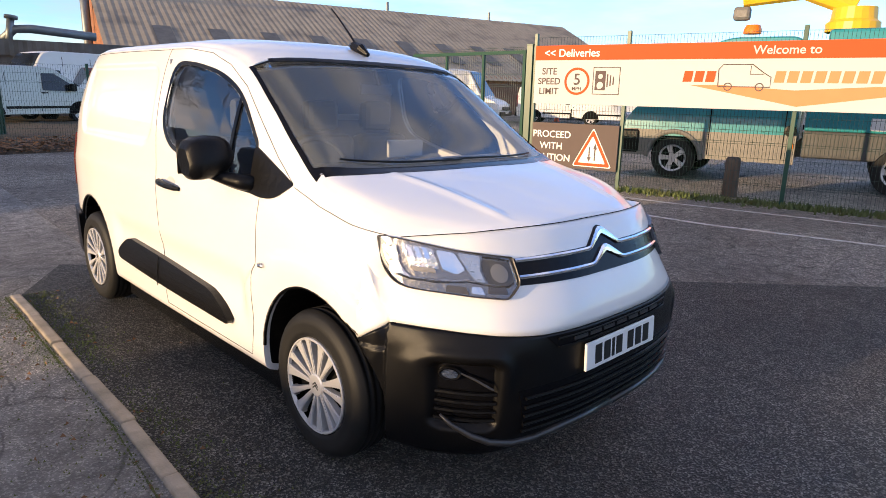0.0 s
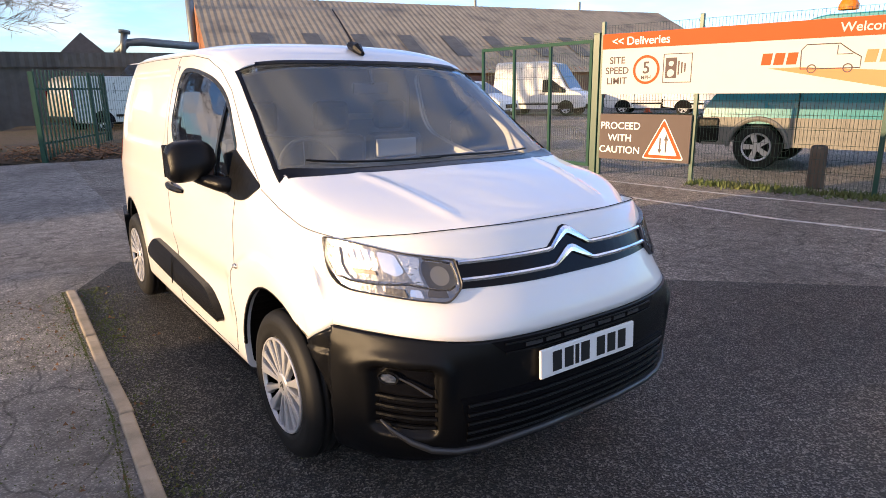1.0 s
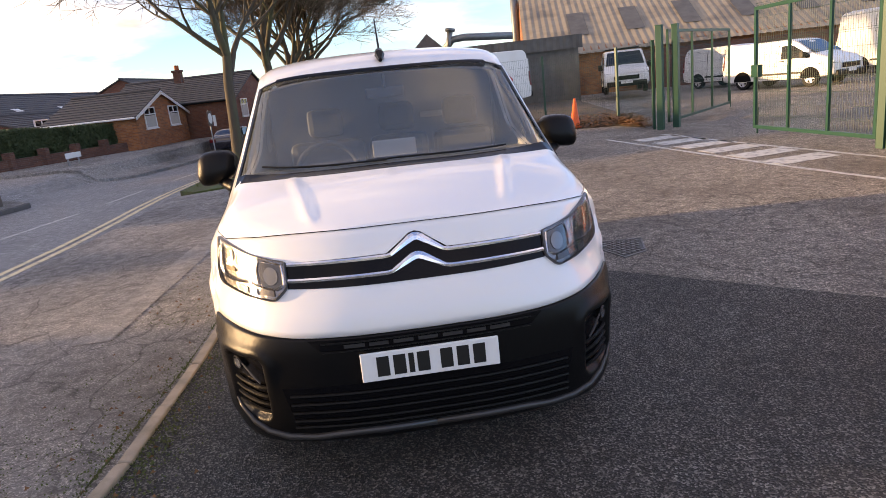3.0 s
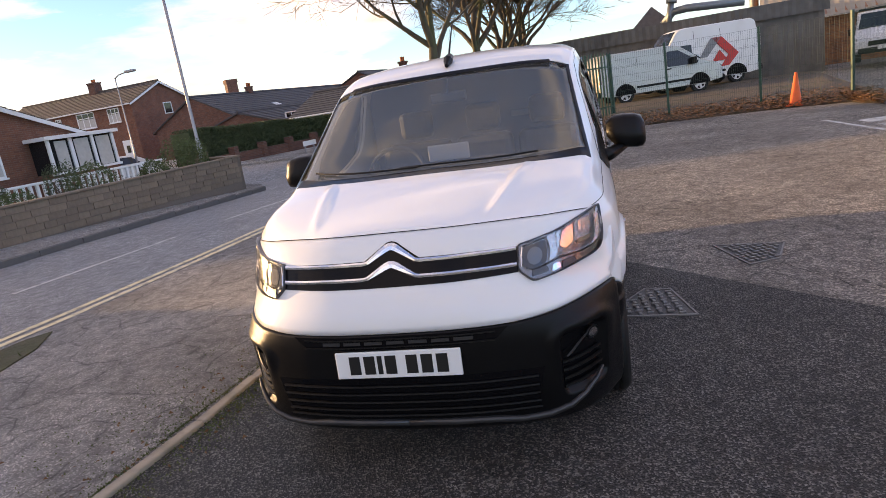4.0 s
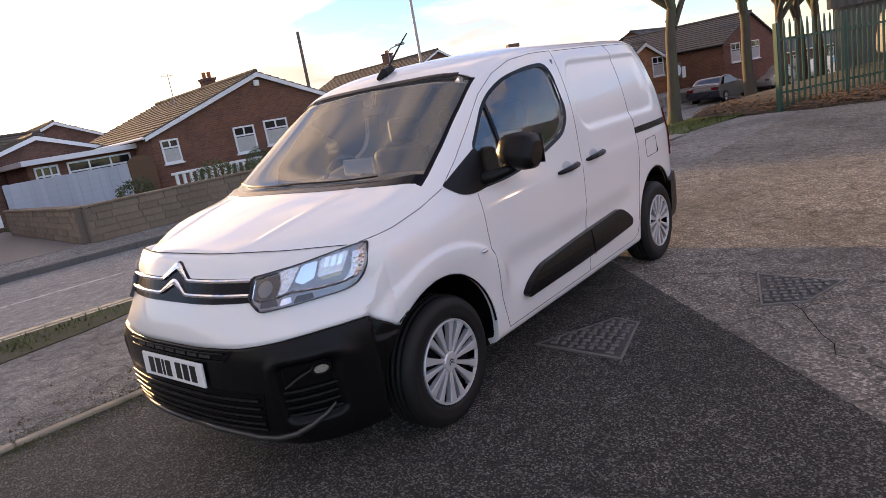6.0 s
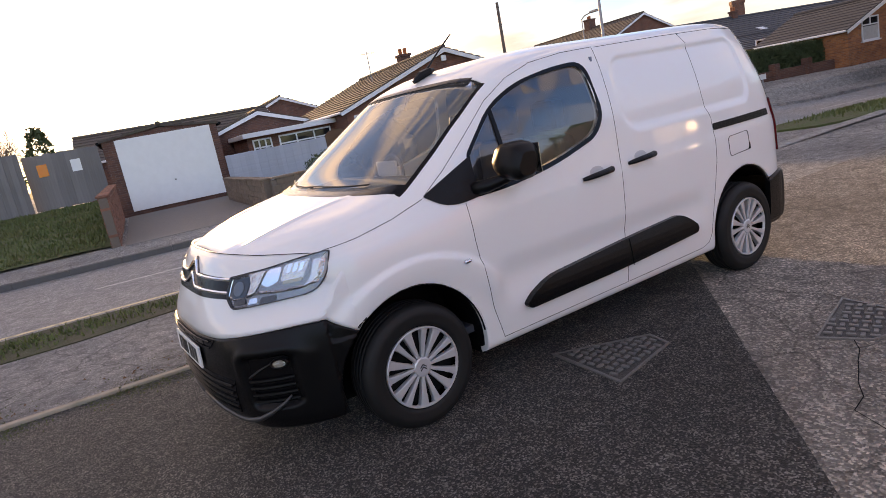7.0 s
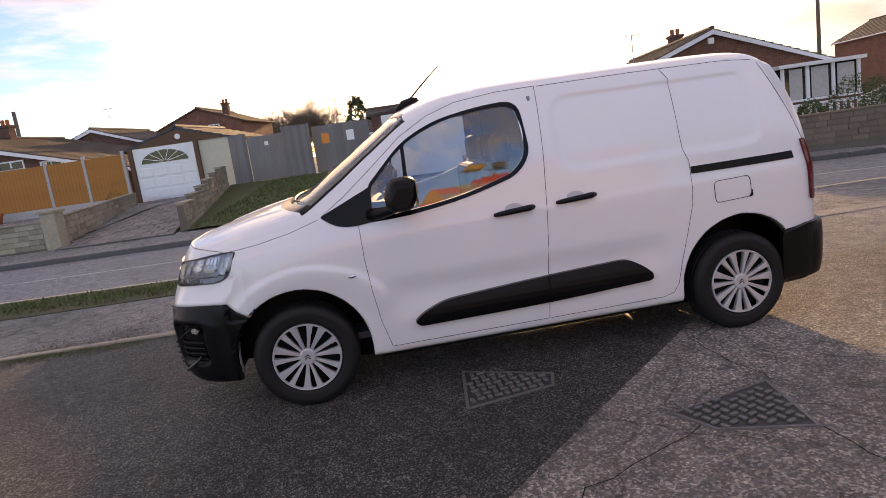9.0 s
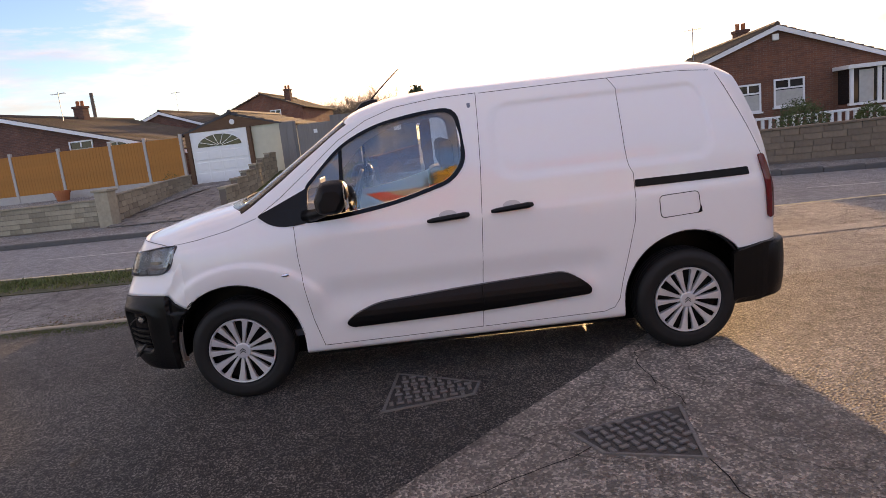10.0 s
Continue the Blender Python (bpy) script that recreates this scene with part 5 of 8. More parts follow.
# near edging
edging = thing("edging", Matrix.Identity(4), "weathered concrete edging along the dark tarmac", "kerb", kind="structure")
path = [Vector((*p, 0)) for p in ((-3.14, 4.46), (-2.30, 3.60), (-1.42, 2.70), (-.66, 1.88), (-.10, 1.17), (.46, .50), (1.07, -.16), (1.75, -.86), (2.5, -1.65), (3.4, -2.6), (4.4, -3.7), (5.5, -4.9))]
edge_mesh = {}
for a, b in zip(path, path[1:]):
    n = 1 if (b - a).length < 1.0 else 2
    for j in range(n):
        p, q = a.lerp(b, j / n), a.lerp(b, (j + 1) / n)
        L = round((q - p).length, 2)
        if L not in edge_mesh:
            edge_mesh[L] = link("edging_stone", boxes((.004, L - .004, -.034, .034, -.10, .022), bevel=.012), M_CONCRETE)
        o = new("edging_stone", edge_mesh[L])
        o.parent = edging
        o.matrix_local = Matrix.Translation(p + Vector((0, 0, random.uniform(-.006, .004)))) @ Matrix.Rotation(math.atan2(q.y - p.y, q.x - p.x) + random.uniform(-.012, .012), 4, 'Z')


def manhole(pts, axis, label):
    """A triangular iron cover in its frame, with a raised chequer."""
    c = sum((Vector((*p, 0)) for p in pts), Vector()) / len(pts)
    loc = [(p[0] - c.x, p[1] - c.y) for p in pts]
    mh = thing("manhole_cover", Matrix.Translation(c), label, "manhole cover", "iron covers")
    part("cover", prism(bmesh.new(), [(x * .93, y * .93) for x, y in loc], -.02, .004), M_IRONSHADE, mh)
    fr = bmesh.new()
    n = len(loc)
    for i in range(n):
        a, b = loc[i], loc[(i + 1) % n]
        prism(fr, [a, b, (b[0] * .93, b[1] * .93), (a[0] * .93, a[1] * .93)], -.02, .010)
    part("frame", fr, M_IRON, mh)
    ca, sa = math.cos(axis), math.sin(axis)
    k = 0
    stud_mesh = link("stud", boxes((-.022, .022, -.011, .011, 0, .013), bevel=.003), M_IRON)
    for i in range(-9, 10):
        for j in range(-9, 10):
            u, v = i * .062, j * .052
            x, y = u * ca - v * sa, u * sa + v * ca
            inside = all((loc[(q + 1) % n][0] * .86 - loc[q][0] * .86) * (y - loc[q][1] * .86) - (loc[(q + 1) % n][1] * .86 - loc[q][1] * .86) * (x - loc[q][0] * .86) > 0 for q in range(n))
            if inside:
                o = new("stud", stud_mesh)
                o.parent = mh
                o.matrix_local = pose(x, y, .004, 0, 0, math.degrees(axis) + (0 if (i + j) % 2 else 90))
    return mh


manhole([(.02, 4.30), (.48, 4.67), (.02, 4.97), (-.14, 4.88)], .9, "triangular iron access cover with a studded top")
manhole([(.15, 5.68), (.24, 5.92), (.04, 6.31), (-.40, 6.0)], -.45, "worn triangular iron cover in the old tarmac")

# cracks and joints in the old tarmac
def crack(pts, w, label="dark crack in the old tarmac"):
    bm = bmesh.new()
    rows = []
    for i in range(len(pts) - 1):
        a, b = Vector((*pts[i], 0)), Vector((*pts[i + 1], 0))
        for j in range(6):
            rows.append(a.lerp(b, j / 6) + Vector((random.uniform(-.02, .02), random.uniform(-.02, .02), 0)))
    rows.append(Vector((*pts[-1], 0)))
    q = ribbon_mesh([(p.x, p.y) for p in rows], w * .36, .0035)
    solid("crack", q, M_SEAM, Matrix.Identity(4), label, "crack", "", "structure")


crack([(.2, 5.85), (.9, 5.6), (1.7, 5.75), (2.6, 5.5)], .014)
crack([(-.42, 6.02), (-.8, 5.55), (-1.1, 5.4)], .012)
crack([(.05, 6.32), (.5, 6.9), (.6, 7.6), (1.2, 8.3)], .016)
crack([(1.5, 5.9), (2.2, 6.6), (3.3, 6.8), (4.2, 6.6)], .014)
crack([(-1.7, 7.3), (-.9, 7.8), (.3, 7.9), (1.1, 8.4)], .014)

# ---- verges ----
def blades(n, where, height, name, label, mats, spread=.012):
    verts, faces, idx = [], [], []
    for i in range(n):
        x, y, z = where()
        dn, dz = dip(x, y)
        y, z = y + dn, z + dz
        h, a, l = random.uniform(.5, 1.2) * height, random.uniform(0, 6.28), random.uniform(.1, .9) * height
        dx, dy = math.cos(a) * spread, math.sin(a) * spread
        k = len(verts)
        verts += [(x - dx, y - dy, z), (x + dx, y + dy, z), (x - dy / spread * l * .7, y + dx / spread * l * .7, z + h)]
        faces.append((k, k + 1, k + 2))
    me = bpy.data.meshes.new(name)
    me.from_pydata(verts, [], faces)
    me.materials.append(mats)
    ob = new(name, me)
    ob.matrix_world = ROAD
    return tagged(ob, label, "grass", kind="stuff")


def verge(outline, label, z=.035, mat=M_TURF):
    bm = bent(prism(bmesh.new(), outline, -.4, z))
    top = [f for f in bm.faces if f.normal.z > .5]
    solid("verge", bm, mat, ROAD, label, "verge", kind="structure")


verge([(-70, 1.22), (-2, 1.24), (.6, 1.40), (2.0, 1.72), (2.9, 2.05), (3.3, 2.36), (3.1, 2.46), (-70, 2.5)], "muddy grass verge between footway and street", .008, M_MUDDY)
blades(14000, lambda: (lambda s: (s, random.triangular(1.3 + .8 * max(0, (s + .5) / 3.5)**1.5, 2.43, 2.0 + .1 * max(0, s)), .009))(random.triangular(-16, 2.9, -5) if random.random() < .85 else random.uniform(-40, -16)), .045, "grass", "short rough winter grass on the verge", M_GRASS)
verge([(12.9, 1.95), (13.4, 1.7), (20, 1.2), (30, 1.0), (60, 1.0), (60, 3.35), (13.6, 3.35), (12.8, 2.9)], "grass verge with leaf mould round the street trees")
blades(9000, lambda: (random.triangular(14, 40, 18), random.uniform(1.3, 3.3), .034), .08, "grass", "bright short grass under the street trees", M_GRASS, .02)
EDGE_LINE = [Vector(p) for p in ((-3.14, 4.46), (-1.42, 2.70), (-.10, 1.17), (1.07, -.16), (2.5, -1.65), (4.4, -3.7))]


def by_edging(spread, bias):
    """A spot beside the edging, thicker in some stretches than in others, in the street's own measure."""
    while True:
        k = random.uniform(0, len(EDGE_LINE) - 1.001)
        if math.sin(5.1 * k) + .6 * math.sin(13 * k + 1) > random.uniform(-1.6, 1.3):
            break
    a, b = EDGE_LINE[int(k)], EDGE_LINE[int(k) + 1]
    d = (b - a).normalized()
    off = bias + random.gauss(0, spread)
    p = a.lerp(b, k - int(k)) + Vector((d.y, -d.x)) * (off if abs(off) > .04 else .06)
    q = ROAD.inverted() @ Vector((p.x, p.y, 0))
    return q.x, q.y, .001


blades(9000, lambda: by_edging(.11, -.06), .012, "grass", "moss and weeds along the tarmac edging", M_GRASS, .006)
blades(2600, lambda: by_edging(.30, .30), .010, "grass", "thin moss spreading over the footway", M_GRASS, .006)
blades(420, lambda: by_edging(.28, .16), .016, "leaf_litter", "scattered dead leaves beside the edging", M_LEAF, .014)


def weed_spot():
    d = random.uniform(1.8, 11.5)
    x, y = 1.36 + d * .842, 11.82 - d * .539
    off = random.gauss(-.12, .14)
    p = ROAD.inverted() @ Vector((x + off * .539, y + off * .842, 0))
    return p.x, p.y, .002


blades(4200, weed_spot, .07, "grass", "weeds and rough grass along the foot of the yard fence", M_GRASS, .02)


# ---- trees ----
TWIG = .008


def branch(bm, p, d, r, length, depth, twig):
    n = 4 if depth > 2 else 3
    pts, rad = [p.copy()], [r]
    q, v = p.copy(), d.copy()
    for i in range(n):
        v = (v + Vector((random.gauss(0, .13), random.gauss(0, .13), random.gauss(.05, .09)))).normalized()
        q = q + v * length / n
        pts.append(q.copy())
        rad.append(r * (1 - .62 * (i + 1) / n))
    tube(twig if depth < 3 else bm, pts, rad, 8 if depth > 3 else 5 if depth > 1 else 3, False)
    if depth == 0:
        return
    kids = {5: 4, 4: 6, 3: 7, 2: 7, 1: 5}[depth]
    for k in range(kids):
        f = random.uniform(.35, 1.0) if k else 1.0
        i = min(int(f * n), n - 1)
        at = pts[i].lerp(pts[i + 1], f * n - i) if f < 1 else pts[-1]
        side = v.orthogonal().normalized()
        side = Matrix.Rotation(random.uniform(0, 6.28), 3, v) @ side
        t = random.uniform(.35, .85)
        w = (v * (1 - t * .5) + side * t + Vector((0, 0, .14))).normalized()
        branch(bm, at, w, max(TWIG, rad[i] * random.uniform(.42, .62)), length * random.uniform(.52, .78), depth - 1, twig)


def tree_meshes(seed, height, lean):
    random.seed(seed)
    bm, tw = bmesh.new(), bmesh.new()
    base = Vector((0, 0, -.05))
    trunk = [base, Vector((.02, .0, .25)), Vector((lean * .3, .03, 1.2)), Vector((lean * .8, .0, 2.3)), Vector((lean * 1.3, .06, 3.1))]
    tube(bm, trunk, [.27, .18, .145, .13, .115], 12, False)
    for k in range(5):
        a = k * 1.3 + random.uniform(-.4, .4)
        t = random.uniform(.35, .75) if k else .12
        d = Vector((math.cos(a) * t, math.sin(a) * t, 1 - t * .4)).normalized()
        branch(bm, trunk[-1] - Vector((0, 0, random.uniform(0, .7))), d, random.uniform(.08, .12), height * random.uniform(.28, .40), 4, tw)
    return link("trunk", bm, M_BARK, True), link("crown", tw, M_TWIG)


TREES = [tree_meshes(3, 8.5, .15), tree_meshes(11, 9.0, -.12), tree_meshes(29, 8.0, .05)]
random.seed(5)
for i, (x, y, z, k, turn, size) in enumerate(((-16.63, 13.34, -.46, 0, 20, 1.2), (-22.08, 19.34, -.65, 1, 140, 1.4), (-24.4, 22.4, -.75, 2, 250, 1.3), (-25.5, 24.2, -.8, 0, 200, 1.3), (-26.7, 25.9, -.85, 1, 30, 1.4))):
    t = thing("street_tree", pose(x, y, z + .03, 0, 0, turn) @ Matrix.Scale(size, 4), "bare winter street tree with mossy grey bark on the verge", "tree", "street trees")
    for nm, me in zip(("trunk", "crown"), TREES[k]):
        o = new(nm, me)
        o.parent = t


def far_tree(x, y, h, seed):
    random.seed(seed)
    tw = bmesh.new()
    tr = bmesh.new()
    tube(tr, [(0, 0, -1), (0, 0, h * .3)], [.3, .22], 6, False)
    for k in range(11):
        a = k * .571 + random.uniform(-.3, .3)
        t = random.uniform(.25, 1.1)
        branch(tr, Vector((0, 0, h * random.uniform(.16, .28))), Vector((math.cos(a) * t, math.sin(a) * t, .8)).normalized(), .09, h * .34, 3, tw)
    t = thing("bare_tree", pose(x, y, 0), "bare tree beyond the houses, against the sky", "tree", "far trees")
    part("trunk", tr, M_TWIG, t)
    part("crown", tw, M_TWIG, t)


TWIG = .022
for i, (x, y, h) in enumerate(((-49.0, -59.3, 8.6), (-52.2, -55.2, 9.0), (-50.9, -57.0, 7.6), (-43.5, -66.0, 6.3))):
    far_tree(x, y, h, 40 + i)
con = bmesh.new()
for k in range(420):
    z = random.uniform(0, 1)
    a = random.uniform(0, 6.28)
    r = 1.9 * (1 - z)**.7 + .2
    p = Vector((math.cos(a) * r, math.sin(a) * r, 3 + 5.5 * z))
    d = .45
    con.faces.new([con.verts.new(p + Vector((random.uniform(-d, d), random.uniform(-d, d), random.uniform(-d, d)))) for _ in range(3)])
ev = thing("evergreen_tree", pose(-55.1, -51.3, -.8), "dark evergreen tree behind the far garages", "tree")
part("crown", con, M_HEDGE, ev)
part("trunk", tube(bmesh.new(), [(0, 0, -1), (0, 0, 4)], [.25, .15], 7), M_BARK, ev)
# ---- site fence, gates and signs ----
def wire_panel(w, h, z0=.06, step=.05, rail=.2, r=.0028):
    verts, faces = [], []
    def bar(a, b, rr):
        a, b = Vector(a), Vector(b)
        d = (b - a).normalized()
        o = d.orthogonal().normalized()
        q = d.cross(o)
        k = len(verts)
        for p in (a, b):
            for i in range(3):
                t = i * 2.094
                verts.append(tuple(p + (o * math.cos(t) + q * math.sin(t)) * rr))
        for i in range(3):
            faces.append((k + i, k + (i + 1) % 3, k + 3 + (i + 1) % 3, k + 3 + i))
    n = int(w / step)
    for i in range(n + 1):
        bar((w * i / n, 0, z0), (w * i / n, 0, z0 + h), r)
    m = int(h / rail)
    for j in range(m + 1):
        z = z0 + h * j / m
        bar((0, .006, z), (w, .006, z), r)
        if j % 3 == 1:
            bar((0, .03, z + .03), (w, .03, z + .03), r)
    me = bpy.data.meshes.new("mesh_panel")
    me.from_pydata(verts, [], faces)
    me.materials.append(M_WIRE)
    return me


def fence_run(points, height, top, label, group, posts=True, step=.05):
    f = thing("mesh_fence", Matrix.Identity(4), label, "fence", group)
    for i, (x, y) in enumerate(points):
        if posts:
            part("post", boxes((-.03, .03, -.03, .03, -.1, top), bevel=.004), M_GREEN, f, m=pose(x, y, 0, 0, 0, math.degrees(math.atan2(points[min(i + 1, len(points) - 1)][1] - points[max(i - 1, 0)][1], points[min(i + 1, len(points) - 1)][0] - points[max(i - 1, 0)][0]))))
    for (x0, y0), (x1, y1) in zip(points, points[1:]):
        w = math.hypot(x1 - x0, y1 - y0)
        o = new("mesh_panel", wire_panel(w, height, step=step))
        o.parent = f
        o.matrix_local = pose(x0, y0, 0, 0, 0, math.degrees(math.atan2(y1 - y0, x1 - x0)))
    return f


SA = math.degrees(math.atan2(-2.31, 3.61))
def along(d):
    return (1.36 + d * math.cos(radians(SA)), 11.82 + d * math.sin(radians(SA)))


fence_run([along(d) for d in (.10, 1.74, 4.24, 6.74, 9.24, 11.74)], 2.42, 2.55, "tall green welded mesh fence round the van yard", "yard fences")
gp = thing("gate_post", pose(1.36, 11.82, 0, 0, 0, SA), "thick green steel gate post", "gate post", "gate posts")
part("post", boxes((-.06, .06, -.06, .06, -.1, 2.36), bevel=.006), M_GREEN, gp)
part("cap", boxes((-.065, .065, -.065, .065, 2.36, 2.38), bevel=.004), M_GREEN, gp)


def gate_leaf(x0, y0, x1, y1, h, label, latch):
    w = math.hypot(x1 - x0, y1 - y0)
    g = thing("site_gate", pose(x0, y0, 0, 0, 0, math.degrees(math.atan2(y1 - y0, x1 - x0))), label, "gate", "site gates")
    fr = bmesh.new()
    for a in ((.10, w, h - .06, h), (.10, w, .12, .18)):
        box(fr, a[0], a[1], -.025, .025, a[2], a[3])
    for x in (.10, w - .06):
        box(fr, x, x + .06, -.026, .026, .12, h)
    part("gate_frame", fr, M_GREEN, g)
    for x in (w * .36, w * .68):
        part("upright", boxes((x - .025, x + .025, -.024, .024, .18, h - .06)), M_GREEN, g)
    o = new("mesh_panel", wire_panel(w - .16, h - .24 + .12, .14))
    o.parent = g
    o.matrix_local = pose(.12, 0, 0)
    part("drop_bolt", boxes((w - .05, w - .02, -.05, -.03, .02, .5)), M_GREEN, g)
    if latch:
        part("latch", boxes((w - .16, w + .05, -.05, .05, 1.05, 1.27), bevel=.008), M_GREEN, g)


gate_leaf(1.36, 11.82, -.84, 14.04, 2.28, "green steel and mesh gate leaf standing open", True)
gate_leaf(-3.15, 15.9, -3.13, 20.9, 2.20, "green steel and mesh gate leaf swung back into the yard", False)
for x, y in ((-3.19, 15.62), (-2.98, 16.05)):
    gp = thing("gate_post", pose(x, y, 0), "thick green steel gate post", "gate post", "gate posts")
    part("post", boxes((-.07, .07, -.07, .07, -.1, 2.28), bevel=.006), M_GREEN, gp)
    part("cap", boxes((-.075, .075, -.075, .075, 2.28, 2.30), bevel=.004), M_GREEN, gp)
fence_run([(-10.51, 14.62), (-8.85, 15.85), (-7.05, 17.15), (-5.15, 17.75), (-3.4, 15.75)], 1.9, 2.0, "green mesh boundary fence above a bank of dead leaves", "yard fences")

# big sign board on the fence
SM = pose(1.36, 11.82, 0, 0, 0, SA)
sign = thing("site_sign", SM, "long white and orange welcome board fixed along the yard fence", "sign")
SF = -.075


def on_sign(u, z, lift=.004):
    return pose(u, SF - lift, z, 90, 0, 0)


part("board", boxes((.13, 6.6, SF, SF + .03, 1.375, 2.34), bevel=.003), M_SIGNWHITE, sign)
part("orange_band", boxes((.13, 6.6, SF - .003, SF, 2.10, 2.34)), M_ORANGE, sign)
for u in (.5, 1.9, 3.4, 4.9, 6.3):
    part("bracket", boxes((u - .02, u + .02, SF + .03, .03, 1.6, 1.64), (u - .02, u + .02, SF + .03, .03, 2.1, 2.14)), M_STEEL, sign)
word("<< Deliveries", .18, M_WHITE, sign, on_sign(.30, 2.155, .005))
word("Welcome to", .17, M_SIGNWHITE, sign, on_sign(3.60, 2.165, .005))
for i, t in enumerate(("SITE", "SPEED", "LIMIT")):
    word(t, .155, M_GREYINK, sign, on_sign(.41, 1.865 - .165 * i, .002), align='CENTER')


def ring(bm, r0, r1, h0, h1, n=40):
    vs = []
    for r in (r0, r1):
        vs.append([bm.verts.new((r * math.cos(2 * math.pi * k / n), r * math.sin(2 * math.pi * k / n), h1)) for k in range(n)])
    for k in range(n):
        bm.faces.new((vs[0][k], vs[0][(k + 1) % n], vs[1][(k + 1) % n], vs[1][k]))
    return bm


part("speed_ring", ring(bmesh.new(), .225, .185, 0, .003), M_ORANGE, sign, m=on_sign(.92, 1.755, .002))
word("5", .26, M_GREYINK, sign, on_sign(.92, 1.70, .002), align='CENTER')
word("MPH", .085, M_GREYINK, sign, on_sign(.92, 1.605, .002), align='CENTER')
SYM = pose(1.20, SF, 1.545)
for q in ((0, .46, .0, .012), (0, .46, .43, .442), (0, .012, .012, .43), (.448, .46, .012, .43)):
    part("symbol_border", boxes((q[0], q[1], -.003, 0, q[2], q[3])), M_GREYINK, sign, m=SYM)
part("camera_symbol", boxes((.04, .22, -.003, 0, .07, .38), bevel=.001), M_GREYINK, sign, m=SYM)
for z, r in ((.15, .055), (.29, .04)):
    part("symbol_lens", lathe(bmesh.new(), [(r, -.004), (r, -.005), (.001, -.005)], 20), M_SIGNWHITE, sign, m=SYM @ pose(.13, 0, z))
for i in range(3):
    part("symbol_bar", boxes((.24 + .05 * i, .262 + .05 * i, -.003, 0, .12 + .02 * i, .33 - .02 * i)), M_GREYINK, sign, m=SYM)
cam_eye = ring(bmesh.new(), .045, .025, 0, .003, 20)
part("camera_lens", cam_eye, M_SIGNWHITE, sign, m=on_sign(1.32, 1.68, .005))
part("camera_lens", ring(bmesh.new(), .03, .015, 0, .003, 16), M_SIGNWHITE, sign, m=on_sign(1.345, 1.84, .005))
# brand shapes: blocks in the letters' colour, a van outline and a wedge
for k in range(3):
    part("brand_block", prism(bmesh.new(), [(2.65 + .165 * k, 1.765), (2.78 + .165 * k, 1.765), (2.80 + .165 * k, 1.925), (2.67 + .165 * k, 1.925)], SF - .004, SF, 'y'), M_ORANGE, sign)
for k in range(8):
    part("brand_block", prism(bmesh.new(), [(3.92 + .168 * k, 1.765), (4.05 + .168 * k, 1.765), (4.07 + .168 * k, 1.925), (3.94 + .168 * k, 1.925)], SF - .004, SF, 'y'), M_ORANGE2, sign)
part("brand_wedge", prism(bmesh.new(), [(2.75, 1.72), (4.25, 1.435), (6.1, 1.71), (5.2, 1.725), (4.2, 1.66), (3.2, 1.725)], SF - .003, SF, 'y'), M_ORANGE2, sign)
vb = bmesh.new()
outl = [(3.17, 1.70), (3.16, 1.95), (3.22, 2.02), (3.62, 2.02), (3.78, 1.90), (3.88, 1.84), (3.88, 1.70)]
tube(vb, [(x, SF - .003, z) for x, z in outl + outl[:1]], .007, 4)
tube(vb, [(3.60, SF - .003, 2.0), (3.60, SF - .003, 1.88), (3.78, SF - .003, 1.88)], .006, 4)
part("van_outline", vb, M_GREYINK, sign)
for u in (3.31, 3.74):
    part("van_outline", ring(bmesh.new(), .06, .045, 0, .003, 20), M_GREYINK, sign, m=on_sign(u, 1.70, .004))

low = thing("caution_sign", SM, "brown caution board with a triangular two-way arrow symbol", "sign")
part("board", boxes((.14, 1.72, SF, SF + .02, .29, 1.05), bevel=.003), M_BROWN, low)
part("bracket", boxes((.3, .34, SF + .02, .03, .6, .64), (1.5, 1.54, SF + .02, .03, .6, .64)), M_STEEL, low)
for i, t in enumerate(("PROCEED", "WITH", "CAUTION")):
    word(t, .165, M_WHITE, low, on_sign(.52, .80 - .20 * i, .004), align='CENTER')
part("triangle", prism(bmesh.new(), rounded([(.93, .335), (1.64, .335), (1.285, 1.0)], .05, 4), SF - .004, SF, 'y'), M_WHITE, low)
part("triangle_border", prism(bmesh.new(), rounded([(.955, .35), (1.615, .35), (1.285, .97)], .05, 4), SF - .006, SF - .004, 'y'), M_ORANGE, low)
part("triangle_field", prism(bmesh.new(), rounded([(1.04, .40), (1.53, .40), (1.285, .865)], .03, 4), SF - .008, SF - .006, 'y'), M_WHITE, low)
for u, up in ((1.235, False), (1.335, True)):
    a, b = (.47, .68) if up else (.52, .70)
    ar = bmesh.new()
    box(ar, u - .012, u + .012, SF - .010, SF - .008, .45, .70 if up else .68)
    tip = .74 if up else .42
    prism(ar, [(u - .035, .64 if up else .50), (u + .035, .64 if up else .50), (u, tip)], SF - .0105, SF - .008, 'y')
    part("arrow", ar, M_GREYINK, low)

bol = thing("bollard", pose(4.37, 10.05, 0), "weathered round timber bollard by the fence", "bollard")
part("post", lathe(bmesh.new(), [(.115, -.1), (.115, .05), (.108, .35), (.11, .60), (.10, .64), (.06, .655), (.001, .655)], 18, 'z'), material("old_bollard_timber", (0.12, 0.09, 0.065), 0.9, vary=0.4, scale=10, bump=0.6, bump_scale=30, stretch=(1, 1, .3)), bol, smooth=True)
part("base", lathe(bmesh.new(), [(.22, -.05), (.21, .03), (.115, .04)], 18, 'z'), M_CONCRETE, bol)


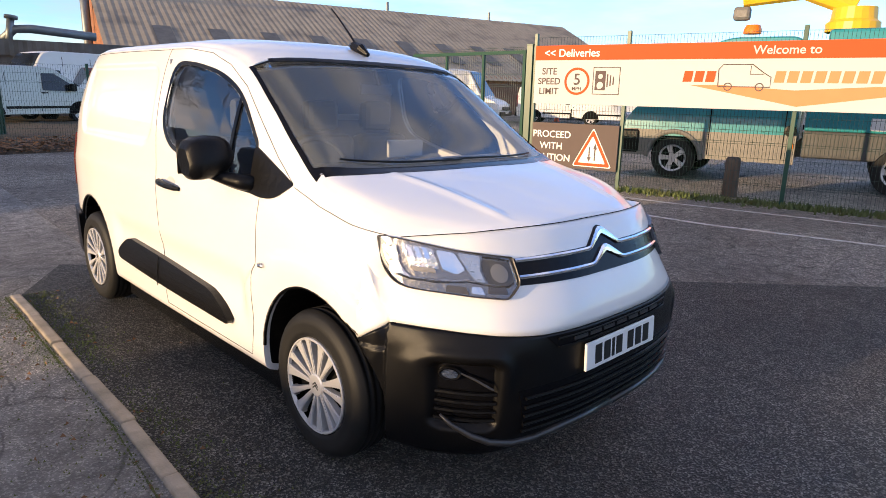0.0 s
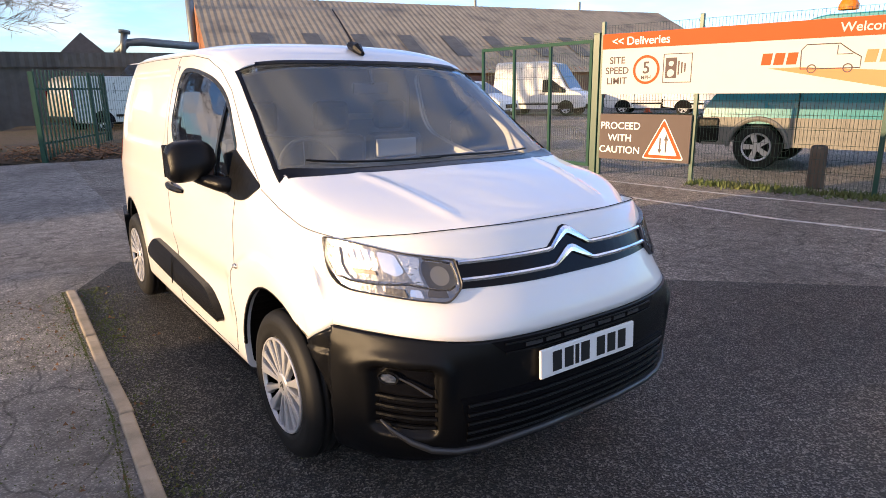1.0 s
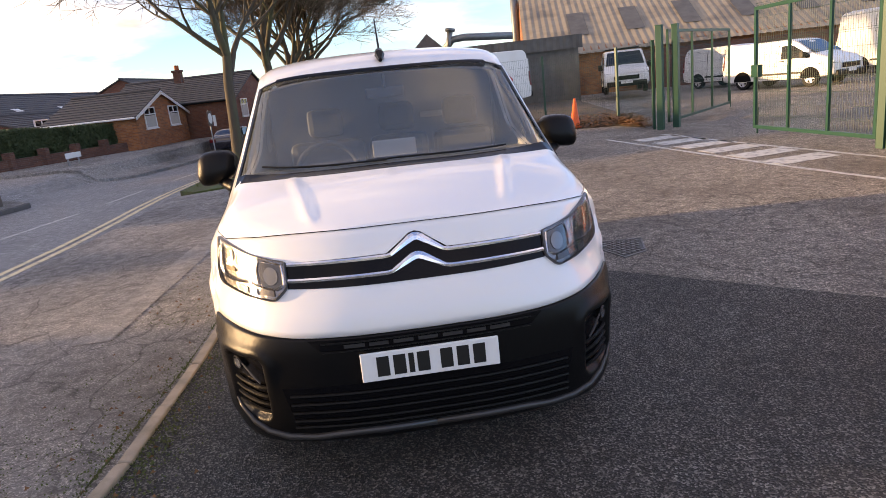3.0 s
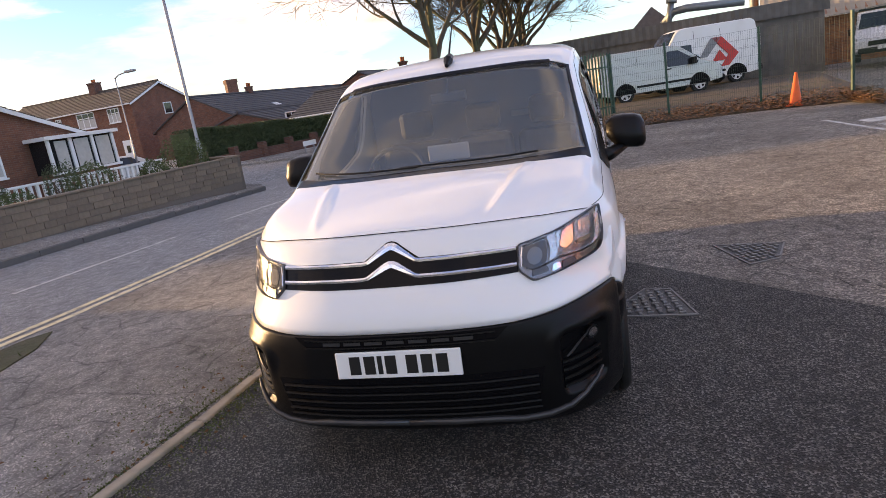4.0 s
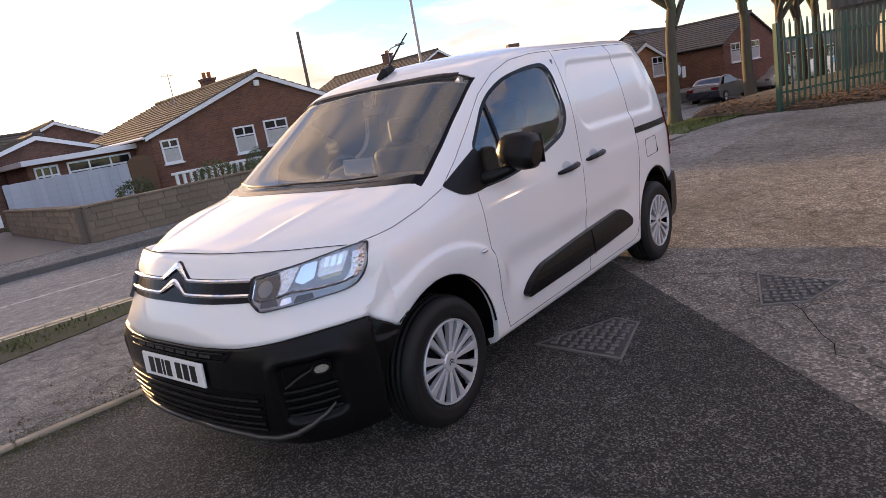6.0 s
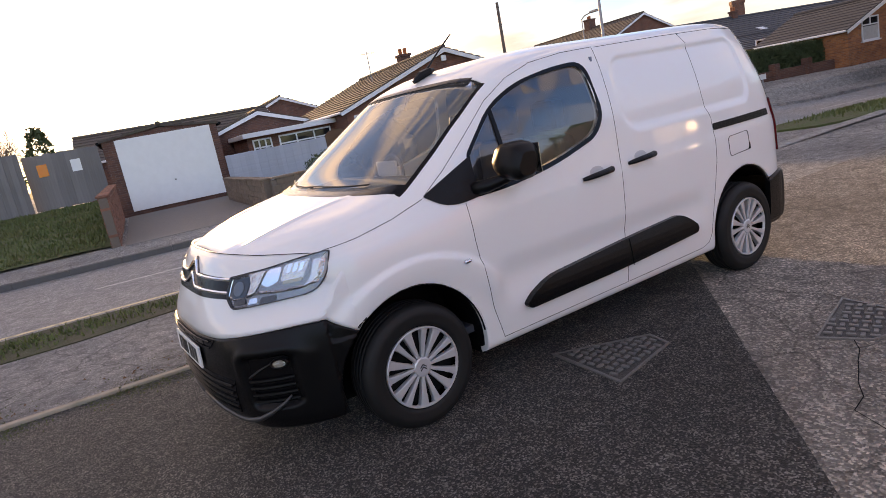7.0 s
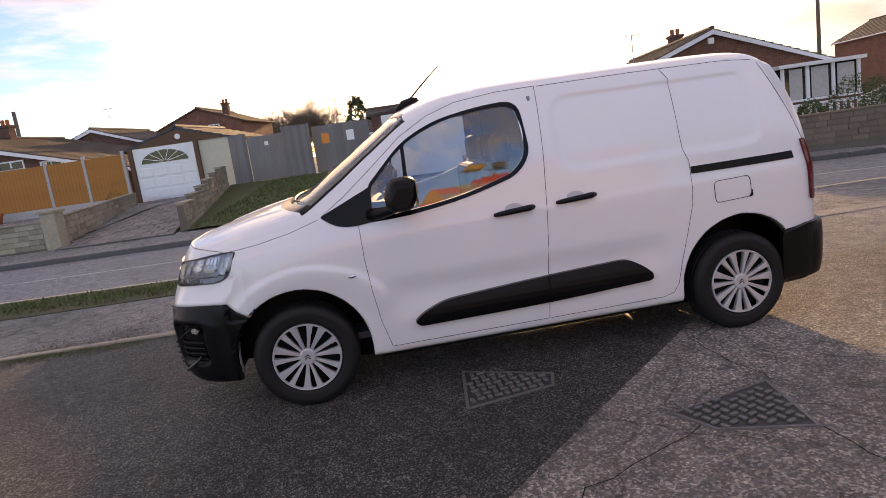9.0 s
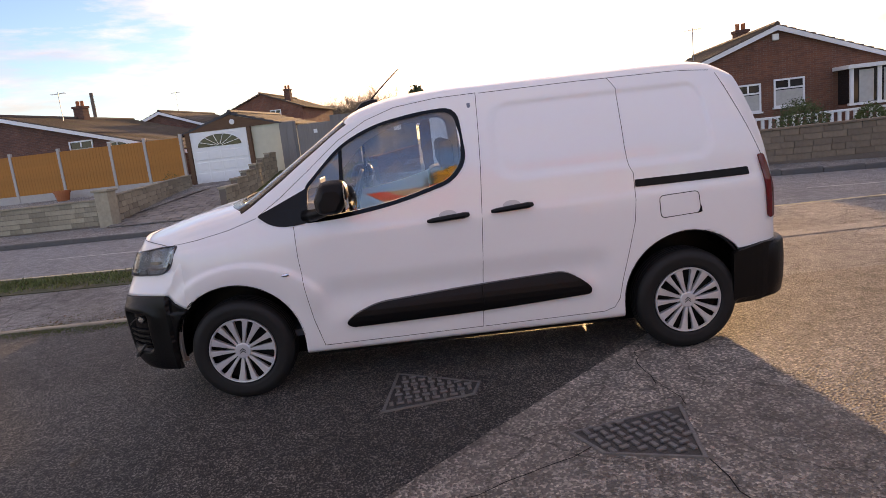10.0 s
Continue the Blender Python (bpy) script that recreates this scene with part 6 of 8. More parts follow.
def cone(x, y, z, h, m):
    c = thing("traffic_cone", pose(x, y, z, random.uniform(-2, 2), random.uniform(-2, 2), 20), "orange plastic traffic cone standing in the yard", "traffic cone", "traffic cones")
    part("body", lathe(bmesh.new(), [(.155 * h / .75, .03), (.13 * h / .75, .06), (.035, h - .02), (.025, h), (.001, h)], 20, 'z'), M_CONEOR, c, smooth=True)
    part("foot", boxes((-.19, .19, -.19, .19, 0, .03), bevel=.01), M_CONEOR, c)
    if m:
        part("sleeve", lathe(bmesh.new(), [(.105, .30), (.075, .47)], 20, 'z'), M_WHITE, c)


cone(-6.05, 16.95, .02, .78, False)
p = street(26.0, -27.4).translation
cone(p.x, p.y, 0, .9, True)

# leaf bank and dirt yard behind the boundary fence
bank = bmesh.new()
front = [(-13.5, 12.3), (-10.1, 13.25), (-8.3, 15.2), (-6.45, 16.42), (-4.8, 17.0), (-3.5, 16.0)]
rows = []
for off, z in ((0, -.01), (.5, .10), (1.6, .16), (5, .20), (14, .22)):
    rows.append([(x - off * .55, y + off * .83, z + random.uniform(-.02, .02) * (off > 0)) for x, y in [Vector(front[i]).lerp(Vector(front[i + 1]), j / 5) for i in range(5) for j in range(5)]])
bank = sheet(rows)
bmesh.ops.recalc_face_normals(bank, faces=bank.faces[:])
solid("leaf_bank", bank, M_SOIL, Matrix.Identity(4), "bare soil bank running back into the dirt yard", "bank", kind="structure", smooth=True)
verts, faces = [], []
for i in range(5200):
    k = random.uniform(0, 24.99) / 5
    j = min(int(k), 4)
    q = Vector(front[j]).lerp(Vector(front[j + 1]), k - j)
    off = abs(random.gauss(0, 1.1))
    x, y = q.x - off * .55 + random.uniform(-.1, .1), q.y + off * .83
    z = .02 + min(off, .5) * .2 + max(0, min(off - .5, 1.1)) * .055 + random.uniform(0, .05)
    a, s = random.uniform(0, 6.28), random.uniform(.02, .055)
    n = len(verts)
    for t in range(4):
        verts.append((x + s * math.cos(a + t * 1.57), y + s * math.sin(a + t * 1.57), z + random.uniform(-.015, .02)))
    faces.append((n, n + 1, n + 2, n + 3))
me = bpy.data.meshes.new("leaf_litter")
me.from_pydata(verts, [], faces)
me.materials.append(M_LEAF)
tagged(new("leaf_litter", me), "drift of brown dead leaves along the fence", "leaves", kind="stuff")

# green palisade
pal = thing("palisade_fence", Matrix.Identity(4), "dark green steel palisade fence beside the yard", "fence", "yard fences")
a, b = street(16.9, .45).translation, street(20.6, -1.0).translation
n = 22
pale = link("pale", prism(bmesh.new(), [(-.035, 0), (.035, 0), (.035, 1.85), (.012, 2.0), (-.012, 2.0), (-.035, 1.85)], -.008, .008, 'y'), M_GREEN)
ang = math.degrees(math.atan2(b.y - a.y, b.x - a.x))
for i in range(n):
    q = a.lerp(b, i / (n - 1))
    o = new("pale", pale)
    o.parent = pal
    o.matrix_local = pose(q.x, q.y, .05, 0, 0, ang)
L = (b - a).length
for z in (.4, 1.6):
    part("rail", boxes((0, L, .008, .05, z, z + .05)), M_GREEN, pal, m=pose(a.x, a.y, 0, 0, 0, ang))
for f in (0, 1):
    q = a.lerp(b, f)
    part("post", boxes((-.05, .05, .0, .10, -.1, 2.0)), M_GREEN, pal, m=pose(q.x, q.y, 0, 0, 0, ang))
# ---- vehicles in the yard and along the street ----
def simple_wheel(parent, x, y, r, s):
    w = new("wheel")
    w.parent = parent
    w.matrix_local = pose(x, y, r)
    t = lathe(bmesh.new(), [(r * .62, -.10 * s), (r * .95, -.10 * s), (r, -.07 * s), (r, .07 * s), (r * .95, .10 * s), (r * .66, .105 * s), (r * .62, .07 * s)], 28)
    bmesh.ops.recalc_face_normals(t, faces=t.faces[:])
    part("tyre", t, M_RUBBER, w)
    rim = bmesh.new()
    lathe(rim, [(r * .64, .09 * s), (r * .62, .102 * s), (r * .55, .085 * s)], 28)
    lathe(rim, [(r * .2, .06 * s), (r * .17, .09 * s), (.001, .09 * s)], 14)
    for k in range(5):
        b = bmesh.new()
        prism(b, [(r * .1, -.035), (r * .58, -.05), (r * .58, .05), (r * .1, .035)], *sorted((.05 * s, .088 * s)), 'y')
        b.transform(Matrix.Rotation(k * 1.2566, 4, 'Y'))
        me = bpy.data.meshes.new("t")
        b.to_mesh(me)
        b.free()
        rim.from_mesh(me)
        bpy.data.meshes.remove(me)
    part("rim", rim, M_WHEEL, w)
    part("disc", lathe(bmesh.new(), [(r * .6, .04 * s), (.001, .04 * s)], 20), M_SEAM, w)


def van_body(profile, half, belt, roof_in, low):
    """A body from a side outline: widest at the belt, leaning in to the roof, with rounded shoulders."""
    n = len(profile)
    zmax = max(z for x, z in profile)
    rows = []
    for t, dz in ((-1, -.0), (-.985, 0), (-.93, .0), (-.6, .012), (0, .018), (.6, .012), (.93, 0), (.985, 0), (1, 0)):
        row = []
        for x, z in profile:
            lean = roof_in * max(0, (z - belt) / (zmax - belt))
            shrink = {1: .05, .985: .02}.get(abs(t), 0)
            cx = sum(p[0] for p in profile) / n
            xx = x - (x - cx) * shrink * .25 - (.10 * abs(t)**3 * (1 if x > cx else -.3)) * (abs(x - cx) > 1.6)
            zz = z + (dz if z > belt else 0) - (shrink * (.6 if z > belt else -.3))
            row.append((xx, t * (half - lean), zz))
        rows.append(row)
    bm = sheet(rows, True)
    for r in (rows[0], rows[-1]):
        bm.faces.new([bm.verts.new(p) for p in r])
    bmesh.ops.recalc_face_normals(bm, faces=bm.faces[:])
    return bm


def yard_van(m, paint, label, size=1.0, tall=1.0, logo=False, roofbars=False, group="yard vans", beacon=False):
    """A medium panel van: x forward from the rear axle's middle."""
    v = thing("parked_van", m @ Matrix.Diagonal((size, size, size, 1)), label, "van", group)
    h = 1.95 * tall
    prof = rounded([(-.98, .38), (-1.02, .75), (-1.0, 1.25), (-.90, h - .12), (-.75, h), (1.9, h), (2.25, h - .06), (3.05, 1.28), (3.75, 1.06), (3.95, .85), (3.98, .42), (3.3, .32), (-.6, .32)], [.06, .1, .3, .15, .12, .3, .25, .2, .2, .1, .06, .05, .05], 4)
    part("body", van_body(prof, .985, 1.05, .13, .3), paint, v, smooth=True)
    hw = lambda z: .985 - .13 * max(0, (z - 1.05) / (h - 1.05)) + .004
    for s in (1, -1):
        def side(name, pts, mat, lift=0.0, label=""):
            b = bmesh.new()
            a = [b.verts.new((x, s * (hw(z) + lift), z)) for x, z in pts]
            c = [b.verts.new((x, s * (hw(z) - .03), z)) for x, z in pts]
            b.faces.new(a)
            for i in range(len(pts)):
                j = (i + 1) % len(pts)
                b.faces.new((a[i], a[j], c[j], c[i]))
            bmesh.ops.recalc_face_normals(b, faces=b.faces[:])
            return part(name, b, mat, v, label)
        zt = min(h - .22, 1.72)
        side("side_window", rounded([(1.72, 1.12), (1.74, zt), (2.18, zt), (2.95, 1.20), (2.9, 1.10)], .06, 3), M_GLASS_DARK, .004, "dark side window")
        side("door_gap", [(1.60, .42), (1.60, h - .18), (1.615, h - .18), (1.615, .42)], M_SEAM, .004)
        side("door_gap", [(.55, .42), (.55, h - .22), (.562, h - .22), (.562, .42)], M_SEAM, .004)
        side("side_moulding", rounded([(.45, .52), (.45, .60), (2.75, .60), (2.75, .52)], .02, 2), M_PLASTIC, .012)
        side("door_handle", rounded([(1.66, 1.02), (1.66, 1.06), (1.86, 1.06), (1.86, 1.02)], .01, 2), M_PLASTIC, .02)
        side("tail_lamp", rounded([(-.985, .85), (-.965, 1.45), (-.90, 1.45), (-.90, .85)], .02, 2), M_RED, .006, "red rear lamp")
        side("headlight", rounded([(3.30, .98), (3.45, 1.06), (3.86, .92), (3.84, .80), (3.6, .84)], .04, 3), M_REFLECTOR, -.06, "clear headlight")
        b = bmesh.new()
        box(b, 2.62, 2.80, *sorted((s * 1.02, s * 1.20)), 1.10, 1.36, .03)
        box(b, 2.66, 2.76, *sorted((s * .94, s * 1.05)), 1.12, 1.20, .02)
        part("door_mirror", b, M_PLASTIC, v)
        for x in (0, 2.95):
            simple_wheel(v, x, s * .88, .34, s)
            # no opening is cut: a flat near-black sheet paints the arch's shade
            b = bmesh.new()
            arc = [(math.cos(a) * .41 + x, math.sin(a) * .41 + .34) for a in [math.pi * k / 16 for k in range(17)]]
            va = [b.verts.new((px, s * .992, pz)) for px, pz in arc]
            b.faces.new(va if s > 0 else va[::-1])
            part("wheel_arch", b, M_SEAM, v)
    b = bmesh.new()
    q = [(2.28, -.74, h - .10), (2.28, .74, h - .10), (3.06, .86, 1.28), (3.06, -.86, 1.28)]
    w0 = [b.verts.new(Vector(p) + Vector((.02, 0, .02))) for p in q]
    b.faces.new(w0)
    w1 = [b.verts.new(Vector(p) - Vector((.05, 0, .05))) for p in q]
    for i in range(4):
        b.faces.new((w0[i], w0[(i + 1) % 4], w1[(i + 1) % 4], w1[i]))
    bmesh.ops.recalc_face_normals(b, faces=b.faces[:])
    part("windscreen", b, M_GLASS_DARK, v, "dark raked windscreen")
    part("grille", boxes((3.90, 4.0, -.55, .55, .62, .80), bevel=.02), M_GLOSSBLACK, v)
    part("bumper", boxes((3.80, 4.02, -.88, .88, .34, .56), bevel=.05), M_PLASTIC, v)
    part("rear_bumper", boxes((-1.08, -.92, -.92, .92, .36, .58), bevel=.04), M_PLASTIC, v)
    part("number_plate", boxes((4.015, 4.03, -.26, .26, .46, .57)), M_PLATE, v)
    if roofbars:
        for x in (-.5, .5, 1.5):
            b = bmesh.new()
            tube(b, [(x, -.80, h - .03), (x, -.80, h + .10), (x, .80, h + .10), (x, .80, h - .03)], .018, 6)
            part("roof_bar", b, M_PLASTIC, v)
        b = bmesh.new()
        for y in (-.6, .6):
            tube(b, [(-.8, y, h + .13), (2.0, y, h + .13)], .02, 6)
        part("ladder_rack", b, M_PLASTIC, v)
    if logo:
        for s in (1, -1):
            y = s * 1.0
            for pts, mat in (([(-.10, 1.15), (.30, 1.15), (.95, 1.85), (.55, 1.85)], M_RED_PRINT), ([(.95, 1.85), (.55, 1.85), (1.15, 1.15), (1.45, 1.15)], M_GREYPRINT), ([(.35, .95), (.65, 1.35), (.95, .95)], M_RED_PRINT), ([(.30, 1.15), (-.10, 1.15), (.30, .72), (.62, .72)], M_RED_PRINT)):
                b = bmesh.new()
                prism(b, [(x, z) for x, z in pts], *sorted((s * .93, s * (1.0 - .0))), 'y')
                part("side_graphic", b, mat, v)
    if beacon:
        b = bmesh.new()
        lathe(b, [(.10, h), (.10, h + .08), (.07, h + .16), (.001, h + .17)], 16, 'z')
        part("beacon", b, M_AMBER, v, "amber roof beacon", m=pose(1.6, 0, 0))
    return v


M_RED_PRINT = material("red_vehicle_print", (0.62, 0.03, 0.03), 0.35)
M_GREYPRINT = material("grey_vehicle_print", (0.22, 0.22, 0.23), 0.35)


def face(x, y, hx, hy, z=0.0):
    return pose(x, y, z, 0, 0, math.degrees(math.atan2(hy, hx)))


yard_van(face(-15.74, 21.23, .457, .889, .16), M_SILVER, "dusty silver panel van parked by the grey shed", 1.0, .98)
yard_van(face(-15.0, 27.1, -.50, -.87, .2), M_PAINT_OLD, "white high-roof van with a red and grey chevron on its flank", 1.05, 1.22, logo=True)
yard_van(face(-11.6, 33.0, .45, -.89, .25), M_PAINT_OLD, "white van with a black roof rack facing the gate", 1.0, 1.0, roofbars=True)
yard_van(face(-4.6, 30.4, .93, -.38), M_PAINT_OLD, "small white panel van parked in the yard", .95, .95)
yard_van(face(-7.6, 34.5, .9, -.43), M_PAINT_OLD, "white van parked behind another in the yard", .95, 1.0)
yard_van(face(-1.2, 36.0, .93, -.36), M_PAINT_OLD, "tall white van at the back of the yard", 1.05, 1.3)
yard_van(face(4.5, 36.0, .96, -.28), M_PAINT_OLD, "white van with a black grille in the yard", 1.0, 1.0)
yard_van(face(10.0, 33.5, -.96, .28), M_PAINT_OLD, "white panel van standing side-on in the yard", 1.0, 1.0)
yard_van(face(-1.6, 41.5, .93, -.36), M_PAINT_OLD, "white box van at the far side of the yard", 1.1, 1.35)
p = street(26.0, -24.0).translation
yard_van(face(p.x + 5, p.y + 6, -.9, .4), M_PAINT_OLD, "white van parked in a far row", 1.0, 1.0)


def hatchback(m, paint, label, name="parked_car"):
    c = thing(name, m, label, "car", "street cars")
    prof = rounded([(-.85, .35), (-.92, .75), (-.80, .98), (-.45, 1.05), (.1, 1.40), (1.15, 1.44), (1.95, 1.02), (3.1, .86), (3.42, .66), (3.42, .34), (2.8, .24), (-.4, .24)], [.08, .1, .1, .2, .3, .4, .3, .3, .1, .08, .05, .05], 4)
    part("body", van_body(prof, .88, .85, .22, .3), paint, c, smooth=True)
    for s in (1, -1):
        b = bmesh.new()
        pts = rounded([(-.1, .98), (.30, 1.33), (1.10, 1.36), (1.72, 1.0)], .06, 3)
        va = [b.verts.new((x, s * (.892 - .22 * max(0, (z - .85) / .6)), z)) for x, z in pts]
        b.faces.new(va if s < 0 else va[::-1])
        part("side_window", b, M_GLASS_DARK, c)
        for x in (0, 2.65):
            simple_wheel(c, x, s * .79, .31, s)
        part("headlight", boxes((3.25, 3.43, *sorted((s * .5, s * .82)), .62, .76), bevel=.03), M_REFLECTOR, c)
        part("tail_lamp", boxes((-.93, -.8, *sorted((s * .5, s * .84)), .75, .92), bevel=.03), M_RED, c)
    return c


hatchback(street(26.2, 25.0, -.35, 150), M_PAINT_OLD, "white car parked on the drive behind the bushes")
hatchback(street(47, 7.4 + dip(47, 7.4)[0], -.1 + dip(47, 7.4)[1], 180), M_SILVER, "silver car parked far down the street")
hatchback(street(53, 5.9 + dip(53, 5.9)[0], -.1 + dip(53, 5.9)[1], 180), M_PAINT_OLD, "white car far down the tree-lined street")
hatchback(street(36, 7.6 + dip(36, 7.6)[0], -.1 + dip(36, 7.6)[1], 0), M_DARKPAINT, "black car parked along the far kerb")


# teal works truck behind the fence
M_BEIGEPAINT = material("beige_vehicle_panel", (0.19, 0.18, 0.16), 0.5, vary=0.12, scale=4)


def works_truck():
    d = Vector((.803, -.596, 0))
    t = thing("works_truck", face(4.75, 13.35, -.86, .51), "teal works truck with grey sides and a yellow crane arm", "truck")
    prof = rounded([(-2.05, .80), (-2.05, 2.45), (-1.85, 2.60), (-.75, 2.60), (-.40, 2.45), (.30, 1.52), (.78, 1.34), (.98, 1.05), (1.0, .80)], [.03, .1, .15, .2, .2, .1, .12, .08, .03], 4)
    part("cab", van_body(prof, 1.0, 1.5, .12, .3), M_TEAL, t, smooth=True)
    part("bed_side", boxes((-5.4, -2.15, -1.0, 1.0, .55, 1.02), bevel=.03), M_GREYPAINT, t)
    part("bed_top", boxes((-5.4, -2.15, -1.02, 1.02, 1.02, 1.45), bevel=.02), M_TEAL, t)
    arch = [(.50 * math.cos(a), .40 + .50 * math.sin(a)) for a in [math.pi * k / 18 for k in range(19)]]
    for s in (1, -1):
        part("lower_side", prism(bmesh.new(), [(.97, .42), (.97, .92)] + [(-2.05, .92), (-2.05, .42), (-.50, .42)] + arch[::-1][1:-1] + [(.50, .42)], *sorted((s * .90, s * 1.005)), 'y'), M_BEIGEPAINT, t, "beige lower cab panel")
        trim = bmesh.new()
        tube(trim, [(x, s * 1.0, z) for x, z in arch], .045, 8)
        part("arch_trim", trim, M_BEIGEPAINT, t)
        part("arch_liner", prism(bmesh.new(), [(-.5, .45)] + arch[::-1] + [(.5, .45)], *sorted((s * .60, s * .62)), 'y'), M_SEAM, t)
        part("fuel_cap", lathe(bmesh.new(), [(.10, s * 1.0), (.10, s * 1.03), (.07, s * 1.035), (.001, s * 1.035)], 16), M_PLASTIC, t, m=pose(-1.95, 0, 1.0))
    part("door_gap", boxes((-.62, -.605, -1.012, 1.012, .5, 1.5), (-1.86, -1.845, -1.012, 1.012, .5, 1.5)), M_SEAM, t)
    for s in (1, -1):
        part("side_window", boxes((-1.5, -.2, *sorted((s * .93, s * .985)), 1.65, 2.35), bevel=.02), M_GLASS_DARK, t)
        for x in (0, -3.6):
            simple_wheel(t, x, s * .92, .40, s)
        part("headlight", boxes((.80, 1.02, *sorted((s * .55, s * .92)), 1.0, 1.22), bevel=.04), M_REFLECTOR, t)
        part("marker_lamp", boxes((-2.02, -1.94, *sorted((s * 1.0, s * 1.03)), .70, .78)), M_AMBER, t)
        part("notice", boxes((-3.5, -3.1, *sorted((s * 1.02, s * 1.030)), 1.06, 1.26)), M_PLATE, t)
    part("bumper", boxes((.62, 1.1, -1.02, 1.02, .42, .95), bevel=.08), M_PLASTIC, t)
    part("load", boxes((-5.2, -2.3, -.9, .9, 1.42, 2.7), bevel=.06), M_TEAL, t)
    part("beacon", lathe(bmesh.new(), [(.16, 2.72), (.16, 2.80), (.12, 2.88), (.001, 2.89)], 18, 'z'), M_AMBER, t, "amber beacon", m=pose(-1.0, 0, 0))
    part("crane_base", lathe(bmesh.new(), [(.42, 2.7), (.42, 2.85), (.36, 2.9), (.34, 3.1), (.001, 3.1)], 20, 'z'), M_YELLOW, t, "yellow crane turret", m=pose(-2.6, .1, 0))
    b = bmesh.new()
    tube(b, [(-2.6, .1, 3.1), (-1.8, .1, 3.4), (-.8, .1, 3.3)], [.16, .13, .11], 8)
    part("crane_arm", b, M_YELLOW, t, "yellow crane arm")
    part("hook_block", boxes((-.95, -.65, -.0, .2, 2.95, 3.2), bevel=.06), M_IRON, t)


M_YELLOW = material("yellow_machine_paint", (0.75, 0.45, 0.02), 0.4, vary=0.1, scale=4)
works_truck()
# ---- buildings ----
def casement(parent, s0, s1, z0, z1, n, top=True, bars=1):
    """A white plastic window in a street-facing wall at depth n."""
    w = part("window", boxes((s0 + .03, s1 - .03, n - .012, n - .004, z0 + .03, z1 - .03)), M_GLASS_DARK, parent, "white-framed window with net curtains")
    fr = bmesh.new()
    f = .065
    for q in ((s0, s1, z0, z0 + f), (s0, s1, z1 - f, z1), (s0, s0 + f, z0 + f, z1 - f), (s1 - f, s1, z0 + f, z1 - f)):
        box(fr, q[0], q[1], n - .05, n + .02, q[2], q[3])
    part("frame", fr, M_UPVC, w)
    for k in range(bars):
        s = s0 + (s1 - s0) * (k + 1) / (bars + 1)
        zt = z0 + (z1 - z0) * .66
        part("mullion", boxes((s - .03, s + .03, n - .045, n, zt if bars == 1 else z0, z1)), M_UPVC, w)
    if top:
        zt = z0 + (z1 - z0) * .66
        part("transom", boxes((s0, s1, n - .045, n, zt - .03, zt + .03)), M_UPVC, w)
    part("sill", boxes((s0 - .05, s1 + .05, n - .10, n + .02, z0 - .06, z0)), M_UPVC, w)
    part("curtain", boxes((s0 + .06, s1 - .06, n - .016, n - .0125, z0 + .06, z0 + (z1 - z0) * .6)), M_CURTAIN, w)
    return w


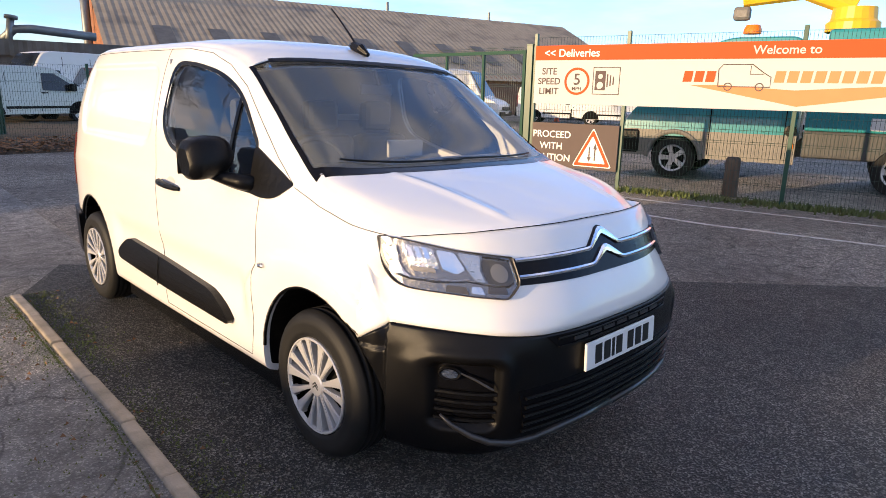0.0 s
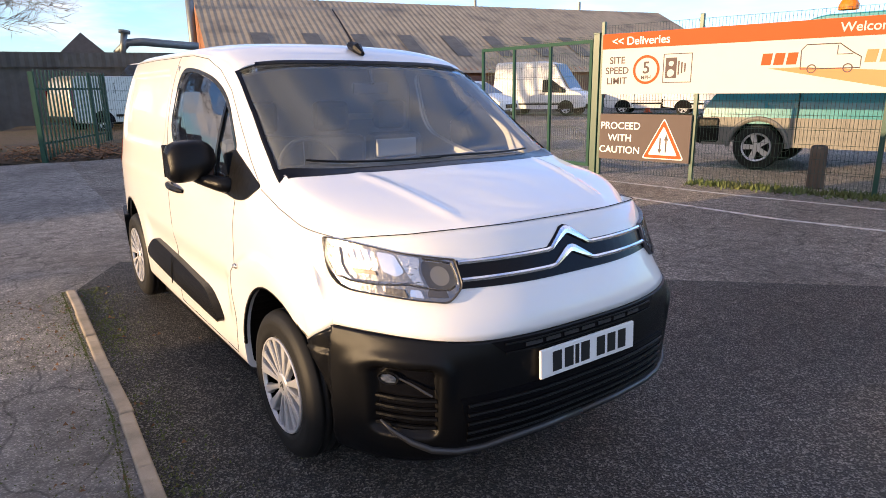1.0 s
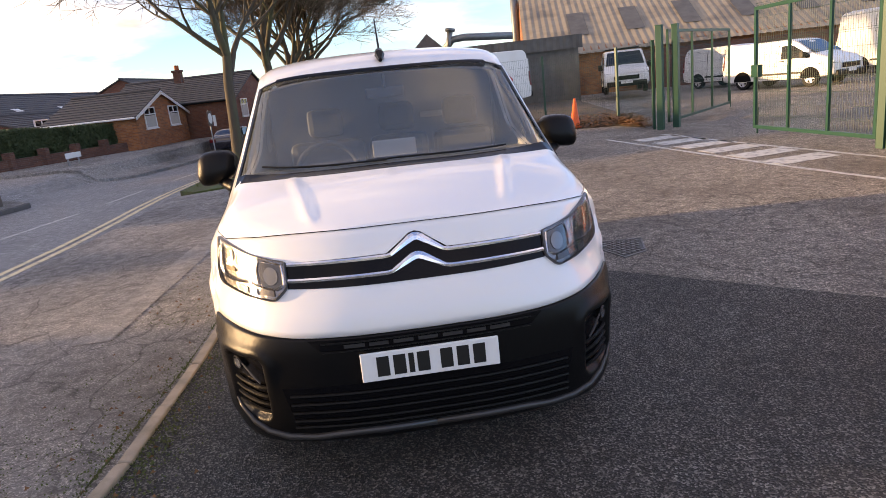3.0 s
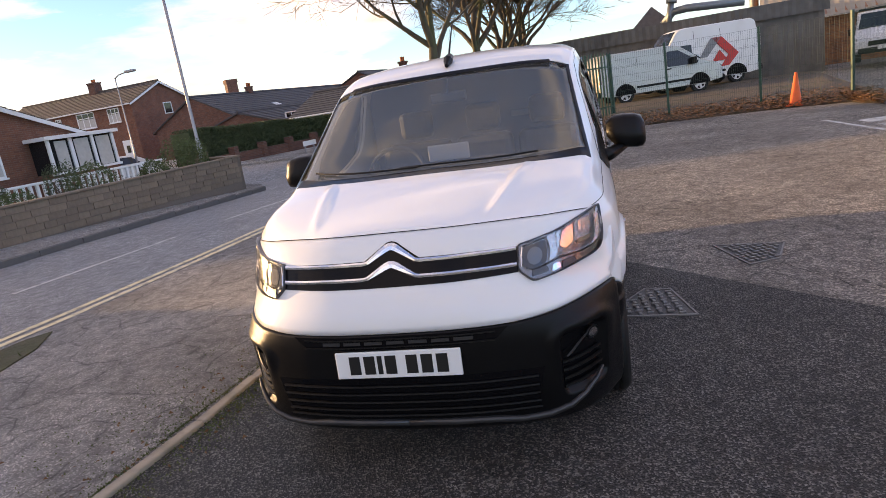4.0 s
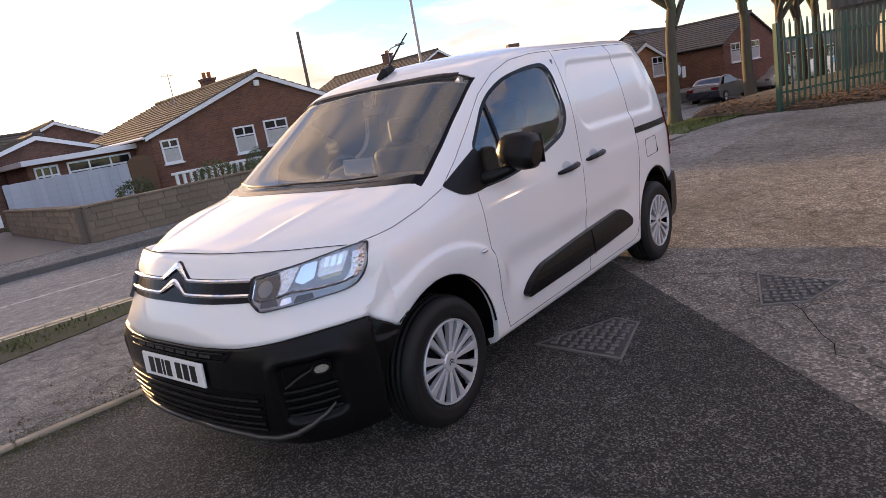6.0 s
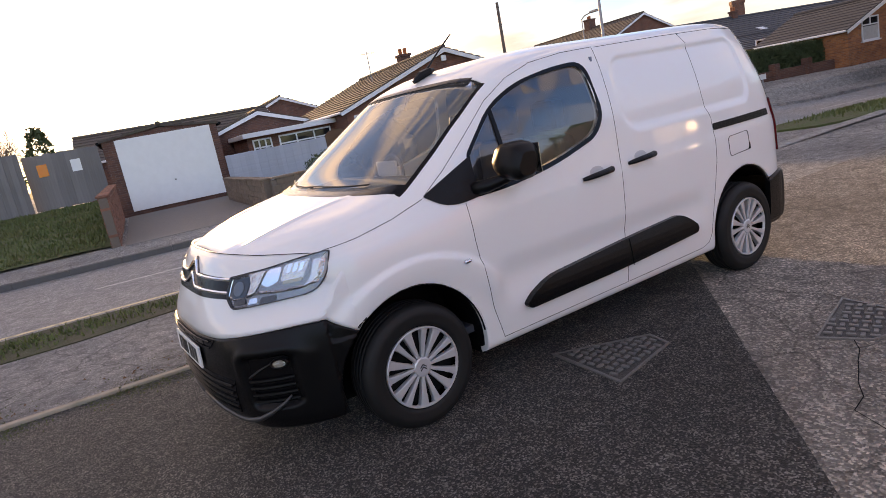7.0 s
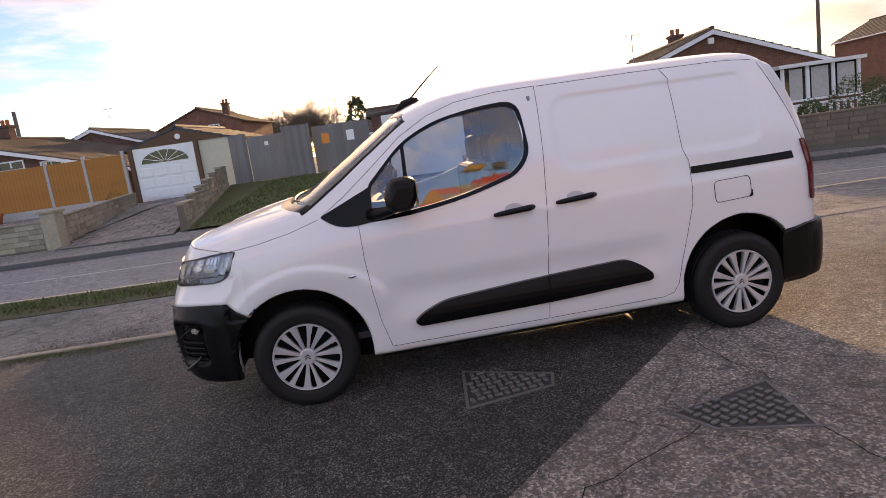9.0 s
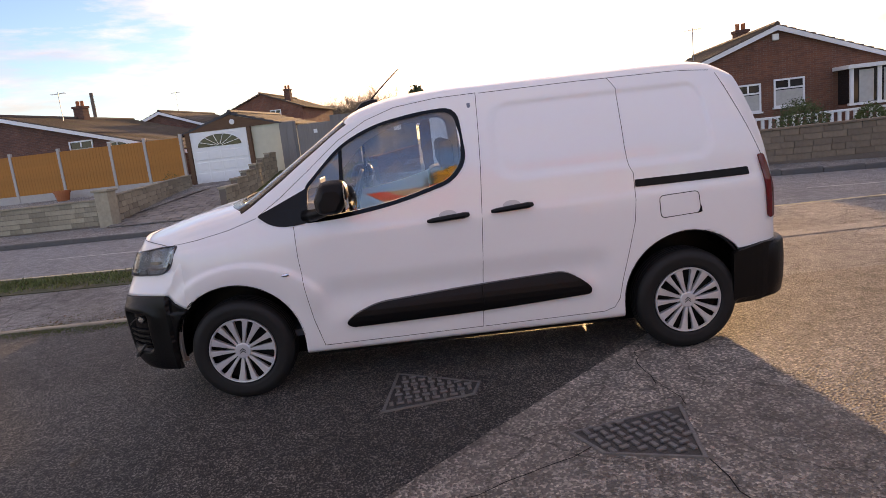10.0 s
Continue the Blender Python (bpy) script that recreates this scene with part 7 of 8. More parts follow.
def gable_house(name, s0, s1, n0, n1, eave, ridge, base, wall, roof, label, over=.25, axis='n', verge_white=True, m=None):
    """A house with a pitched roof; its ridge runs away from the street (axis n) or along it (axis s)."""
    h = thing(name, m or ROAD, label, "house", "houses")
    b = bmesh.new()
    if axis == 'n':
        mid = (s0 + s1) / 2
        prism(b, [(s0, base), (s1, base), (s1, eave), (mid, ridge - .08), (s0, eave)], n0, n1, 'y')
    else:
        mid = (n0 + n1) / 2
        prism(b, [(n0, base), (n1, base), (n1, eave), (mid, ridge - .08), (n0, eave)], s0, s1, 'x')
    part("wall", b, wall, h)
    r = part("roof", bmesh.new(), roof, h, "weathered tiled roof")
    b = bmesh.new()
    t = .10
    a0, a1 = (s0, s1) if axis == 'n' else (n0, n1)
    c0, c1 = (n0, n1) if axis == 'n' else (s0, s1)
    mid = (a0 + a1) / 2
    slope = (ridge - eave) / (mid - a0)
    k = int(math.hypot(mid - a0, ridge - eave) / .33)
    ze = eave - over * slope
    def course(e):
        out = []
        for i in range(k):
            f0, f1 = i / k, (i + 1) / k
            out += [(e + (mid - e) * f0, ze + (ridge - ze) * f0 + .055), (e + (mid - e) * f1, ze + (ridge - ze) * f1 + .015)]
        return out
    left, right = course(a0 - over), course(a1 + over)
    under = [(a1 + over, ze - .04), (mid, ridge - .06), (a0 - over, ze - .04)]
    prism(b, left + right[::-1] + under, c0 - over * .6, c1 + over * .6, 'y' if axis == 'n' else 'x')
    r.data = link("roof", b, roof)
    rt = bmesh.new()
    tube(rt, [(mid, c0 - over * .6, ridge + .03), (mid, c1 + over * .6, ridge + .03)] if axis == 'n' else [(c0 - over * .6, mid, ridge + .03), (c1 + over * .6, mid, ridge + .03)], .10, 8)
    part("ridge_tiles", rt, roof, r)
    if verge_white:
        for c in (c0 - over * .6 - .02, c1 + over * .6 + .02):
            for sg in (-1, 1):
                e = a0 - over if sg < 0 else a1 + over
                ze = eave - over * slope
                pts = [(e, ze - .02), (mid, ridge - .02), (mid, ridge - .20), (e, ze - .17)]
                part("bargeboard", prism(bmesh.new(), pts, c - .015, c + .015, 'y' if axis == 'n' else 'x'), M_UPVC, h, "white bargeboard")
    for sg in (-1, 1):
        e = a0 - over - .02 if sg < 0 else a1 + over + .02
        g = bmesh.new()
        ze = eave - over * slope - .04
        tube(g, [(e, c0 - .1, ze), (e, c1 + .1, ze)] if axis == 'n' else [(c0 - .1, e, ze), (c1 + .1, e, ze)], .055, 6)
        part("gutter", g, M_UPVC if verge_white else M_SEAM, h)
    return h


def chimney(parent, s, n, z0, z1, w=.55):
    c = part("chimney", boxes((s - w / 2, s + w / 2, n - w / 2, n + w / 2, z0, z1), (s - w / 2 - .05, s + w / 2 + .05, n - w / 2 - .05, n + w / 2 + .05, z1 - .12, z1)), M_BRICKBROWN, parent)
    for d in (-.13, .13):
        part("chimney_pot", lathe(bmesh.new(), [(.09, z1), (.10, z1 + .25), (.08, z1 + .30)], 10, 'z'), M_TERRACOTTA, c, m=pose(s + d, n, 0))


def tv_aerial(parent, s, n, z, h=1.2):
    b = bmesh.new()
    tube(b, [(s, n, z), (s, n, z + h)], .02, 5)
    tube(b, [(s - .35, n, z + h - .1), (s + .35, n, z + h - .05)], .012, 4)
    for k in range(6):
        x = s - .3 + .12 * k
        tube(b, [(x, n - .2, z + h - .08), (x, n + .2, z + h - .08)], .008, 3)
    part("tv_aerial", b, M_STEEL, parent)


# bungalow with the bay window
bung = gable_house("bungalow", 9.7, 19.4, 20.0, 31.0, 2.36, 4.18, -.2, M_BRICKRED, M_TILE, "red brick bungalow with a white bay window and bargeboards")
casement(bung, 13.0, 13.95, 1.02, 2.10, 20.0)
casement(bung, 14.42, 15.55, 1.12, 2.18, 20.0)
casement(bung, 10.0, 10.7, 1.15, 2.05, 20.0)
bay = part("bay_window", boxes((16.7, 19.7, 18.95, 20.0, -.2, .95)), M_BRICKRED, bung, "white box bay window")
part("bay_roof", boxes((16.55, 19.9, 18.8, 20.0, 2.22, 2.36), bevel=.01), M_UPVC, bay)
part("bay_glass", boxes((16.75, 19.65, 19.0, 19.98, .97, 2.22)), M_GLASS_DARK, bay)
for s0, s1 in ((16.68, 16.80), (17.62, 17.76), (18.62, 18.74), (19.60, 19.72)):
    part("bay_post", boxes((s0, s1, 18.93, 19.02, .95, 2.22)), M_UPVC, bay)
part("bay_sill", boxes((16.62, 19.78, 18.88, 19.02, .90, .99)), M_UPVC, bay)
for s0, s1 in ((17.0, 17.5), (17.85, 18.5), (18.85, 19.5)):
    part("bay_curtain", boxes((s0, s1, 18.965, 18.985, 1.0, 2.15)), M_CURTAIN, bay)
part("alarm_box", boxes((14.38, 14.62, 19.88, 19.99, 3.62, 3.86), bevel=.03), M_WHITE, bung, "white alarm box")
chimney(bung, 15.3, 26.0, 3.7, 4.75)
tv_aerial(bung, 12.6, 24.0, 3.5, 1.4)
ext = part("side_porch", boxes((5.9, 9.7, 22.0, 27.0, 0, 1.95)), M_BRICKRED, bung, "low white-fascia side porch")
part("porch_roof", boxes((5.7, 9.75, 21.6, 27.2, 1.95, 2.14), bevel=.01), M_UPVC, ext)
for s0, s1 in ((6.1, 6.9), (7.2, 9.5)):
    casement(bung, s0, s1, .8, 1.85, 22.0, True, 2)

# two-storey house
h2 = gable_house("brick_house", -17.0, 0, 0, 7.0, 5.1, 6.68, -.2, M_BRICKRED, M_TILE, "two-storey red brick house with white windows and a gable end", axis='s', m=street(41.56, 40, 0, -90))
for s0, s1, z0, z1 in ((-6.43, -4.34, 3.54, 4.84), (-2.78, -1.45, 3.64, 4.82), (-9.02, -8.34, 4.2, 4.74), (-5.63, -3.18, .4, 1.97)):
    casement(h2, s0, s1, z0, z1, 0.0, True, 2)
part("front_door", boxes((-1.95, -.85, -.05, .02, .02, 2.05), bevel=.02), M_UPVC, h2, "white front door")
part("door_glass", boxes((-1.6, -1.2, -.06, -.052, 1.0, 1.6)), M_GLASS_DARK, h2)
gw = part("window", boxes((.004, .012, 3.62, 4.45, 3.88, 4.78)), M_GLASS_DARK, h2, "white-framed window in the gable")
for y0, y1, z0, z1 in ((3.55, 4.52, 3.82, 3.89), (3.55, 4.52, 4.75, 4.82), (3.55, 3.62, 3.89, 4.75), (4.45, 4.52, 3.89, 4.75)):
    part("frame", boxes((.0, .05, y0, y1, z0, z1)), M_UPVC, gw)
chimney(h2, -7.3, 3.5, 6.2, 7.6, .8)
h2b = gable_house("brick_house", 48.6, 54, 37.0, 43.0, 2.5, 3.9, -.2, M_BRICKRED, M_SLATE, "low brick house extension with a white gable")
casement(h2b, 49.5, 50.8, 1.0, 2.2, 37.0)

# garage and gated garden opposite
gar = gable_house("garage", -9.15, -5.0, 19.3, 25.0, 2.72, 3.35, .3, M_RENDER, M_SLATE, "cream garage with a white panelled door and dark gable", over=.12, verge_white=False)
part("gable_panel", prism(bmesh.new(), [(-9.1, 2.72), (-5.05, 2.72), (-7.1, 3.26)], 19.24, 19.30, 'y'), M_BROWNWOOD, gar, "dark timber gable")
door = part("garage_door", boxes((-8.92, -6.45, 19.22, 19.28, .55, 2.70)), M_WHITE, gar, "white panelled up-and-over door")
for r in range(3):
    for c in range(4):
        s0 = -8.82 + c * .59
        z0 = .68 + r * .44
        part("panel", boxes((s0 + .04, s0 + .55, 19.195, 19.225, z0, z0 + .34), bevel=.012), M_WHITE, door)
fan = bmesh.new()
prism(fan, [(-7.685 + .95 * math.cos(a), 2.08 + .48 * math.sin(a)) for a in [math.pi * k / 20 for k in range(21)]], 19.205, 19.23, 'y')
part("fanlight", fan, M_GLASS_DARK, door)
for k in range(1, 7):
    a = math.pi * k / 7
    b = bmesh.new()
    tube(b, [(-7.685 + .12 * math.cos(a), 19.20, 2.08 + .06 * math.sin(a)), (-7.685 + .95 * math.cos(a), 19.20, 2.08 + .48 * math.sin(a))], .014, 4)
    part("fanlight_bar", b, M_WHITE, door)
for s in (-9.02, -6.35):
    part("door_post", boxes((s - .08, s + .08, 19.15, 19.30, .3, 2.72)), M_BROWNWOOD, gar)
b = bmesh.new()
lathe(b, [(.11, 0), (.11, .02), (.001, .025)], 16, 'y')
part("wall_plaque", b, M_WHITE, gar, m=pose(-7.0, 19.2, 2.98, 0, 0, 180))

# sloping block-paved drive to the garage
drive = thing("driveway", ROAD, "grey block-paved driveway sloping up to the garage", "driveway", kind="structure")
def drv(u, v, lift=0.0):
    n = 9.7 + v * 9.5
    sl, sr = -6.9 - 2.1 * v, -3.75 - 2.5 * v
    return Vector((sl + (sr - sl) * u, n, .02 + .58 * v**1.1 + lift))
q = sheet([[drv(i / 8, j / 16) for i in range(9)] for j in range(17)])
bmesh.ops.recalc_face_normals(q, faces=q.faces[:])
part("bed", q, M_KERBDARK, drive)
for j in range(20):
    for i in range(7):
        o = .5 * (j % 2) / 7
        u0, u1 = max(0, i / 7 + o), min(1, (i + 1) / 7 + o)
        if u1 - u0 < .03:
            continue
        v0, v1 = j / 20, (j + 1) / 20
        h = random.uniform(.012, .026)
        a = [drv(u0 + .006, v0 + .003, h), drv(u1 - .006, v0 + .003, h), drv(u1 - .006, v1 - .003, h), drv(u0 + .006, v1 - .003, h)]
        b = bmesh.new()
        t = [b.verts.new(p) for p in a]
        l = [b.verts.new(p - Vector((0, 0, .03))) for p in a]
        b.faces.new(t)
        for k in range(4):
            b.faces.new((t[k], l[k], l[(k + 1) % 4], t[(k + 1) % 4]))
        bmesh.ops.recalc_face_normals(b, faces=b.faces[:])
        part("paving_block", b, M_PAVING, drive)


def stone_wall(p0, p1, base0, base1, top0, top1, mat, label, course=.15, length=.42, thick=.2, cope=True):
    """A wall of squared stones, course by course, between two plan points of the street."""
    d = Vector(p1) - Vector(p0)
    L = d.length
    w = thing("garden_wall", ROAD @ pose(p0[0], p0[1], 0, 0, 0, math.degrees(math.atan2(d.y, d.x))), label, "garden wall", "garden walls", "structure")
    core = prism(bmesh.new(), [(0, base0 - .3), (L, base1 - .3), (L, top1 - .02), (0, top0 - .02)], -thick / 2 + .015, thick / 2 - .015, 'y')
    part("core", core, M_MORTAR, w)
    rows = max(1, round((max(top0 - base0, top1 - base1)) / course))
    cache = {}
    for r in range(rows):
        x = -random.uniform(0, length)
        while x < L:
            x0, x1 = max(0, x), min(L, x + length * random.choice((.7, 1.0, 1.0, 1.3)))
            x += (x1 - x) if x1 > 0 else length
            if x1 - x0 < .06:
                continue
            f = (x0 + x1) / 2 / L
            b0, t0 = base0 + (base1 - base0) * f, top0 + (top1 - top0) * f
            ch = (t0 - b0) / rows
            key = (round((x1 - x0) / .06), round(ch, 2))
            if key not in cache:
                cache[key] = link("stone", boxes((-key[0] * .03 + .006, key[0] * .03 - .006, -thick / 2, thick / 2, .005, key[1] - .005), bevel=.008), mat)
            o = new("stone", cache[key])
            o.parent = w
            o.matrix_local = pose((x0 + x1) / 2, random.uniform(-.008, .008), b0 + ch * r)
    if cope:
        k = max(1, round(L / .6))
        for i in range(k):
            f = (i + .5) / k
            z = top0 + (top1 - top0) * f
            part("coping", boxes((L * i / k + .004, L * (i + 1) / k - .004, -thick / 2 - .03, thick / 2 + .03, z, z + .05), bevel=.01), mat, w)
    return w


stone_wall((4.2, 9.5), (15.2, 9.5), 0, 0, .74, .74, M_BROWNSTONE, "low brown stone garden wall along the footway")
stone_wall((4.15, 9.62), (4.15, 17.0), 0, .1, .74, .70, M_BROWNSTONE, "brown stone wall returning along the drive")
stone_wall((15.3, 9.5), (17.0, 12.5), 0, 0, .74, .74, M_BROWNSTONE, "brown stone wall curving into the side road")
stone_wall((-16.5, 10.3), (-7.25, 10.3), 0, .05, .72, .74, M_STONEWALL, "buff stone garden wall with flat coping", .15, .40)
stone_wall((-7.1, 10.45), (-8.9, 18.5), .1, .5, .80, 1.0, M_STONEWALL, "buff stone wall beside the driveway", .16, .45)
pil = thing("wall_pillar", street(-7.12, 10.3), "square buff stone pillar with a flat cap at the driveway", "pillar")
part("shaft", boxes((-.20, .20, -.20, .20, -.2, .98), bevel=.01), M_STONEWALL, pil)
part("cap", boxes((-.25, .25, -.25, .25, .98, 1.05), bevel=.012), M_STONEWALL, pil)
for k in range(6):
    f0, f1 = k / 6, (k + 1) / 6
    a = (-3.65 - 1.55 * f0, 10.2 + 8.3 * f0)
    b = (-3.65 - 1.55 * f1, 10.2 + 8.3 * f1)
    stone_wall(a, b, .05 + .5 * f0, .05 + .5 * f1, .72 + .16 * k, .72 + .16 * k, M_STONEWALL, "stepped buff stone wall climbing beside the driveway", .15, .40)
gd = bmesh.new()
q = sheet([[(s + (-1.6 * (n - 10) / 9 if s < -2 else 0), n, .03 + .75 * max(0, (n - 10) / 9)**1.1 + random.uniform(0, .04)) for s in (-3.6, -3, -2, -1, 0, .6)] for n in [10 + .75 * k for k in range(13)]])
bmesh.ops.recalc_face_normals(q, faces=q.faces[:])
solid("lawn", q, M_TURF, ROAD, "rough sloping lawn in front of the grey gates", "lawn", kind="structure", smooth=True)
blades(7000, lambda: (lambda n: (random.uniform(-3.4, .5), n, .04 + .75 * max(0, (n - 10) / 9)**1.1))(random.uniform(10.05, 18.8)), .09, "grass", "rough grass on the sloping lawn", M_GRASS, .02)
gy = sheet([[(s, n, z) for s in (-20, -14, -9, -7.3)] for n, z in ((10.4, .10), (13, .25), (16, .45), (19.5, .6))])
bmesh.ops.recalc_face_normals(gy, faces=gy.faces[:])
solid("garden", gy, M_FOOTWAY, ROAD, "dark tarmac garden behind the stone wall", "garden", kind="structure")

# timber fences
fo = thing("panel_fence", ROAD, "orange timber panel fence between concrete posts", "fence", "garden fences")
posts = [-19.4, -17.0, -14.75, -12.4, -10.85, -9.25]
for s in posts:
    part("post", boxes((s - .06, s + .06, 19.0, 19.12, .3, 2.72), bevel=.008), M_CONCPOST, fo, "grey concrete post")
for a, b in zip(posts, posts[1:]):
    part("gravel_board", boxes((a + .06, b - .06, 19.03, 19.09, .45, .90)), M_CONCPOST, fo)
    pn = part("panel", boxes((a + .06, b - .06, 19.045, 19.075, .90, 2.58)), M_FENCEOR, fo, "orange timber panel")
    k = int((b - a - .12) / .14)
    bw = (b - a - .12) / k
    board = link("board", boxes((.003, bw - .003, -.012, 0, 0, 1.66), bevel=.003), M_FENCEOR)
    for i in range(k):
        o = new("board", board)
        o.parent = pn
        o.matrix_local = pose(a + .06 + bw * i, 19.045, .91)
pot = thing("plant_pot", street(-14.4, 18.3, .45), "terracotta plant pot by the orange fence", "plant pot")
part("pot", lathe(bmesh.new(), [(.001, 0), (.20, 0), (.30, .42), (.33, .42), (.33, .52), (.28, .52), (.26, .44), (.001, .42)], 20, 'z'), M_TERRACOTTA, pot)


def board_fence(s0, s1, n, z0, z1, mat, label, w=.14):
    f = thing("board_fence", ROAD, label, "fence", "garden fences")
    k = max(1, int((s1 - s0) / w))
    bw = (s1 - s0) / k
    board = link("board", boxes((-.008, bw + .008, -.015, 0, 0, z1 - z0), bevel=.003), mat)
    for i in range(k):
        o = new("board", board)
        o.parent = f
        o.matrix_local = pose(s0 + bw * i, n - .018 * (i % 2) + random.uniform(-.002, .002), z0 + random.uniform(-.02, .02), 0, random.uniform(-.3, .3), 0)
    for z in (z0 + .25, z1 - .3):
        part("rail", boxes((s0, s1, n + .0, n + .05, z, z + .08)), mat, f)
    return f


board_fence(-5.0, -4.3, 19.1, .7, 2.72, M_GREYFENCE, "grey weathered boards beside the garden gate")
gt = thing("garden_gate", ROAD, "plain grey garden gate with a small notice", "gate")
part("leaf", boxes((-4.28, -2.85, 19.12, 19.17, .8, 2.55), bevel=.01), M_GREYFENCE, gt)
part("notice", boxes((-3.6, -3.45, 19.105, 19.12, 2.15, 2.30)), M_WHITE, gt)
board_fence(-2.82, -1.75, 19.0, .75, 2.75, M_GREYFENCE, "pale weathered boards of an old garden fence")
board_fence(-1.7, .55, 19.3, .8, 2.62, M_GREYFENCE, "dark weathered fence with rails and posts", .2)
for s, m in ((-1.2, M_AMBER), (-.2, M_PLATE)):
    sg = thing("notice", street(s, 19.26, 2.1), "small notice nailed to the weathered fence", "notice", "notices")
    part("plate", boxes((-.15, .15, -.012, .0, -.2, .2)), m, sg)
board_fence(4.55, 8.35, 19.1, .1, 1.44, M_PALEFENCE, "pale blue-grey boarded fence beside the drive", .16)
bg = thing("garden_gate", ROAD, "arched brown timber side gate", "gate")
part("leaf", prism(bmesh.new(), [(8.4, .2), (9.3, .2), (9.3, 1.5), (9.1, 1.62), (8.85, 1.66), (8.6, 1.62), (8.4, 1.5)], 19.1, 19.16, 'y'), M_BROWNWOOD, bg)

# second garage with the plain white door
g2 = gable_house("garage", .7, 4.55, 19.4, 26.0, 2.70, 2.95, -.1, M_BRICKBROWN, M_TILE, "brick garage with a plain white up-and-over door", over=.1, verge_white=False)
part("garage_door", boxes((1.1, 4.3, 19.33, 19.40, .15, 2.66), bevel=.01), M_WHITE, g2, "plain white garage door")
part("handle", boxes((2.68, 2.74, 19.30, 19.33, .95, 1.0)), M_IRON, g2)
slab("drive", [(.9, 9.6), (4.0, 9.6), (4.5, 19.4), (.9, 19.4)], -.3, .008, M_PAVING, "pale concrete drive to the second garage", "drive", ROAD)
stone_wall((.72, 9.8), (.72, 17.5), 0, .1, 1.1, 1.2, M_BRICK, "dark red brick wall beside the drive", .075, .22)

# balustrade before the bungalow
bal = thing("balustrade", ROAD, "white pierced concrete balustrade in front of the bungalow", "balustrade")
part("rail", boxes((9.0, 20.2, 16.95, 17.10, .78, .86), bevel=.01), M_WHITE, bal)
part("plinth", boxes((9.0, 20.2, 16.95, 17.10, .1, .32), bevel=.01), M_WHITE, bal)
bm_ = link("baluster", boxes((-.05, .05, -.05, .05, .32, .78), bevel=.015), M_WHITE)
for k in range(44):
    o = new("baluster", bm_)
    o.parent = bal
    o.matrix_local = pose(9.15 + .25 * k, 17.02, 0)
slab("garden", [(4.3, 9.6), (15.2, 9.6), (17, 12.6), (17, 20), (4.3, 20)], -.3, .10, M_TURF, "planted front garden behind the stone wall", "garden", ROAD)


def bush(s, n, z, r, h, mat, label, count=500, leaf=.03):
    b = thing("bush", street(s, n, z), label, "bush", "bushes")
    verts, faces = [], []
    for i in range(count):
        d = Vector((random.gauss(0, 1), random.gauss(0, 1), random.gauss(0, 1))).normalized() * random.uniform(.75, 1.05)
        d *= 1 + .18 * math.sin(4 * d.x + s) * math.cos(5 * d.y + n)
        p = Vector((d.x * r, d.y * r, h / 2 + d.z * h / 2))
        k = len(verts)
        for t in range(3):
            verts.append(tuple(p + Vector((random.uniform(-leaf, leaf), random.uniform(-leaf, leaf), random.uniform(-leaf, leaf)))))
        faces.append((k, k + 1, k + 2))
    me = bpy.data.meshes.new("leaves")
    me.from_pydata(verts, [], faces)
    me.materials.append(mat)
    o = new("leaves", me)
    o.parent = b
    t = bmesh.new()
    for k in range(6):
        a = k * 1.05
        tube(t, [(0, 0, -.1), (math.cos(a) * r * .5, math.sin(a) * r * .5, h * .55)], [.02, .008], 4, False)
    part("stems", t, M_TWIG, b)


for s, n, r, h, m in ((6.3, 12.5, .5, .95, M_HEDGE), (8.6, 12.6, .7, 1.0, M_BUSH), (9.8, 12.0, .7, .85, M_BUSH), (10.7, 14, .5, 1.1, M_HEDGE), (11.9, 11.5, .65, 1.2, M_BUSH), (12.6, 13.5, .5, 1.3, M_HEDGE), (13.1, 10.6, .4, 1.0, M_BUSH), (14.4, 10.7, .75, 1.45, M_BUSH), (15.3, 11.2, .5, 1.3, M_BUSH)):
    bush(s, n, .1, r, h, m, "rounded garden shrub behind the stone wall", 3200 if m is M_BUSH else 2800, .035)
bush(-9.7, 18.6, .5, .35, .75, M_BUSH, "small dark shrub beside the garage", 300)

# long hedge beyond the side road
hedge = thing("hedge", ROAD, "tall clipped dark hedge above a low brick wall", "hedge")
verts, faces = [], []
def hedge_line(t):
    return 23.4 + 5.05 * t, 18.3 - 1.9 * t
for i in range(30000):
    t = random.uniform(0, 2)
    s, n = hedge_line(t)
    f = random.random()
    top = 1.80 - .22 * t + .03 * math.sin(9 * t)
    z = random.uniform(.2, top)
    n += .10 * math.sin(3 * s + 2 * z) * math.sin(2.1 * z + s)
    if f < .25:
        z = top + random.uniform(-.05, .06)
        n += random.uniform(0, 1.2)
    k = len(verts)
    for _ in range(3):
        verts.append((s + random.uniform(-.07, .07), n + random.uniform(-.06, .06), z + random.uniform(-.07, .07)))
    faces.append((k, k + 1, k + 2))
me = bpy.data.meshes.new("leaves")
me.from_pydata(verts, [], faces)
me.materials.append(M_HEDGE)
o = new("leaves", me)
o.parent = hedge
core = bmesh.new()
for t in range(20):
    (a, b), (c, d) = hedge_line(t / 10), hedge_line((t + 1) / 10)
    prism(core, [(a, b + .08), (c, d + .08), (c, d + 1.2), (a, b + 1.2)], -.1, 1.74 - .022 * t)
part("inner_growth", core, M_HEDGE, hedge)
hw = thing("hedge_wall", ROAD, "low brown brick wall in front of the hedge", "wall", kind="structure")
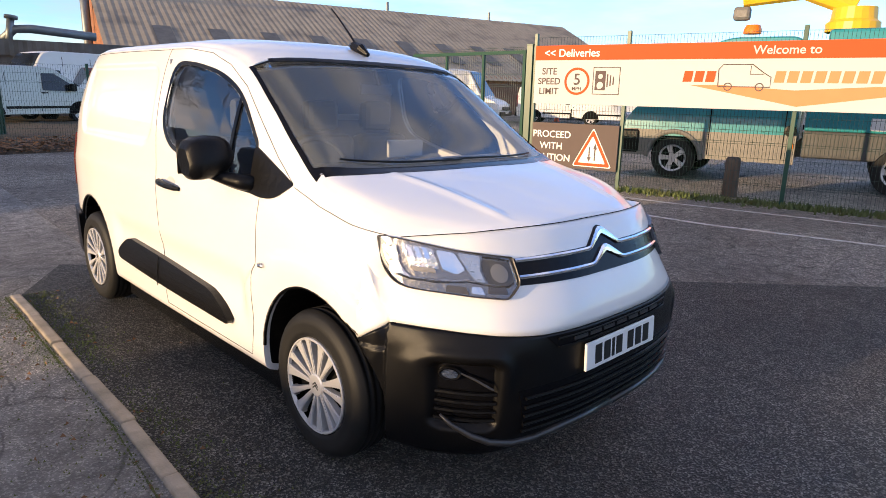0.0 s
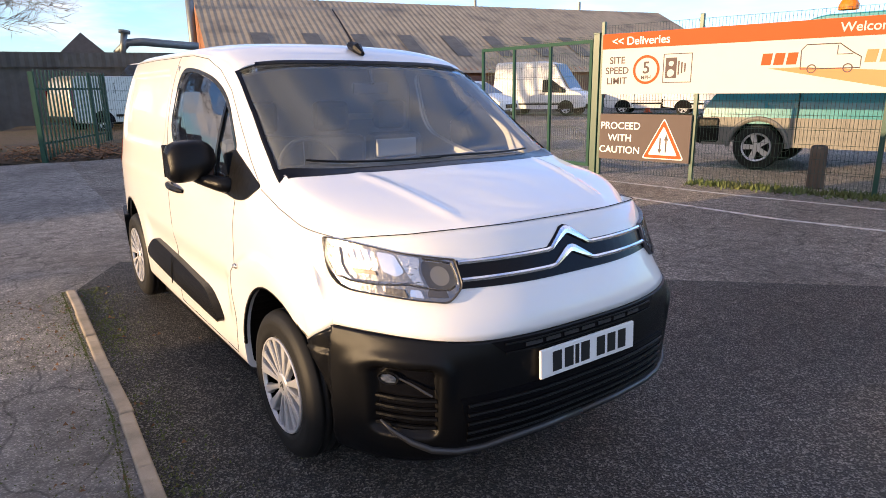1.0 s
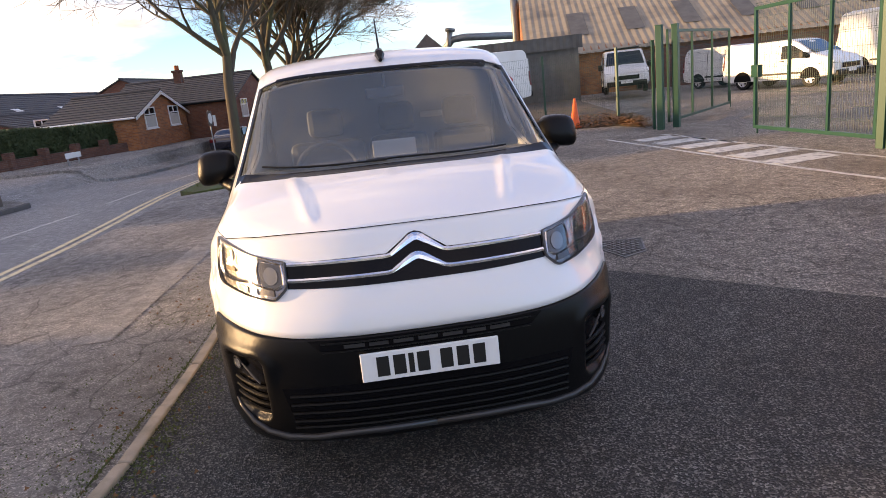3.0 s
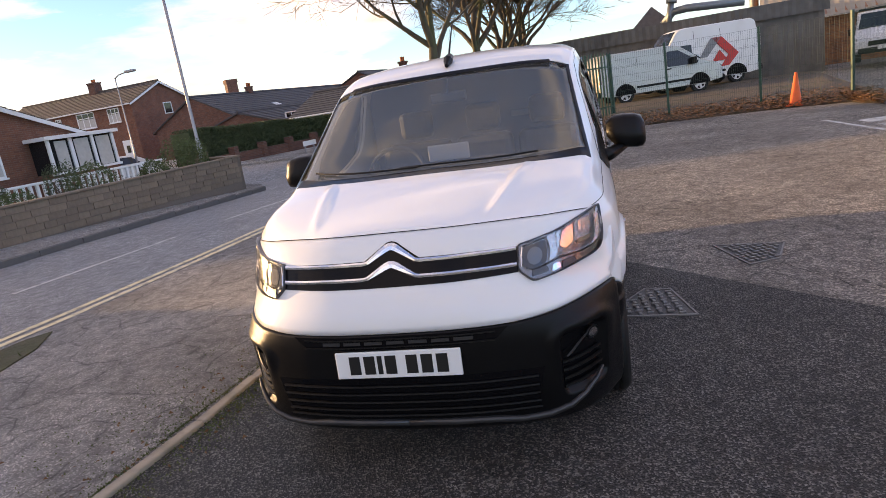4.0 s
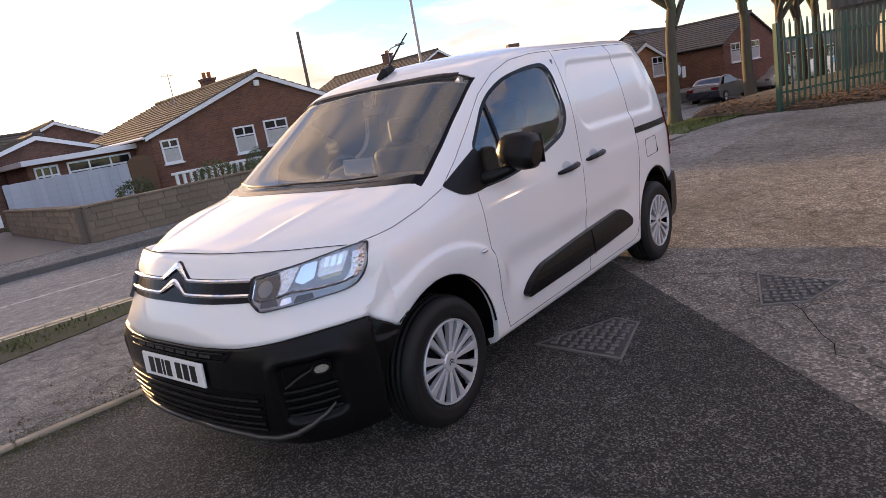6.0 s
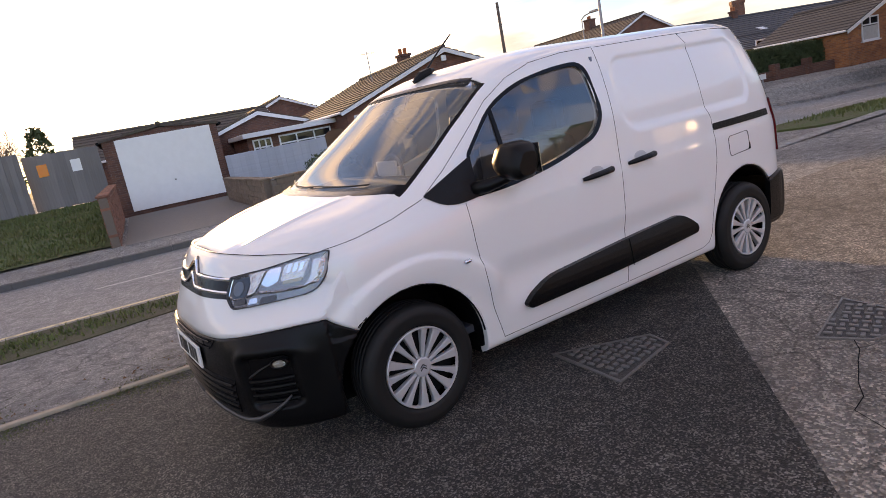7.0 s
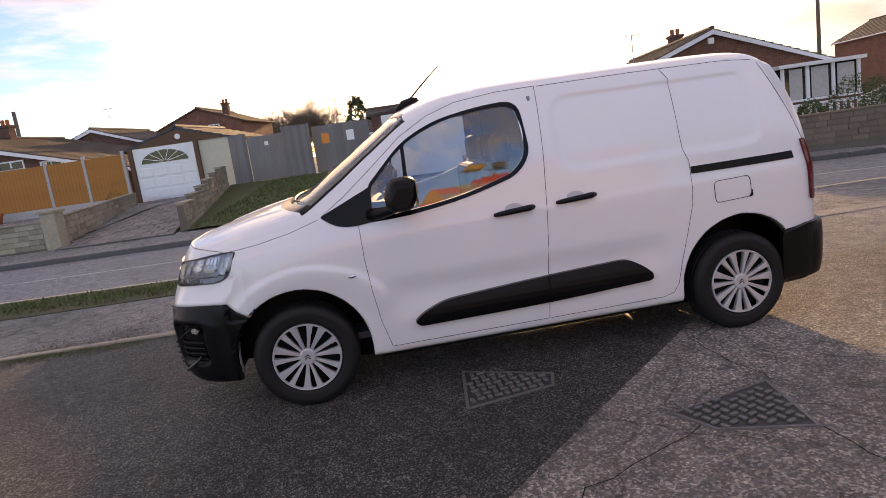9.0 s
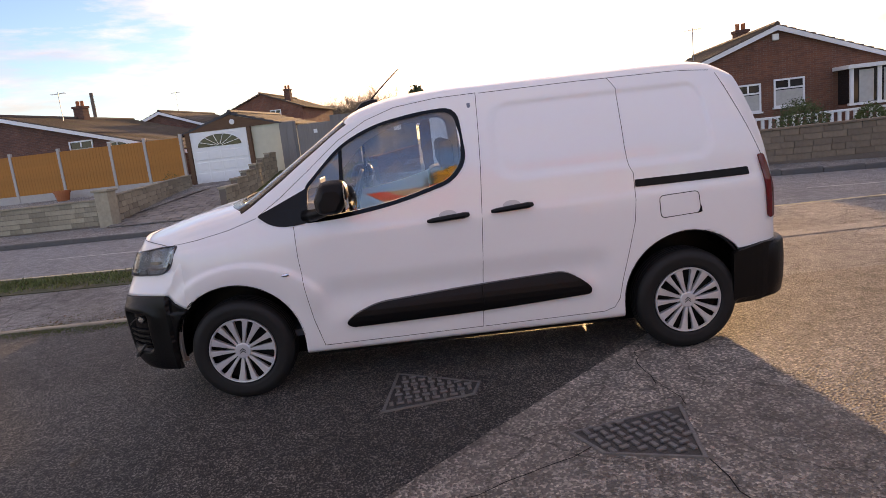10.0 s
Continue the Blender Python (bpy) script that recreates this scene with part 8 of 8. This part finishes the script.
for t in range(20):
    (a, b), (c, d) = hedge_line(t / 10), hedge_line((t + 1) / 10)
    part("wall_run", prism(bmesh.new(), [(a, b - .5), (c, d - .5), (c, d - .28), (a, b - .28)], -.3, .45), M_BRICKBROWN, hw)
    if t % 3 == 0:
        part("pier", boxes((a - .16, a + .16, b - .6, b - .24, -.3, .75), bevel=.01), M_BRICKBROWN, hw)
ns = thing("street_nameplate", street(25.4, 13.35, 0), "small white street nameplate on two posts", "sign")
part("plate", boxes((-.55, .55, -.02, 0, .30, .52), bevel=.004), M_WHITE, ns)
part("leg", boxes((-.4, -.35, 0, .05, -.3, .5)), M_STEEL, ns)
part("leg", boxes((.35, .40, 0, .05, -.3, .5)), M_STEEL, ns)

# roofs beyond the hedge
for s0, s1, n0, n1, ev, rd, ax, wl_ in ((38.5, 62, 27, 35, 2.3, 4.3, 's', M_BRICKBROWN), (33.5, 45, 20.5, 26, 1.7, 2.5, 's', M_BRICKBROWN), (32.2, 38.6, 13.8, 18.5, 1.75, 2.95, 'n', M_BRICKORANGE), (38.8, 47, 10.8, 19, 2.2, 3.75, 'n', M_BRICKRED), (56, 78, 22, 30, 3.2, 5.0, 's', M_BRICKRED)):
    h = gable_house("house", s0, s1, n0, n1, ev, rd, -.3, wl_, M_SLATE, "dark-roofed brick house beyond the hedge", axis=ax, verge_white=s0 == 32.2)
    if s0 in (38.5, 38.8):
        chimney(h, s0 + (s1 - s0) * .3, (n0 + n1) / 2, rd - .3, rd + .5, .45)
    k = int((s1 - s0) / 3)
    for i in range(k):
        s = s0 + 1 + i * 3
        casement(h, s, s + 1.3, 1.0, 2.1, n0, True, 1)
for s0, n0, w in ((45, 27.6, .8), (50.5, 27.6, .7)):
    sk = thing("skylight", street(s0, n0 + 1, 3.05) @ pose(0, 0, 0, 23, 0, 0), "small roof window in the slates", "roof window", "roof windows")
    part("pane", boxes((0, w, -.35, .35, 0, .08), bevel=.01), M_UPVC, sk)

# bungalow behind the orange fence, and houses behind it
bb = gable_house("bungalow", -28.6, -10.7, 22.0, 33.0, 2.22, 4.62, 0, M_BRICKBROWN, M_TILE, "brown brick bungalow with white soffits behind the orange fence", over=.4)
for s0, s1, z1 in ((-16.3, -15.1, 3.1), (-14.4, -13.4, 2.9)):
    casement(bb, s0, s1, 2.2, z1, 22.0, False, 1)
tv_aerial(bb, -18.5, 25, 4.2, 1.6)
chimney(bb, -19.5, 28, 4.3, 5.3)
h3 = gable_house("house", -22.0, -15.6, 35, 43, 3.95, 5.1, 0, M_BRICKBROWN, M_TILE, "small brick house with a white gable edge")
tv_aerial(h3, -19, 38, 5.0, 1.6)
h4 = gable_house("brick_house", -18.9, -12.2, 45, 54, 5.1, 6.4, 0, M_BRICKRED, M_TILE, "red brick house end above the garden gates", verge_white=False)
casement(h4, -14.9, -14.0, 4.15, 5.0, 45, True, 1)
chimney(h4, -13.9, 47, 5.6, 6.7, .5)
for i, (s0, s1, n0, n1, ev, rd) in enumerate(((8, 17, 44, 52, 3.0, 4.9), (-.8, 9.0, 30, 36, 2.4, 3.7), (5.2, 9.4, 26, 31, 2.5, 3.2), (-40, -27, 26, 36, 3.0, 4.8))):
    gable_house("house", s0, s1, n0, n1, ev, rd, 0, M_BRICKBROWN, M_TILE, "low brick house in the next row", axis='s' if i % 2 else 'n')

# shops and terrace down the street
for s0, s1, n0, ev, rd, wl_ in ((49, 84, 13.0, .95, 1.85, M_BRICKRED), (86, 106, 13.5, .9, 1.8, M_BRICKBROWN)):
    h = gable_house("terrace", s0, s1, n0, n0 + 8, ev, rd, -.3, wl_, M_SLATE, "brick terrace along the far side of the street", axis='s')
    for i in range(int((s1 - s0) / 3.2)):
        s = s0 + .9 + 3.2 * i
        casement(h, s, s + 1.4, -.35, .6, n0, True, 1)
        if i < 3 and s0 < 50:
            part("shop_front", boxes((s - .6, s + 2.2, n0 - .12, n0 - .01, -1.3, -.5), bevel=.02), M_UPVC, h, "white shop front")
            part("shop_glass", boxes((s - .4, s + 2.0, n0 - .14, n0 - .125, -1.15, -.6)), M_GLASS_DARK, h)
ws = thing("white_building", street(112, 2.0), "white commercial building with blue and red bands far down the street", "building")
part("wall", boxes((0, 14, -4, 8, -.3, 7)), M_WHITE, ws)
part("blue_band", boxes((-.05, 0, -3.5, 7.5, 5.2, 6.0)), material("blue_fascia", (0.03, 0.08, 0.35), 0.5), ws)
part("red_band", boxes((-.05, 0, 2.5, 7.0, 1.6, 2.8)), M_RED_PRINT, ws)

# yard: grey shed, flue and the long warehouse
def sheeted(bm, p0, p1, z0, z1, wave=.08, amp=.02):
    """A corrugated upright sheet between two plan points."""
    a, b = Vector((*p0, 0)), Vector((*p1, 0))
    L = (b - a).length
    d = (b - a) / L
    nrm = Vector((d.y, -d.x, 0))
    k = int(L / wave)
    rows = []
    for z in (z0, z1):
        rows.append([a + d * (L * i / k) + nrm * (amp if i % 2 else 0) + Vector((0, 0, z)) for i in range(k + 1)])
    vs = [[bm.verts.new(p) for p in r] for r in rows]
    for i in range(k):
        bm.faces.new((vs[0][i], vs[0][i + 1], vs[1][i + 1], vs[1][i]))
    return bm


shed = thing("shed", Matrix.Identity(4), "long low grey corrugated shed with a stained fascia", "shed")
A, B = Vector((-23.2, 24.0)), Vector((-13.1, 31.4))
dd = (B - A).normalized()
nn = Vector((-dd.y, dd.x))
b = bmesh.new()
sheeted(b, A, B, 0, 2.75, .2, .025)
sheeted(b, B, B + nn * 8, 0, 2.75, .2, .025)
sheeted(b, A + nn * 8, A, 0, 2.75, .2, .025)
part("wall", b, M_SHED, shed)
b = bmesh.new()
sheeted(b, A - dd * .2 - nn * .15, B + dd * .2 - nn * .15, 2.6, 3.2, .16, .03)
part("fascia", b, M_SHED, shed, "streaked corrugated fascia")
q = [A - dd * .2 - nn * .15, B + dd * .2 - nn * .15, B + dd * .2 + nn * 8.2, A - dd * .2 + nn * 8.2]
part("roof", prism(bmesh.new(), [tuple(p) for p in q], 3.18, 3.24), M_SHED, shed)
for f, w, z0, z1, m in ((.60, .55, 1.5, 2.2, M_NOTICE), (.75, 1.2, 1.55, 2.35, M_WHITE)):
    c = A.lerp(B, f)
    o = thing("notice_board", pose(c.x - nn.x * .06, c.y - nn.y * .06, 0, 0, 0, math.degrees(math.atan2(dd.y, dd.x))), "notice fixed to the grey shed wall", "notice", "notices")
    part("board", boxes((-w / 2, w / 2, -.03, 0, z0, z1), bevel=.005), m, o)
    for k in range(3):
        part("line", boxes((-w * .38, w * (.3 - .1 * k), -.036, -.03, z1 - .2 - .17 * k, z1 - .12 - .17 * k)), M_INK if m is M_WHITE else M_WHITE, o)
fl = thing("flue", Matrix.Identity(4), "grey galvanised flue pipe with a capped upright on the shed roof", "flue")
b = bmesh.new()
tube(b, [(-21.0, 31.0, 3.2), (-20.85, 31.2, 4.45)], .16, 10)
lathe_c = [(-20.85, 31.2, 4.40), (-20.84, 31.22, 4.55)]
tube(b, lathe_c, .28, 10)
part("upright", b, M_PIPE, fl, smooth=True)
b = bmesh.new()
tube(b, [(-21.3, 31.0, 3.4), (-20.8, 31.25, 3.95), (-20.2, 31.6, 4.0), (-18.0, 33.2, 3.8)], .20, 10)
part("duct", b, M_PIPE, fl, smooth=True)
pp = thing("stack_pipe", Matrix.Identity(4), "tall rusty pipe against the brick gable", "pipe")
b = bmesh.new()
tube(b, [(-24.2, 43.6, 0), (-24.2, 43.6, 9.5)], .28, 12)
part("pipe", b, M_PIPE, pp, smooth=True)

wh = thing("warehouse", Matrix.Identity(4), "long old warehouse with a weathered corrugated roof and brick gable", "warehouse")
G, R = Vector((-25.0, 45.5)), Vector((10.5, 68.0))
d = (R - G).normalized()
o = Vector((-d.y, d.x))
W, ZE, ZR = 11.5, 2.6, 8.1
L = (R - G).length
WM = Matrix.Translation((G.x, G.y, 0)) @ Matrix.Rotation(math.atan2(d.y, d.x), 4, 'Z')
part("wall", prism(bmesh.new(), [(-W, -.2), (W, -.2), (W, ZE), (0, ZR - .15), (-W, ZE)], .1, L - .1, 'x'), M_BRICKORANGE, wh, "orange brick walls", m=WM)
for sg in (-1, 1):
    b = bmesh.new()
    k = int(L / .22)
    rows = []
    for t in (0, .33, .66, 1):
        y, z = sg * (W + .4) * (1 - t), ZE - .2 + (ZR - ZE + .2) * t
        rows.append([(L * i / k, y, z + (.03 if i % 2 else 0)) for i in range(k + 1)])
    q = sheet(rows)
    bmesh.ops.recalc_face_normals(q, faces=q.faces[:])
    r = part("roof", q, M_CORRUGATED, wh, "weathered corrugated cement roof", m=WM)
    if sg < 0:
        for i in range(11):
            x = 3 + 3.4 * i
            y0, y1 = -(W + .4) * .80, -(W + .4) * .52
            zf = lambda y: ZE - .2 + (ZR - ZE + .2) * (1 - abs(y) / (W + .4)) + .075
            part("roof_light", sheet([[(x, y0, zf(y0)), (x + 1.1, y0, zf(y0))], [(x, y1, zf(y1)), (x + 1.1, y1, zf(y1))]]), M_SHED, r)
for x in (9, 22.5, 33):
    part("roof_vent", tube(bmesh.new(), [(x, 0, ZR - .1), (x, 0, ZR + .7)], .12, 8), M_PIPE, wh, m=WM)
sg = thing("gabled_store", Matrix.Identity(4), "grey sheeted store with a steep gable behind the shed", "store")
part("wall", prism(bmesh.new(), [(-2.2, 0), (2.2, 0), (2.2, 3.9), (0, 6.0), (-2.2, 3.9)], 0, 10, 'y'), M_SHED, sg, m=pose(-35.2, 46.6, 0, 0, 0, 38))
yw = thing("yard_wall", Matrix.Identity(4), "old dark brick wall along the back of the yard", "wall", kind="structure")
part("wall", prism(bmesh.new(), [(-13.0, 38.4), (-12.9, 38.1), (9, 52), (8.9, 52.3)], -.1, 2.2), M_BRICKBROWN, yw)

# ---- poles and street furniture ----
def lamp_post(s, n, h, label, r=.075):
    l = thing("street_lamp", street(s, n, 0), label, "street lamp", "street lamps")
    part("column", tube(bmesh.new(), [(0, 0, -.1), (0, 0, 1.3), (0, 0, 1.35), (0, 0, h)], [r, r, r * .7, r * .5], 12), M_STEEL, l, smooth=True)
    part("base", lathe(bmesh.new(), [(r * 1.15, 0), (r * 1.15, .35), (r * 1.0, .38)], 12, 'z'), M_SEAM, l)
    part("arm", tube(bmesh.new(), [(0, 0, h - .02), (0, -.3, h + .12), (0, -.9, h + .18)], .03, 6), M_STEEL, l)
    part("lantern", boxes((-.12, .12, -1.4, -.8, h + .13, h + .25), bevel=.03), M_STEEL, l)


lamp_post(16.2, 11.6, 9.2, "tall grey street lamp at the kerb by the stone wall")
lamp_post(25.4, 24, 5.0, "slim grey street lamp by the side road", .05)
lamp_post(-18, 9.0, 8.0, "tall grey street lamp on the far footway")
def pole(x, y, h, label):
    p = thing("telegraph_pole", pose(x, y, 0), label, "telegraph pole", "telegraph poles")
    part("pole", tube(bmesh.new(), [(0, 0, -.3), (0, 0, h)], [.16, .12], 10), M_POLEWOOD, p, smooth=True)
    for k in range(3):
        part("step", boxes((-.18, .18, -.02, .02, h - .3 - .35 * k, h - .27 - .35 * k)), M_STEEL, p)
pole(-52.0, -.7, 9.3, "weathered wooden telegraph pole behind the bungalow")
q = street(-26.7, 40).translation
pole(q.x, q.y, 7.5, "wooden telegraph pole among the roofs")
stack = thing("factory_chimney", pose(-113.5, 31.4, 0), "tall square brick factory chimney on the skyline", "chimney")
part("shaft", boxes((-.9, .9, -.9, .9, 0, 9.6), (-1.0, 1.0, -1.0, 1.0, 9.3, 9.9)), M_BRICKBROWN, stack)
rs = thing("road_sign", street(29.4, 9.0, -.62), "speed limit roundel on a dark plate with a white notice", "sign")
part("post", tube(bmesh.new(), [(0, 0, -.2), (0, 0, 2.2)], .03, 8), M_STEEL, rs)
part("plate", boxes((-.3, .3, -.05, -.03, 1.5, 2.16), bevel=.01), M_BROWN, rs)
part("roundel", lathe(bmesh.new(), [(.24, -.052), (.24, -.056), (.001, -.056)], 24), M_WHITE, rs, m=pose(0, 0, 1.83))
part("notice", boxes((.36, .72, -.05, -.035, 1.45, 1.95), bevel=.01), M_WHITE, rs)
